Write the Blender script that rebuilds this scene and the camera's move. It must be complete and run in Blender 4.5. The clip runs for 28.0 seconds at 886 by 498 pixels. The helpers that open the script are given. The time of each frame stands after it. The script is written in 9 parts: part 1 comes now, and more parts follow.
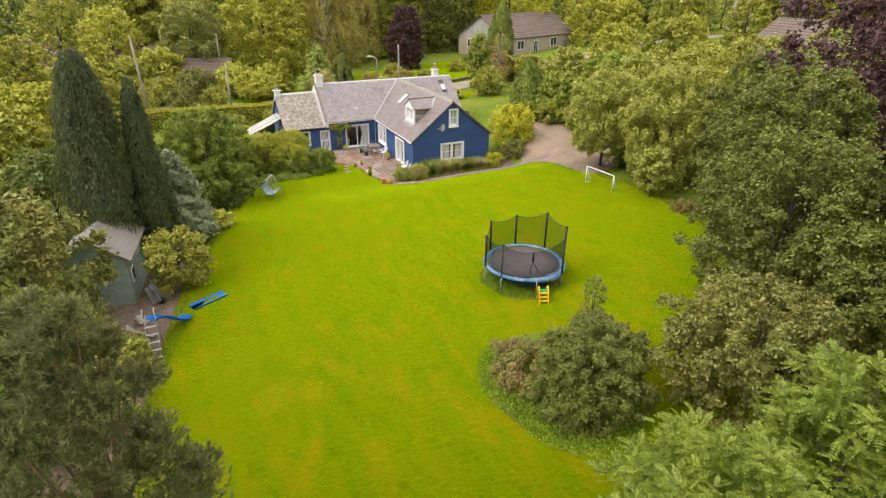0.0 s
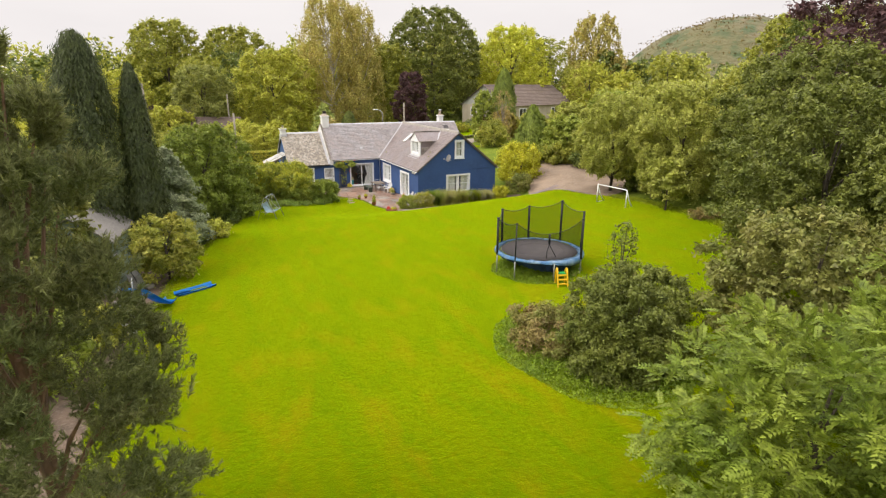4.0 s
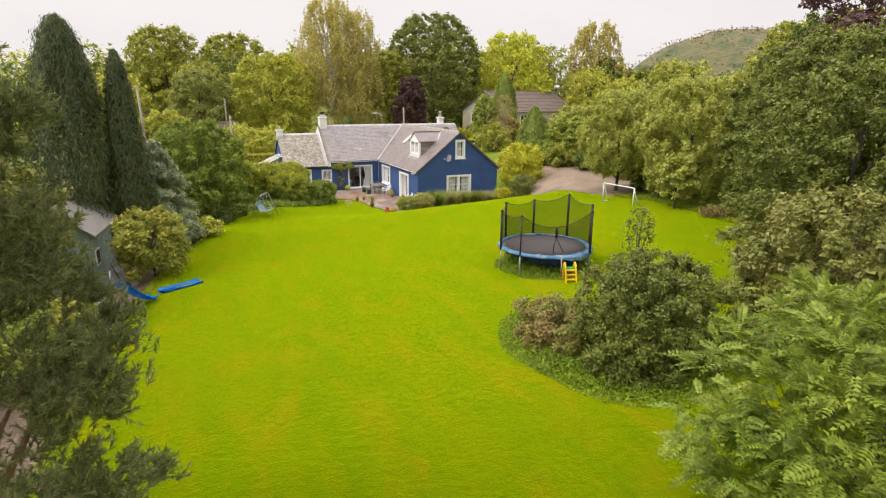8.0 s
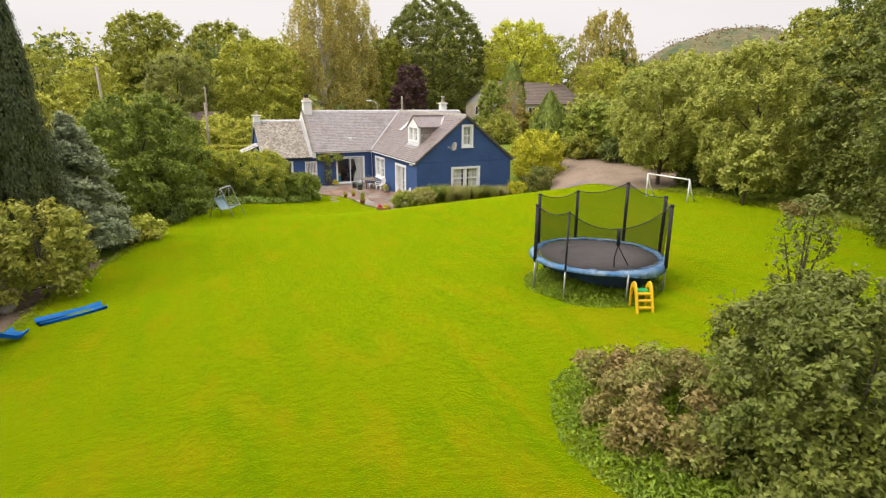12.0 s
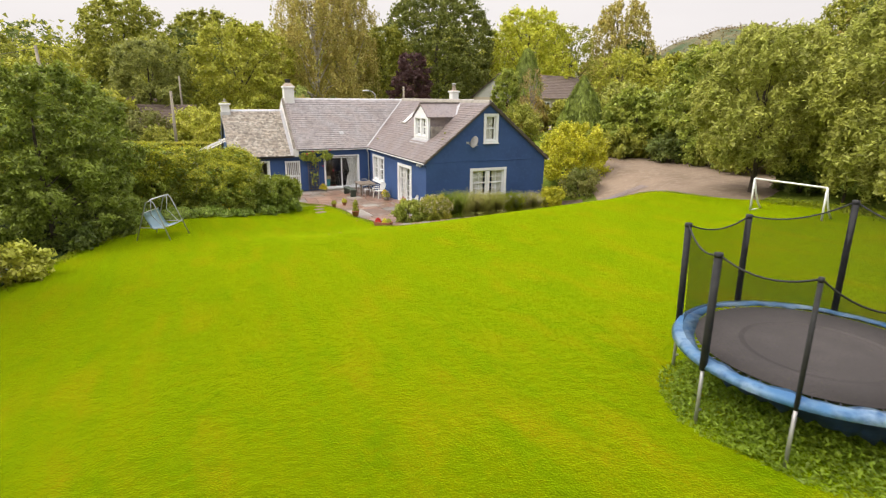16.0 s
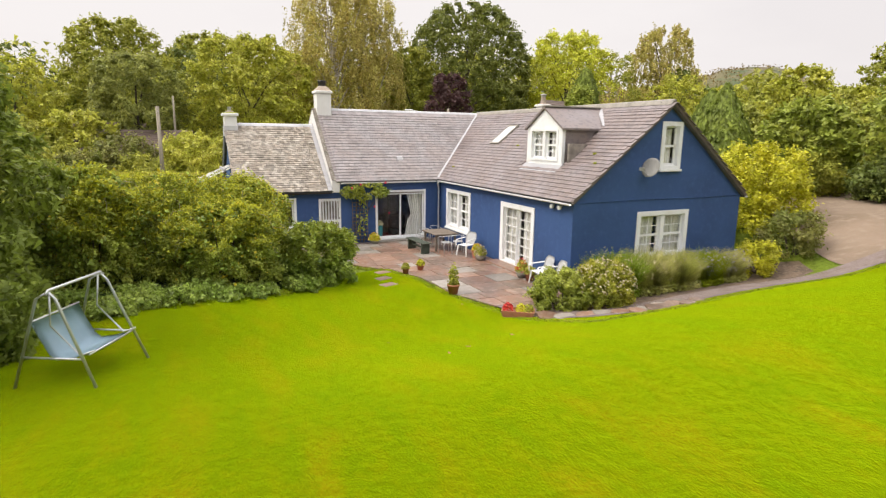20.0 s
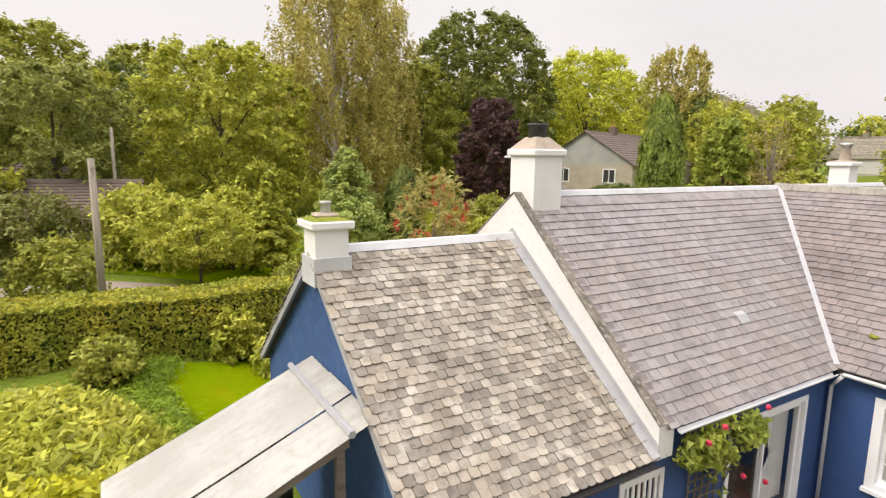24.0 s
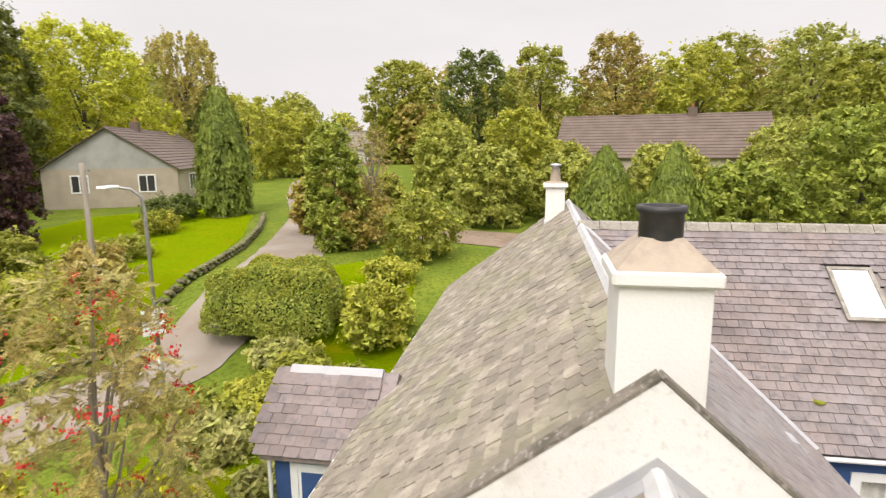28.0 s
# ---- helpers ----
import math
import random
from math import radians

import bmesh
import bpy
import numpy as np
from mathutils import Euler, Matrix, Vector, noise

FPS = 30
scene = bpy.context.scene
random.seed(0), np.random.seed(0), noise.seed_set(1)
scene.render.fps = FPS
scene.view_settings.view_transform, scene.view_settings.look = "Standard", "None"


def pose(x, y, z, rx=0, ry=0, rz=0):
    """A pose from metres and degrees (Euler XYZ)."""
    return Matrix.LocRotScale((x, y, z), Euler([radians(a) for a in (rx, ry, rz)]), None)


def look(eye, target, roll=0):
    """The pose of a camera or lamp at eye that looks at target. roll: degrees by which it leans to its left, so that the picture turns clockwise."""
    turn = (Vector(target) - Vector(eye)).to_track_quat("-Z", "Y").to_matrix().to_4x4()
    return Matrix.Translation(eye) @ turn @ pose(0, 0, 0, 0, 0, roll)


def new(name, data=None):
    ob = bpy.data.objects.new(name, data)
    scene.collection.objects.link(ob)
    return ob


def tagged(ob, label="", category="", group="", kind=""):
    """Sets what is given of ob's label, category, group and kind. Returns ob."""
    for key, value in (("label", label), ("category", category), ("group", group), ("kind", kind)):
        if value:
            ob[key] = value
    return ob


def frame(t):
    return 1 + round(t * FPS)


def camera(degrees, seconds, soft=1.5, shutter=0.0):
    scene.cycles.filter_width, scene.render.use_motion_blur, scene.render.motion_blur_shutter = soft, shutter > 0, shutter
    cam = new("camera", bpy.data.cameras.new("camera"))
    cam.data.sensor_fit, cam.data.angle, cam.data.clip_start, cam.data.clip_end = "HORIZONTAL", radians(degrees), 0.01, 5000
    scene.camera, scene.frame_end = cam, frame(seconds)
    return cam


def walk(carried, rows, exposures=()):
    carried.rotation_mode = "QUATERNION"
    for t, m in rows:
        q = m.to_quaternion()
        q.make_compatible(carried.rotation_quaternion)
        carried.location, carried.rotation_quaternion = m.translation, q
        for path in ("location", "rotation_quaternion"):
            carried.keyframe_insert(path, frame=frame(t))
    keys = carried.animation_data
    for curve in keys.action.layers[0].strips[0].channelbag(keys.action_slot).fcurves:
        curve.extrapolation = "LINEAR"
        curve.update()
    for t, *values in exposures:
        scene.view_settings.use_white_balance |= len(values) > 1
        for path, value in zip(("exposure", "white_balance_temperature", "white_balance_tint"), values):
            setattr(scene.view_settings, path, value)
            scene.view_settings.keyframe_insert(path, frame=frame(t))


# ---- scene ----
cam = camera(76.5, 28.0, soft=1.25, shutter=0.25)
PATH = [
    (0, (-17.12, -42.632, 14.954), (-16.356, -41.0, 14.086), 0.4),
    (1.5, (-17.274, -42.544, 12.858), (-16.488, -40.861, 12.117), 0.3),
    (3, (-17.367, -42.455, 10.682), (-16.568, -40.729, 10.062), 0.5),
    (4.5, (-17.235, -42.416, 9.403), (-16.431, -40.67, 8.849), 0.3),
    (7, (-17.285, -42.47, 8.686), (-16.478, -40.718, 8.157), 0.5),
    (8, (-16.821, -41.398, 8.655), (-16.014, -39.647, 8.125), 0.4),
    (9.5, (-15.922, -39.306, 8.225), (-15.116, -37.554, 7.694), 0.4),
    (11, (-14.859, -36.754, 7.4), (-14.051, -35.002, 6.875), 0.5),
    (12.5, (-13.682, -33.893, 6.895), (-12.876, -32.14, 6.367), 0.4),
    (14.5, (-12.177, -29.83, 6.458), (-11.37, -28.079, 5.927), 0.5),
    (16, (-11.323, -26.59, 6.019), (-10.512, -24.839, 5.493), 0.5),
    (17, (-11.081, -24.319, 5.744), (-10.268, -22.567, 5.223), 0.5),
    (18, (-10.977, -22.017, 5.52), (-10.163, -20.26, 5.021), 0.6),
    (19, (-10.99, -18.438, 5.084), (-10.167, -16.669, 4.644), 0.7),
    (20, (-10.622, -13.535, 4.601), (-9.792, -11.759, 4.207), 0.7),
    (20.5, (-10.349, -10.732, 4.437), (-9.515, -8.951, 4.075), 0.9),
    (21, (-9.663, -7.531, 4.253), (-8.833, -5.747, 3.897), 1.1),
    (21.5, (-9.259, -4.623, 4.417), (-8.43, -2.839, 4.057), 1.0),
    (22, (-9.113, -1.947, 4.937), (-8.325, -0.141, 4.593), 0.9),
    (22.5, (-9.839, 0.464, 5.491), (-9.052, 2.271, 5.154), 1.0),
    (24.5, (-11.385, 5.932, 6.547), (-10.218, 7.524, 6.226), 0.4),
    (25, (-11.467, 7.13, 6.71), (-10.136, 8.586, 6.387), 0.1),
    (25.5, (-11.378, 8.254, 6.848), (-9.899, 9.561, 6.521), -0.0),
    (26, (-11.152, 9.457, 7.003), (-9.538, 10.589, 6.67), -0.3),
    (26.5, (-10.812, 10.574, 7.122), (-9.092, 11.538, 6.783), -0.4),
    (27, (-10.41, 11.692, 7.185), (-8.594, 12.459, 6.849), -0.2),
    (27.5, (-9.856, 12.729, 7.319), (-7.965, 13.283, 6.971), -0.4),
    (28, (-9.086, 13.81, 7.465), (-7.146, 14.144, 7.107), -0.5),
]
walk(cam, [(t, look(eye, target, roll)) for t, eye, target, roll in PATH])

# ---- light ----
world = bpy.data.worlds.new("overcast")
scene.world = world
world.use_nodes = True
wn, wl = world.node_tree.nodes, world.node_tree.links
wn.clear()
w_out = wn.new("ShaderNodeOutputWorld")
w_bg = wn.new("ShaderNodeBackground")
w_sky = wn.new("ShaderNodeTexSky")
w_sky.sky_type = "NISHITA"
w_sky.sun_disc = False
w_sky.sun_elevation = radians(48)
w_sky.sun_rotation = radians(-80)
w_sky.air_density, w_sky.dust_density = 2.0, 6.0
w_co = wn.new("ShaderNodeTexCoord")
w_map = wn.new("ShaderNodeMapping")
w_map.inputs["Scale"].default_value = (1.0, 1.0, 3.2)
w_noise = wn.new("ShaderNodeTexNoise")
w_noise.inputs["Scale"].default_value = 1.6
w_noise.inputs["Detail"].default_value = 5.0
w_noise.inputs["Roughness"].default_value = 0.55
w_ramp = wn.new("ShaderNodeValToRGB")
w_ramp.color_ramp.elements[0].position, w_ramp.color_ramp.elements[0].color = 0.38, (0.925, 0.876, 0.880, 1)
w_ramp.color_ramp.elements[1].position, w_ramp.color_ramp.elements[1].color = 0.62, (0.995, 0.945, 0.94, 1)
w_str = wn.new("ShaderNodeMixRGB")
w_str.blend_type = "MULTIPLY"
w_str.inputs[0].default_value = 1.0
w_str.inputs[2].default_value = (0.08, 0.08, 0.08, 1)
w_mix = wn.new("ShaderNodeMixRGB")
w_mix.inputs[0].default_value = 0.92
wl.new(w_co.outputs["Generated"], w_map.inputs[0])
wl.new(w_map.outputs[0], w_noise.inputs["Vector"])
wl.new(w_noise.outputs["Fac"], w_ramp.inputs[0])
wl.new(w_sky.outputs[0], w_str.inputs[1])
wl.new(w_str.outputs[0], w_mix.inputs[1])
wl.new(w_ramp.outputs[0], w_mix.inputs[2])
w_sep = wn.new("ShaderNodeSeparateXYZ")
w_up = wn.new("ShaderNodeMapRange")
w_up.interpolation_type = "SMOOTHSTEP"
w_up.inputs[1].default_value, w_up.inputs[2].default_value = 0.22, 0.95
w_up.inputs[3].default_value, w_up.inputs[4].default_value = 1.0, 2.7
w_lift = wn.new("ShaderNodeVectorMath")
w_lift.operation = "SCALE"
wl.new(w_co.outputs["Generated"], w_sep.inputs[0])
wl.new(w_sep.outputs["Z"], w_up.inputs[0])
wl.new(w_mix.outputs[0], w_lift.inputs[0])
wl.new(w_up.outputs[0], w_lift.inputs["Scale"])
wl.new(w_lift.outputs[0], w_bg.inputs["Color"])
w_bg.inputs["Strength"].default_value = 1.0
wl.new(w_bg.outputs[0], w_out.inputs[0])

sun_data = bpy.data.lights.new("sun", "SUN")
sun_data.energy = 2.5
sun_data.angle = radians(30)
sun_data.color = (1.0, 0.93, 0.83)
sun = new("sun", sun_data)
sun.matrix_world = look((-60, 12, 70), (0, 0, 0))


# ---- materials ----
def mat(name, base, rough=0.8, metal=0.0, vary=(), bump=(), island=0.0, leafy=False, spec=0.5, obj=0.0, sheen=None):
    """base: colour; vary: (scale, colour, low, high) noise layers; bump: (scale, strength, distance);
    island, obj: spread of lightness between leaves or between pieces."""
    m = bpy.data.materials.new(name)
    m.use_nodes = True
    n, l = m.node_tree.nodes, m.node_tree.links
    n.clear()
    out = n.new("ShaderNodeOutputMaterial")
    p = n.new("ShaderNodeBsdfPrincipled")
    p.inputs["Roughness"].default_value = rough
    p.inputs["Metallic"].default_value = metal
    p.inputs["Specular IOR Level"].default_value = spec
    if sheen:
        p.inputs["Sheen Weight"].default_value = sheen[0]
        p.inputs["Sheen Roughness"].default_value = 0.5
        p.inputs["Sheen Tint"].default_value = (*sheen[1], 1)
    geo = n.new("ShaderNodeNewGeometry")
    rgb = n.new("ShaderNodeRGB")
    rgb.outputs[0].default_value = (*base, 1)
    col = rgb.outputs[0]
    for scale, other, low, high in vary:
        t = n.new("ShaderNodeTexNoise")
        s = scale if isinstance(scale, tuple) else (scale, scale, scale)
        mp = n.new("ShaderNodeMapping")
        mp.inputs["Scale"].default_value = s[:3]
        if len(s) > 3:
            mp.inputs["Rotation"].default_value = (0, 0, radians(s[3]))
        l.new(geo.outputs["Position"], mp.inputs[0])
        l.new(mp.outputs[0], t.inputs["Vector"])
        t.inputs["Scale"].default_value = 1.0
        t.inputs["Detail"].default_value = 4.0
        mr = n.new("ShaderNodeMapRange")
        mr.inputs[1].default_value, mr.inputs[2].default_value = low, high
        l.new(t.outputs["Fac"], mr.inputs[0])
        mix = n.new("ShaderNodeMixRGB")
        l.new(mr.outputs[0], mix.inputs[0])
        l.new(col, mix.inputs[1])
        mix.inputs[2].default_value = (*other, 1)
        col = mix.outputs[0]
    if island or obj:
        hsv = n.new("ShaderNodeHueSaturation")
        mr = n.new("ShaderNodeMapRange")
        mr.inputs[3].default_value, mr.inputs[4].default_value = 1 - (island or obj), 1 + (island or obj)
        if island:
            l.new(geo.outputs["Random Per Island"], mr.inputs[0])
        else:
            oi = n.new("ShaderNodeObjectInfo")
            l.new(oi.outputs["Random"], mr.inputs[0])
        l.new(mr.outputs[0], hsv.inputs["Value"])
        l.new(col, hsv.inputs["Color"])
        col = hsv.outputs[0]
    l.new(col, p.inputs["Base Color"])
    if bump:
        h = None
        for scale, strength, dist in bump:
            t = n.new("ShaderNodeTexNoise")
            t.inputs["Scale"].default_value = scale
            t.inputs["Detail"].default_value = 3.0
            l.new(geo.outputs["Position"], t.inputs["Vector"])
            b = n.new("ShaderNodeBump")
            b.inputs["Strength"].default_value = strength
            b.inputs["Distance"].default_value = dist
            l.new(t.outputs["Fac"], b.inputs["Height"])
            if h:
                l.new(h, b.inputs["Normal"])
            h = b.outputs[0]
        l.new(h, p.inputs["Normal"])
    shader = p.outputs[0]
    if leafy:
        tr = n.new("ShaderNodeBsdfTranslucent")
        l.new(col, tr.inputs["Color"])
        ms = n.new("ShaderNodeMixShader")
        ms.inputs[0].default_value = 0.37
        l.new(shader, ms.inputs[1])
        l.new(tr.outputs[0], ms.inputs[2])
        shader = ms.outputs[0]
    l.new(shader, out.inputs[0])
    return m


def leaf_mat(name, a, b, island=0.35, rough=0.5):
    a, b = [(min(c[0] * 1.56, 0.62), min(c[1] * 1.36, 0.60), c[2] * 1.35) for c in (a, b)]
    return mat(name, a, rough, vary=((0.9, b, 0.35, 0.65), (3.5, tuple(v * 0.62 for v in a), 0.52, 0.70)), island=island, leafy=True, spec=0.3)


M = {}
M["lawn"] = mat("lawn_grass", (0.080, 0.105, 0.0002), 1.0,
                vary=((0.16, (0.098, 0.109, 0.0002), 0.42, 0.66), ((2.6, 0.10, 1.0, -6.0), (0.106, 0.111, 0.0002), 0.46, 0.62), ((1.3, 0.07, 1.0, 38.0), (0.058, 0.095, 0.0002), 0.50, 0.66),
                      ((1.5, 0.6, 1.0, -6.0), (0.043, 0.081, 0.0002), 0.53, 0.70), ((1.2, 0.45, 1.0, -6.0), (0.159, 0.111, 0.0018), 0.51, 0.66), (6.0, (0.116, 0.109, 0.0006), 0.50, 0.70),
                      (19.0, (0.050, 0.078, 0.0002), 0.50, 0.72), (60.0, (0.045, 0.072, 0.0002), 0.48, 0.74)),
                bump=((45.0, 0.9, 0.03), (5.0, 0.5, 0.05)), spec=0.0, sheen=(0.8, (0.52, 0.78, 0.01)))
M["rough_grass"] = mat("rough_grass", (0.13, 0.18, 0.02), 0.95, vary=((0.4, (0.18, 0.22, 0.025), 0.4, 0.65), (6.0, (0.08, 0.11, 0.012), 0.45, 0.7)),
                       bump=((12.0, 0.8, 0.08),), spec=0.1)
# ground under shrubs; also colours the dark cores that shade hedge insides
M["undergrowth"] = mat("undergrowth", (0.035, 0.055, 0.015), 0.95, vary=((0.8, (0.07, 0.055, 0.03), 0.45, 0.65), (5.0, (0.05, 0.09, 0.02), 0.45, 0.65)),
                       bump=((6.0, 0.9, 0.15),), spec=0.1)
M["earth"] = mat("bare_earth", (0.16, 0.11, 0.075), 0.95, vary=((2.0, (0.09, 0.065, 0.045), 0.4, 0.65), (9.0, (0.22, 0.17, 0.12), 0.5, 0.75)), bump=((14.0, 0.6, 0.04),))
M["gravel"] = mat("gravel", (0.255, 0.185, 0.13), 0.95, vary=((0.5, (0.185, 0.13, 0.085), 0.4, 0.65), (3.0, (0.29, 0.22, 0.16), 0.5, 0.7), (40.0, (0.22, 0.18, 0.14), 0.5, 0.7)),
                  bump=((60.0, 0.6, 0.02),))
M["path"] = mat("slate_chippings", (0.20, 0.155, 0.14), 0.9, vary=((2.0, (0.15, 0.11, 0.085), 0.4, 0.65), (45.0, (0.27, 0.22, 0.21), 0.5, 0.7)), bump=((50.0, 0.8, 0.02),))
M["tarmac"] = mat("road_tarmac", (0.245, 0.195, 0.15), 0.9, vary=((0.6, (0.30, 0.26, 0.22), 0.4, 0.65), (30.0, (0.22, 0.2, 0.18), 0.5, 0.7)), bump=((60.0, 0.3, 0.01),))
M["blue"] = mat("blue_render", (0.034, 0.082, 0.228), 0.75, vary=((0.6, (0.027, 0.066, 0.19), 0.4, 0.65), (5.0, (0.040, 0.090, 0.24), 0.5, 0.75), ((6.0, 6.0, 0.5), (0.03, 0.07, 0.20), 0.62, 0.8)),
                bump=((45.0, 0.25, 0.01), (1.2, 0.1, 0.05)))
# slightly lighter blue for the low wing's gable, with paler upright streaks
M["blue_low"] = mat("lighter_blue_render", (0.04, 0.095, 0.235), 0.8, vary=((0.6, (0.03, 0.075, 0.20), 0.4, 0.65), (5.0, (0.055, 0.115, 0.26), 0.5, 0.75), ((6.0, 6.0, 0.5), (0.07, 0.13, 0.26), 0.6, 0.8)), bump=((45.0, 0.25, 0.01), (1.2, 0.1, 0.05)))
M["white"] = mat("white_paint", (0.81, 0.82, 0.835), 0.55, vary=((3.0, (0.74, 0.73, 0.70), 0.5, 0.75),), bump=((20.0, 0.1, 0.005),))
M["harl"] = mat("white_harling", (0.735, 0.725, 0.71), 0.85, vary=((1.1, (0.69, 0.675, 0.65), 0.45, 0.70), (2.2, (0.55, 0.525, 0.485), 0.60, 0.80), (16.0, (0.62, 0.60, 0.57), 0.55, 0.75), ((5.0, 5.0, 0.7), (0.58, 0.55, 0.50), 0.66, 0.84)), bump=((40.0, 0.4, 0.01),))
M["stack"] = mat("white_painted_stack", (0.76, 0.755, 0.745), 0.8, vary=((1.5, (0.70, 0.69, 0.67), 0.45, 0.7), ((6.0, 6.0, 0.8), (0.60, 0.58, 0.55), 0.64, 0.84)), bump=((35.0, 0.35, 0.01),))
M["slate"] = mat("blue_grey_slate", (0.262, 0.226, 0.215), 0.47, vary=(((0.35, 2.2, 0.35), (0.17, 0.155, 0.155), 0.55, 0.75), (1.2, (0.27, 0.25, 0.25), 0.4, 0.65), (8.0, (0.16, 0.15, 0.155), 0.5, 0.75)), bump=((25.0, 0.25, 0.01),), obj=0.15)
M["slate_m"] = mat("joined_slate", (0.262, 0.226, 0.215), 0.47, vary=(((0.35, 2.2, 0.35), (0.17, 0.155, 0.155), 0.55, 0.75), (1.2, (0.27, 0.25, 0.25), 0.4, 0.65), (8.0, (0.16, 0.15, 0.155), 0.5, 0.75)), bump=((25.0, 0.25, 0.01),), island=0.15)
M["slate_p"] = mat("purple_slate", (0.205, 0.163, 0.150), 0.47, vary=(((2.2, 0.35, 0.35), (0.13, 0.10, 0.095), 0.55, 0.75), (0.9, (0.22, 0.19, 0.19), 0.4, 0.65), (8.0, (0.12, 0.105, 0.11), 0.5, 0.75)), bump=((25.0, 0.25, 0.01),), obj=0.15)
M["slate_pm"] = mat("joined_purple_slate", (0.205, 0.163, 0.150), 0.47, vary=(((2.2, 0.35, 0.35), (0.13, 0.10, 0.095), 0.55, 0.75), (0.9, (0.22, 0.19, 0.19), 0.4, 0.65), (8.0, (0.12, 0.105, 0.11), 0.5, 0.75)), bump=((25.0, 0.25, 0.01),), island=0.15)
M["slate_old"] = mat("lichened_slate", (0.278, 0.237, 0.19), 0.85, vary=((2.5, (0.37, 0.335, 0.285), 0.42, 0.62), (9.0, (0.17, 0.155, 0.135), 0.52, 0.75), (0.7, (0.24, 0.215, 0.18), 0.5, 0.75)), bump=((20.0, 0.5, 0.02),), obj=0.36)
M["slate_oldm"] = mat("joined_lichened_slate", (0.278, 0.237, 0.19), 0.85, vary=((2.5, (0.37, 0.335, 0.285), 0.42, 0.62), (9.0, (0.17, 0.155, 0.135), 0.52, 0.75), (0.7, (0.24, 0.215, 0.18), 0.5, 0.75)), bump=((20.0, 0.5, 0.02),), island=0.36)
M["slate_n"] = mat("brown_lichened_slate", (0.238, 0.207, 0.166), 0.9, vary=((2.5, (0.35, 0.31, 0.25), 0.45, 0.65), (9.0, (0.19, 0.165, 0.135), 0.52, 0.75), (1.1, (0.24, 0.225, 0.15), 0.5, 0.7)), bump=((20.0, 0.5, 0.02),), obj=0.2)
M["slate_nm"] = mat("joined_brown_slate", (0.238, 0.207, 0.166), 0.9, vary=((2.5, (0.35, 0.31, 0.25), 0.45, 0.65), (9.0, (0.19, 0.165, 0.135), 0.52, 0.75), (1.1, (0.24, 0.225, 0.15), 0.5, 0.7)), bump=((20.0, 0.5, 0.02),), island=0.2)
M["felt"] = mat("roof_underlay", (0.10, 0.095, 0.095), 0.9, vary=((4.0, (0.07, 0.065, 0.065), 0.4, 0.7),))
M["lead"] = mat("lead_flashing", (0.40, 0.395, 0.405), 0.45, vary=((3.0, (0.34, 0.345, 0.37), 0.4, 0.7),), bump=((6.0, 0.3, 0.02),))
M["pale_lead"] = mat("pale_painted_lead", (0.56, 0.56, 0.575), 0.5, vary=((3.0, (0.46, 0.46, 0.47), 0.4, 0.7),), bump=((6.0, 0.3, 0.02),))
M["stone"] = mat("coping_stone", (0.30, 0.275, 0.24), 0.9, vary=((3.0, (0.20, 0.185, 0.16), 0.4, 0.7), (14.0, (0.38, 0.36, 0.3), 0.5, 0.75)), bump=((20.0, 0.6, 0.02),))
M["mortar"] = mat("mortar", (0.42, 0.35, 0.28), 0.95, vary=((6.0, (0.33, 0.27, 0.22), 0.4, 0.7),), bump=((15.0, 0.5, 0.02),))
M["mortar_dk"] = mat("weathered_mortar", (0.20, 0.175, 0.145), 0.95, vary=((3.0, (0.10, 0.09, 0.07), 0.4, 0.65), (14.0, (0.36, 0.33, 0.29), 0.52, 0.72)), bump=((18.0, 0.7, 0.02),))
M["moss"] = mat("moss", (0.24, 0.25, 0.02), 0.95, vary=((10.0, (0.13, 0.16, 0.015), 0.4, 0.7),), bump=((25.0, 0.9, 0.04),))
M["pot_black"] = mat("black_pot", (0.025, 0.025, 0.027), 0.5, vary=((8.0, (0.045, 0.04, 0.04), 0.4, 0.7),))
M["pot_grey"] = mat("galvanised_cowl", (0.5, 0.5, 0.5), 0.4, 0.6, vary=((8.0, (0.4, 0.38, 0.36), 0.4, 0.7),))
# wall colour that carries the dimness of the rooms behind the glass
M["dark"] = mat("dimmed_room_wall", (0.34, 0.30, 0.26), 0.9, vary=((2.0, (0.07, 0.06, 0.055), 0.4, 0.7),))
M["curtain"] = mat("pale_curtain", (0.80, 0.78, 0.74), 0.9, vary=(((12.0, 12.0, 0.5), (0.66, 0.63, 0.58), 0.4, 0.65),))
M["rug"] = mat("red_rug", (0.30, 0.05, 0.045), 0.95, vary=((6.0, (0.2, 0.035, 0.03), 0.4, 0.7),))
M["wood"] = mat("weathered_wood", (0.19, 0.155, 0.12), 0.8, vary=(((2.0, 14.0, 14.0), (0.13, 0.105, 0.08), 0.4, 0.65),), bump=((30.0, 0.3, 0.01),))
M["wood_dk"] = mat("dark_green_bench_wood", (0.055, 0.07, 0.05), 0.75, vary=(((2.0, 14.0, 14.0), (0.035, 0.045, 0.03), 0.4, 0.65),))
M["pole"] = mat("grey_pole_wood", (0.33, 0.29, 0.23), 0.9, vary=(((8.0, 8.0, 0.8), (0.22, 0.19, 0.15), 0.4, 0.65),))
M["bark"] = mat("bark", (0.10, 0.08, 0.06), 0.95, vary=(((6.0, 6.0, 1.5), (0.05, 0.04, 0.03), 0.4, 0.65),), bump=((12.0, 0.8, 0.04),))
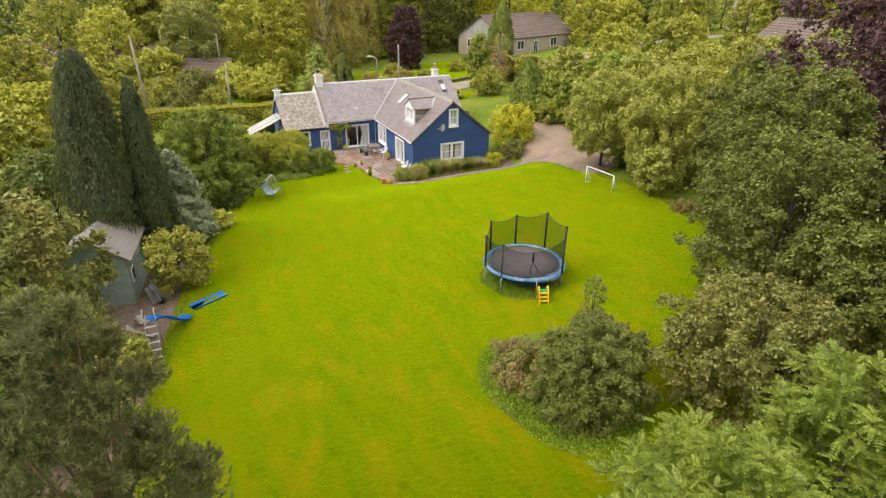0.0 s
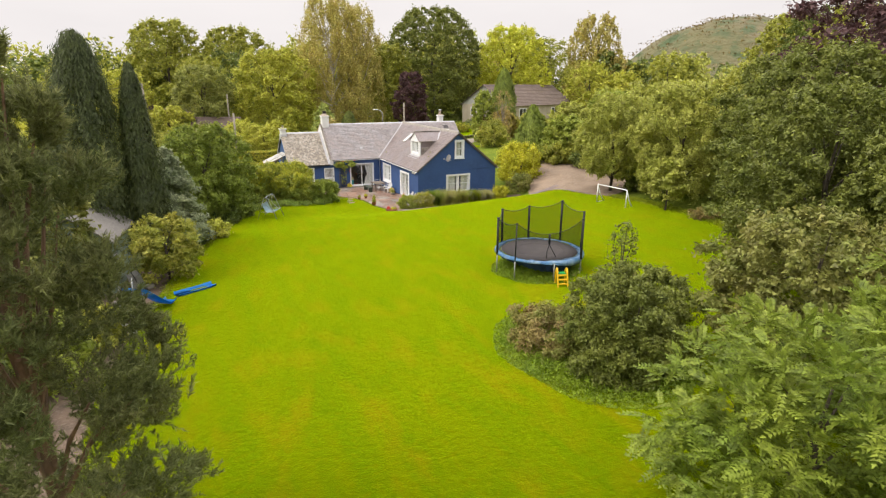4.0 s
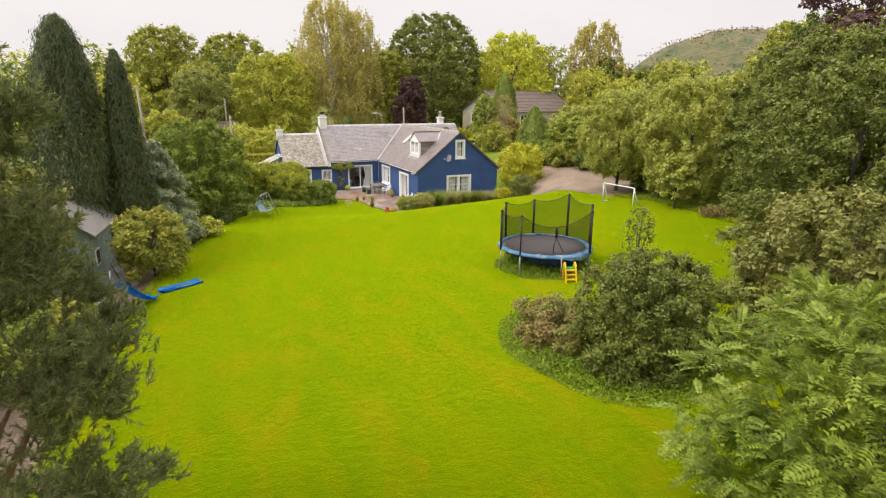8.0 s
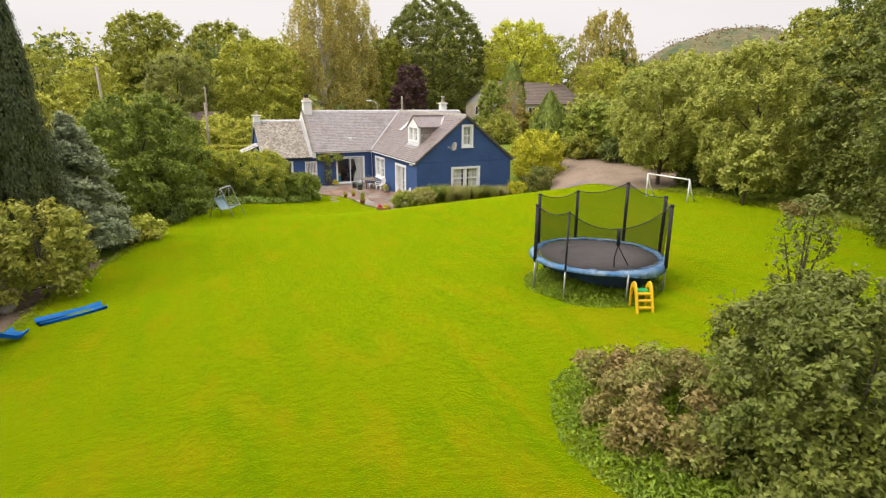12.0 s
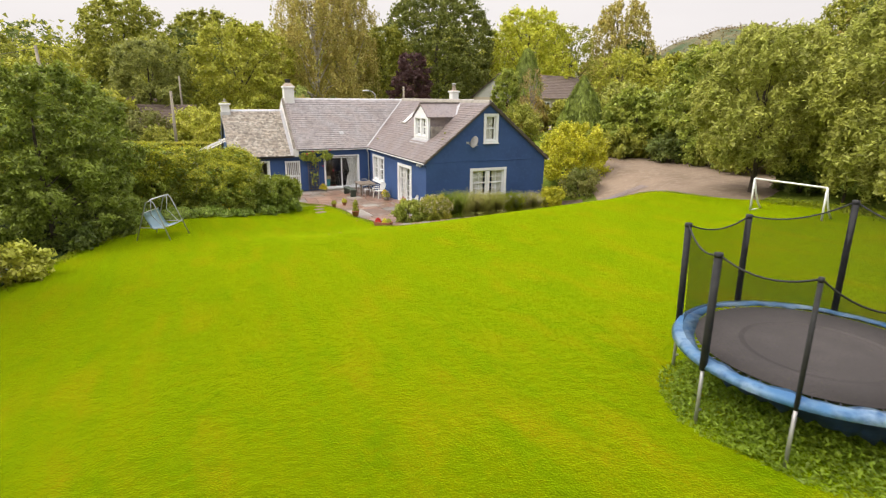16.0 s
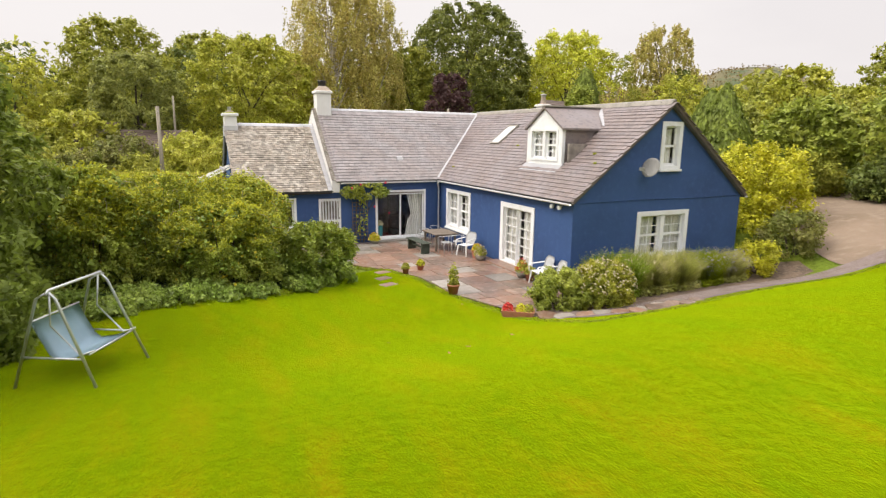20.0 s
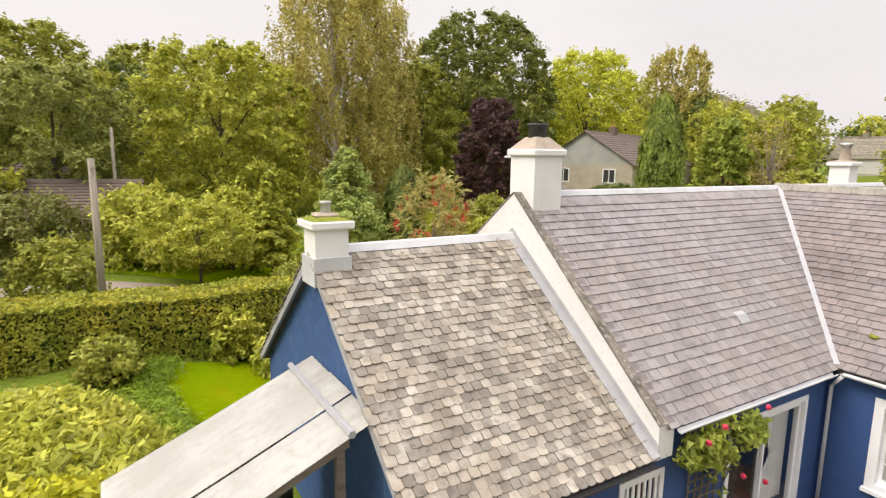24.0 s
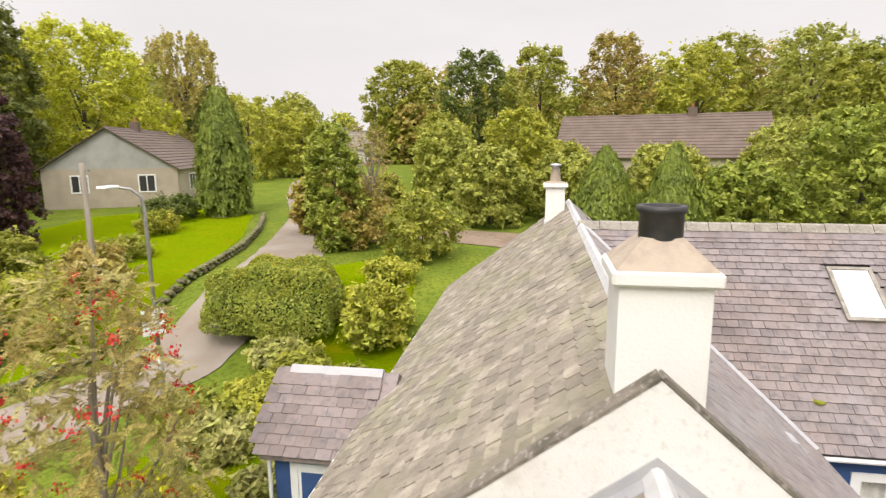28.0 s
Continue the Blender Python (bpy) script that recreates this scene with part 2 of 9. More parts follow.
M["bark_pine"] = mat("pine_bark", (0.24, 0.14, 0.085), 0.95, vary=(((6.0, 6.0, 1.5), (0.12, 0.075, 0.05), 0.4, 0.65),), bump=((12.0, 0.8, 0.04),))
M["bark_birch"] = mat("birch_bark", (0.5, 0.46, 0.4), 0.85, vary=(((3.0, 3.0, 9.0), (0.12, 0.1, 0.08), 0.55, 0.65),))
M["plastic"] = mat("white_plastic", (0.80, 0.80, 0.79), 0.35, vary=((4.0, (0.74, 0.74, 0.72), 0.5, 0.75),))
M["metal"] = mat("galvanised_steel", (0.42, 0.42, 0.42), 0.45, 0.5, vary=((6.0, (0.34, 0.33, 0.32), 0.4, 0.7),))
M["alu"] = mat("aluminium_tube", (0.62, 0.63, 0.64), 0.35, 0.6, vary=((6.0, (0.52, 0.53, 0.54), 0.4, 0.7),))
M["blackfoam"] = mat("black_foam", (0.018, 0.018, 0.02), 0.8, vary=((9.0, (0.03, 0.03, 0.032), 0.4, 0.7),))
M["mat_fab"] = mat("trampoline_fabric", (0.10, 0.088, 0.085), 0.75, vary=((1.5, (0.125, 0.11, 0.105), 0.4, 0.65), (30.0, (0.085, 0.075, 0.072), 0.5, 0.7)))
M["bluepad"] = mat("faded_blue_vinyl", (0.14, 0.34, 0.62), 0.45, vary=((2.0, (0.40, 0.55, 0.70), 0.4, 0.65), (7.0, (0.09, 0.22, 0.46), 0.5, 0.75)), bump=((8.0, 0.5, 0.03),))
M["blueskirt"] = mat("navy_skirt", (0.02, 0.045, 0.13), 0.6, vary=((3.0, (0.03, 0.065, 0.19), 0.4, 0.65),), bump=((5.0, 0.8, 0.05),))
M["slideblue"] = mat("blue_plastic", (0.01, 0.21, 0.62), 0.35, vary=((1.5, (0.02, 0.26, 0.68), 0.4, 0.65),))
M["yellow"] = mat("yellow_plastic", (0.75, 0.46, 0.008), 0.4, vary=((4.0, (0.68, 0.40, 0.01), 0.4, 0.7),))
M["greenpl"] = mat("green_plastic", (0.01, 0.33, 0.08), 0.4, vary=((4.0, (0.015, 0.27, 0.07), 0.4, 0.7),))
M["sling"] = mat("pale_blue_sling", (0.45, 0.60, 0.70), 0.75, vary=((3.0, (0.38, 0.54, 0.65), 0.4, 0.7),))
M["terra"] = mat("terracotta", (0.40, 0.16, 0.09), 0.85, vary=((7.0, (0.30, 0.13, 0.08), 0.4, 0.7),))
M["soil"] = mat("soil", (0.05, 0.035, 0.025), 0.95, vary=((12.0, (0.08, 0.06, 0.04), 0.4, 0.7),))
M["flag"] = mat("paving_slab", (0.235, 0.135, 0.092), 0.36, vary=((0.7, (0.165, 0.12, 0.092), 0.44, 0.60), (7.0, (0.32, 0.24, 0.20), 0.5, 0.75), (2.2, (0.15, 0.125, 0.09), 0.58, 0.76)), bump=((20.0, 0.3, 0.01),), obj=0.30)
M["flag_grey"] = mat("grey_paving_slab", (0.27, 0.24, 0.21), 0.5, vary=((0.9, (0.21, 0.19, 0.16), 0.42, 0.62), (7.0, (0.33, 0.29, 0.26), 0.5, 0.75), (2.2, (0.16, 0.15, 0.10), 0.58, 0.76)), bump=((20.0, 0.3, 0.01),), obj=0.25)
M["joint"] = mat("paving_bed", (0.16, 0.13, 0.10), 0.95, vary=((8.0, (0.12, 0.14, 0.05), 0.45, 0.65),))
M["shedgreen"] = mat("sage_green_boards", (0.27, 0.34, 0.29), 0.8, vary=(((1.0, 1.0, 12.0), (0.22, 0.28, 0.24), 0.4, 0.65), (2.0, (0.32, 0.38, 0.33), 0.5, 0.7)))
M["shedroof"] = mat("grey_felt_roof", (0.21, 0.195, 0.18), 0.9, vary=((1.0, (0.16, 0.15, 0.135), 0.4, 0.65), (12.0, (0.26, 0.24, 0.22), 0.5, 0.7)))
M["polycarb"] = mat("corrugated_sheet", (0.74, 0.73, 0.69), 0.6, vary=((1.5, (0.64, 0.62, 0.57), 0.4, 0.65), (8.0, (0.62, 0.6, 0.54), 0.5, 0.75)))
M["tile_br"] = mat("brown_roof_tile", (0.125, 0.092, 0.075), 0.8, vary=((0.8, (0.16, 0.12, 0.098), 0.4, 0.65), (6.0, (0.12, 0.085, 0.07), 0.5, 0.75)), bump=((10.0, 0.4, 0.03),))
M["greyharl"] = mat("grey_roughcast", (0.38, 0.38, 0.36), 0.9, vary=((1.0, (0.32, 0.32, 0.30), 0.4, 0.65),), bump=((30.0, 0.5, 0.01),))
M["creamharl"] = mat("buff_roughcast", (0.42, 0.36, 0.29), 0.9, vary=((1.0, (0.36, 0.31, 0.25), 0.4, 0.65),), bump=((30.0, 0.5, 0.01),))
M["red"] = mat("red_petals", (0.55, 0.02, 0.02), 0.6, island=0.3, vary=((5.0, (0.6, 0.05, 0.03), 0.4, 0.7),))
M["pinkrose"] = mat("crimson_petals", (0.5, 0.015, 0.05), 0.6, island=0.3, vary=((5.0, (0.6, 0.05, 0.1), 0.4, 0.7),))
M["yellowfl"] = mat("yellow_petals", (0.75, 0.5, 0.02), 0.6, island=0.3, vary=((5.0, (0.7, 0.4, 0.02), 0.4, 0.7),))
M["creamfl"] = mat("cream_flower_heads", (0.55, 0.48, 0.30), 0.8, island=0.3, vary=((5.0, (0.45, 0.38, 0.22), 0.4, 0.7),))
M["teal"] = mat("teal_plastic", (0.05, 0.33, 0.36), 0.5, vary=((4.0, (0.06, 0.28, 0.31), 0.4, 0.7),))
M["dish"] = mat("grey_dish_mesh", (0.27, 0.265, 0.255), 0.6, vary=((30.0, (0.20, 0.195, 0.185), 0.45, 0.6), (3.0, (0.32, 0.31, 0.29), 0.5, 0.7)))
M["lilac"] = mat("lilac_petals", (0.42, 0.38, 0.52), 0.7, island=0.3, vary=((5.0, (0.50, 0.42, 0.50), 0.4, 0.7),))
M["wallstone"] = mat("garden_wall_stone", (0.16, 0.125, 0.075), 0.95, vary=((3.0, (0.10, 0.12, 0.03), 0.36, 0.58), (9.0, (0.28, 0.24, 0.18), 0.5, 0.75)), bump=((8.0, 0.8, 0.06),), obj=0.25)
M["hill"] = mat("far_hillside", (0.13, 0.12, 0.055), 0.95, vary=((0.012, (0.16, 0.13, 0.075), 0.4, 0.6), (0.06, (0.06, 0.09, 0.035), 0.45, 0.65)), bump=((0.15, 0.9, 4.0),))

L = {
    "ash": leaf_mat("ash_leaf", (0.27, 0.33, 0.045), (0.34, 0.375, 0.055)),
    "mid": leaf_mat("mid_green_leaf", (0.205, 0.255, 0.041), (0.275, 0.31, 0.049)),
    "dark": leaf_mat("dark_green_leaf", (0.083, 0.131, 0.029), (0.132, 0.173, 0.036)),
    "sycamore": leaf_mat("sycamore_leaf", (0.110, 0.150, 0.032), (0.157, 0.192, 0.036)),
    "lime": leaf_mat("lime_leaf", (0.36, 0.47, 0.04), (0.43, 0.51, 0.055)),
    "birch": leaf_mat("birch_leaf", (0.35, 0.33, 0.10), (0.30, 0.325, 0.085)),
    "brown": leaf_mat("turning_leaf", (0.30, 0.255, 0.075), (0.24, 0.25, 0.05)),
    "purple": leaf_mat("copper_leaf", (0.065, 0.040, 0.040), (0.085, 0.050, 0.048)),
    "willow": leaf_mat("willow_leaf", (0.30, 0.35, 0.075), (0.24, 0.30, 0.06)),
    "alder": leaf_mat("broad_shrub_leaf", (0.184, 0.259, 0.041), (0.262, 0.326, 0.056)),
    "apple": leaf_mat("apple_leaf", (0.20, 0.255, 0.04), (0.26, 0.28, 0.05)),
    "bluesp": leaf_mat("blue_spruce_needle", (0.20, 0.27, 0.16), (0.25, 0.31, 0.18)),
    "cypress": leaf_mat("cypress_spray", (0.050, 0.075, 0.028), (0.070, 0.097, 0.031)),
    "thuja": leaf_mat("conifer_spray", (0.135, 0.200, 0.034), (0.180, 0.25, 0.04)),
    "pine": leaf_mat("pine_needle", (0.105, 0.140, 0.050), (0.145, 0.172, 0.063)),
    "pineN": leaf_mat("fine_pine_needle", (0.185, 0.235, 0.06), (0.235, 0.275, 0.065)),
    "hedge": leaf_mat("hedge_leaf", (0.20, 0.255, 0.03), (0.29, 0.30, 0.035)),
    "yel": leaf_mat("yellow_green_leaf", (0.40, 0.43, 0.030), (0.31, 0.365, 0.028)),
    "laurel": leaf_mat("glossy_leaf", (0.171, 0.269, 0.049), (0.235, 0.326, 0.065), rough=0.35),
    "weed": leaf_mat("long_grass", (0.178, 0.275, 0.02), (0.125, 0.212, 0.017)),
    "dry": leaf_mat("dry_bramble", (0.22, 0.185, 0.07), (0.17, 0.21, 0.05)),
    "lav": leaf_mat("grey_green_leaf", (0.33, 0.36, 0.14), (0.28, 0.34, 0.08)),
    "rust": leaf_mat("russet_leaf", (0.175, 0.19, 0.05), (0.14, 0.185, 0.042)),
    "rowan": leaf_mat("rowan_leaf", (0.26, 0.29, 0.09), (0.30, 0.27, 0.09)),
    "bare": leaf_mat("dying_leaf", (0.28, 0.22, 0.09), (0.22, 0.22, 0.07)),
    "priv": leaf_mat("privet_leaf", (0.195, 0.255, 0.026), (0.145, 0.20, 0.024)),
    "turf": leaf_mat("turf_edge_blade", (0.15, 0.235, 0.008), (0.20, 0.25, 0.01), 0.2),
    "spruce": leaf_mat("yellow_spruce_needle", (0.25, 0.35, 0.10), (0.32, 0.39, 0.10)),
    "haw": leaf_mat("hawthorn_leaf", (0.105, 0.145, 0.030), (0.152, 0.192, 0.038)),
    # yellower leaf for hedge tops, where the colour also carries the light
    "shoots": leaf_mat("lit_hedge_top_leaf", (0.33, 0.37, 0.028), (0.26, 0.315, 0.026)),
    "fading": leaf_mat("fading_leaf", (0.46, 0.36, 0.02), (0.38, 0.33, 0.03)),
    "hillwood": leaf_mat("hillside_leaf", (0.12, 0.105, 0.04), (0.155, 0.125, 0.05)),
    "elder": leaf_mat("pale_compound_leaf", (0.115, 0.185, 0.022), (0.170, 0.235, 0.032)),
}


# ---- tools ----
def mesh_np(name, verts, quads=None, tris=None):
    me = bpy.data.meshes.new(name)
    me.vertices.add(len(verts))
    me.vertices.foreach_set("co", np.asarray(verts, np.float32).ravel())
    q = np.zeros((0, 4), int) if quads is None else np.asarray(quads)
    t = np.zeros((0, 3), int) if tris is None else np.asarray(tris)
    me.loops.add(q.size + t.size)
    me.polygons.add(len(q) + len(t))
    me.loops.foreach_set("vertex_index", np.r_[q.ravel(), t.ravel()].astype(np.int32))
    me.polygons.foreach_set("loop_start", np.r_[np.arange(len(q)) * 4, q.size + np.arange(len(t)) * 3].astype(np.int32))
    me.update(calc_edges=True)
    return me


def thing(name, loc=(0, 0, 0), label="", category="", group="", rz=0.0, kind=""):
    e = new(name)
    e.empty_display_size = 0.2
    e.matrix_world = pose(*loc, 0, 0, rz)
    return tagged(e, label, category, group, kind)


def part(name, data, material, parent=None, label="", smooth=False):
    """Links a bmesh or mesh as one object under a thing or a part."""
    if isinstance(data, bmesh.types.BMesh):
        me = bpy.data.meshes.new(name)
        bmesh.ops.recalc_face_normals(data, faces=data.faces)
        data.to_mesh(me)
        data.free()
    else:
        me = data
    if not me.materials:
        me.materials.append(material)
    if smooth:
        me.polygons.foreach_set("use_smooth", [True] * len(me.polygons))
    ob = new(name, me)
    if parent is not None:
        ob.parent = parent
    if label:
        ob["label"] = label
    return ob


def BM():
    return bmesh.new()


def box(bm, x0, x1, y0, y1, z0, z1, m=None):
    vs = [bm.verts.new(Vector((x, y, z)) if m is None else m @ Vector((x, y, z))) for z in (z0, z1) for y in (y0, y1) for x in (x0, x1)]
    for f in ((0, 2, 3, 1), (4, 5, 7, 6), (0, 1, 5, 4), (2, 6, 7, 3), (0, 4, 6, 2), (1, 3, 7, 5)):
        bm.faces.new([vs[i] for i in f])
    return bm


def bevel(bm, w=0.01):
    bmesh.ops.bevel(bm, geom=list(bm.edges), offset=w, segments=1, affect="EDGES")
    return bm


def prism(bm, pts, a, b, put):
    """Extrudes the polygon pts (u, v) from a to b; put(u, v, w) gives the place."""
    lo = [bm.verts.new(put(u, v, a)) for u, v in pts]
    hi = [bm.verts.new(put(u, v, b)) for u, v in pts]
    n = len(pts)
    bm.faces.new(lo[::-1])
    bm.faces.new(hi)
    for i in range(n):
        bm.faces.new((lo[i], lo[(i + 1) % n], hi[(i + 1) % n], hi[i]))
    return bm


def tube(bm, pts, r, sides=8, r2=None, caps=True):
    """A round bar along pts, tapering from r to r2."""
    pts = [Vector(p) for p in pts]
    rings = []
    for i, p in enumerate(pts):
        d = (pts[min(i + 1, len(pts) - 1)] - pts[max(i - 1, 0)]).normalized()
        a = d.cross(Vector((0, 0, 1)) if abs(d.z) < 0.9 else Vector((1, 0, 0))).normalized()
        b = d.cross(a)
        rr = r if r2 is None else r + (r2 - r) * i / max(len(pts) - 1, 1)
        rings.append([bm.verts.new(p + (a * math.cos(k * 2 * math.pi / sides) + b * math.sin(k * 2 * math.pi / sides)) * rr) for k in range(sides)])
    for q, w in zip(rings, rings[1:]):
        for k in range(sides):
            bm.faces.new((q[k], q[(k + 1) % sides], w[(k + 1) % sides], w[k]))
    if caps:
        bm.faces.new(rings[0][::-1])
        bm.faces.new(rings[-1])
    return bm


def lathe(bm, profile, sides=20, at=(0, 0, 0)):
    """Turns (radius, height) pairs round the upright axis."""
    rings = [[bm.verts.new((at[0] + max(r, 1e-4) * math.cos(k * 2 * math.pi / sides), at[1] + max(r, 1e-4) * math.sin(k * 2 * math.pi / sides), at[2] + z)) for k in range(sides)] for r, z in profile]
    for q, w in zip(rings, rings[1:]):
        for k in range(sides):
            bm.faces.new((q[k], q[(k + 1) % sides], w[(k + 1) % sides], w[k]))
    return bm


def smooth01(u):
    u = min(max(u, 0.0), 1.0)
    return u * u * (3 - 2 * u)


def ground_z(x, y):
    """Height of the ground: a lawn that rises to the south-east, and a hollow in which the house stands."""
    p = 0.77 + 0.045 * (min(max(x, -40), 70) + 11.7) - 0.0235 * (max(min(y, 0), -60) + 3.7)
    d = math.hypot(max(-6 - x, 0, x - 7), max(-1 - y, 0, y - 40))
    return p * (1 - smooth01(1 - d / 7))

def see_through(name, tint, share, gloss):
    m = bpy.data.materials.new(name)
    m.use_nodes = True
    n, l = m.node_tree.nodes, m.node_tree.links
    n.clear()
    out, tr, mix = n.new("ShaderNodeOutputMaterial"), n.new("ShaderNodeBsdfTransparent"), n.new("ShaderNodeMixShader")
    tr.inputs[0].default_value = (*tint, 1)
    if gloss:
        other, lw = n.new("ShaderNodeBsdfGlossy"), n.new("ShaderNodeLayerWeight")
        other.inputs["Roughness"].default_value = 0.02
        power, rise = n.new("ShaderNodeMath"), n.new("ShaderNodeMath")
        power.operation, rise.operation = "POWER", "MULTIPLY_ADD"
        power.inputs[1].default_value = 5.0
        rise.inputs[1].default_value, rise.inputs[2].default_value = 0.9, 0.035
        l.new(lw.outputs["Facing"], power.inputs[0])
        l.new(power.outputs[0], rise.inputs[0])
        l.new(rise.outputs[0], mix.inputs[0])
    else:
        other = n.new("ShaderNodeBsdfDiffuse")
        other.inputs[0].default_value = (0.012, 0.012, 0.012, 1)
        mix.inputs[0].default_value = share
    l.new(tr.outputs[0], mix.inputs[1])
    l.new(other.outputs[0], mix.inputs[2])
    l.new(mix.outputs[0], out.inputs[0])
    return m


M["glass"] = see_through("window_glass", (0.95, 0.96, 0.96), 0, True)
M["net"] = see_through("black_safety_net", (1, 1, 1), 0.42, False)


# ---- ground ----
def axis_steps(near0, near1, step, far0, far1):
    v, x, s = list(np.arange(near0, near1 + 1e-6, step)), near1, step
    while x < far1:
        s *= 1.35
        x += s
        v.append(min(x, far1))
    x, s = near0, step
    while x > far0:
        s *= 1.35
        x -= s
        v.insert(0, max(x, far0))
    return v


def grid_mesh(name, xs, ys, zf):
    verts = [(x, y, zf(x, y)) for y in ys for x in xs]
    w = len(xs)
    quads = [(j * w + i, j * w + i + 1, (j + 1) * w + i + 1, (j + 1) * w + i) for j in range(len(ys) - 1) for i in range(w - 1)]
    return mesh_np(name, verts, quads)


g = part("ground", grid_mesh("ground", axis_steps(-45, 60, 0.8, -2500, 2500), axis_steps(-60, 75, 0.8, -2500, 2500), lambda x, y: ground_z(x, y) - 0.025), M["rough_grass"], smooth=True)
tagged(g, "rough green grass and undergrowth round the garden", "ground", kind="structure")


def sheet(name, outline, material, lift, label, category, step=0.5, wobble=0.12):
    """A level-following sheet inside a closed outline (x, y), as a fan of rings round its middle."""
    pts = []
    for (x0, y0), (x1, y1) in zip(outline, outline[1:] + outline[:1]):
        n = max(1, int(math.hypot(x1 - x0, y1 - y0) / step))
        pts += [(x0 + (x1 - x0) * i / n, y0 + (y1 - y0) * i / n) for i in range(n)]
    pts = [(x + wobble * noise.noise((x, y, 3.1)), y + wobble * noise.noise((x, y, 9.7))) for x, y in pts]
    cx, cy = sum(p[0] for p in pts) / len(pts), sum(p[1] for p in pts) / len(pts)
    rings = max(4, int(max(math.hypot(x - cx, y - cy) for x, y in pts) / 0.7))
    verts = [(cx, cy, ground_z(cx, cy) + lift)]
    for r in range(1, rings + 1):
        for x, y in pts:
            u, v = cx + (x - cx) * r / rings, cy + (y - cy) * r / rings
            verts.append((u, v, ground_z(u, v) + lift))
    n = len(pts)
    tris = [(0, 1 + i, 1 + (i + 1) % n) for i in range(n)]
    quads = [(1 + r * n + i, 1 + (r + 1) * n + i, 1 + (r + 1) * n + (i + 1) % n, 1 + r * n + (i + 1) % n) for r in range(rings - 1) for i in range(n)]
    ob = part(name, mesh_np(name, verts, quads, tris), material, smooth=True)
    return tagged(ob, label, category, kind="structure")


def ribbon(name, line, width, material, lift, label, category):
    """A road or path along a line of (x, y), with ragged edges."""
    pts = []
    for (x0, y0), (x1, y1) in zip(line, line[1:]):
        n = max(1, int(math.hypot(x1 - x0, y1 - y0) / 0.6))
        pts += [(x0 + (x1 - x0) * i / n, y0 + (y1 - y0) * i / n) for i in range(n)]
    pts.append(line[-1])
    for _ in range(4):
        pts = [pts[0]] + [((a[0] + 2 * b[0] + c[0]) / 4, (a[1] + 2 * b[1] + c[1]) / 4) for a, b, c in zip(pts, pts[1:], pts[2:])] + [pts[-1]]
    verts, k = [], 5
    for i, (x, y) in enumerate(pts):
        a, b = pts[max(i - 1, 0)], pts[min(i + 1, len(pts) - 1)]
        dx, dy = b[0] - a[0], b[1] - a[1]
        d = math.hypot(dx, dy) or 1
        w = width * (1 + 0.10 * noise.noise((x * 0.9, y * 0.9, 1.7)))
        for j in range(k):
            s = (j / (k - 1) - 0.5) * w
            px, py = x - dy / d * s, y + dx / d * s
            verts.append((px, py, ground_z(px, py) + lift))
    quads = [(i * k + j, i * k + j + 1, (i + 1) * k + j + 1, (i + 1) * k + j) for i in range(len(pts) - 1) for j in range(k - 1)]
    ob = part(name, mesh_np(name, verts, quads), material, smooth=True)
    return tagged(ob, label, category, kind="structure")


LAWN = [(-20.6, -46), (-20.3, -24), (-18.6, -15), (-16.9, -9.2), (-15.2, -4.2), (-12.8, 0.2), (-9.8, 1.3), (-6.2, 4.2), (-4.4, 4.7), (-3.85, 3.3), (-3.65, 1.1), (-3.15, -0.7), (-2.5, -2.2),
        (-1.0, -3.5), (1.5, -3.1), (4.5, -2.7), (7.5, -2.9), (9.2, -4.0), (9.0, -6.5), (9.3, -9.5), (10.4, -11.5), (11, -14), (10.5, -19), (9, -24), (6, -30), (1, -38), (-3, -46)]
lawn = sheet("lawn", LAWN, M["lawn"], 0.03, "bright green mown lawn with yellowed patches", "lawn")
bed = sheet("soil_bed", [(-24, -34), (-20.2, -34), (-20.0, -24), (-18.3, -15), (-16.8, -9.8), (-24, -8)], M["earth"], -0.012, "bare brown earth beside the slide and shed", "soil")
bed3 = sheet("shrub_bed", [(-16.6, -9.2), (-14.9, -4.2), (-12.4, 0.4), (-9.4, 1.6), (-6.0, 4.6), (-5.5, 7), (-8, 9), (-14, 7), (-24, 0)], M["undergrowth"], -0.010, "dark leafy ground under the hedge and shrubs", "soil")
bed2 = sheet("flower_bed", [(-1.4, -0.8), (-2.4, -2.5), (-1.0, -3.2), (2, -2.4), (5, -1.9), (8.5, -2.2), (9.2, -1.2), (8.0, 0.4), (7.2, 0.0), (0, 0.0)], M["earth"], 0.01, "narrow soil bed along the gable wall", "soil")
drive = sheet("driveway", [(9.2, -2.6), (9.0, -4.4), (8.9, -6.8), (9.2, -9.6), (10.4, -11.2), (13, -10.2), (17.5, -8.4), (20, -4), (19.5, 2), (21.5, 8), (24.5, 15), (26, 22), (23.0, 22.5), (20, 14), (17, 8), (13, 3.2), (10.6, 0.2)], M["gravel"], 0.015, "pale brown gravel driveway", "driveway")
path = ribbon("garden_path", [(-2.5, -0.6), (-2.4, -1.9), (-1.7, -3.1), (0.3, -3.05), (3.5, -2.5), (6.5, -2.5), (9.0, -3.2), (11.0, -4.0)], 1.05, M["path"], 0.045, "mauve slate-chipping garden path", "path")
road = ribbon("road", [(-70, 42), (-45, 39), (-20, 34.5), (-9, 31.5), (0, 28.6), (5, 27.0), (10, 26.0), (16, 26.2), (22, 27.6), (30, 30), (40, 35), (52, 40), (80, 46), (130, 52)], 3.6, M["tarmac"], 0.015, "pale tarmac lane between the gardens", "road")
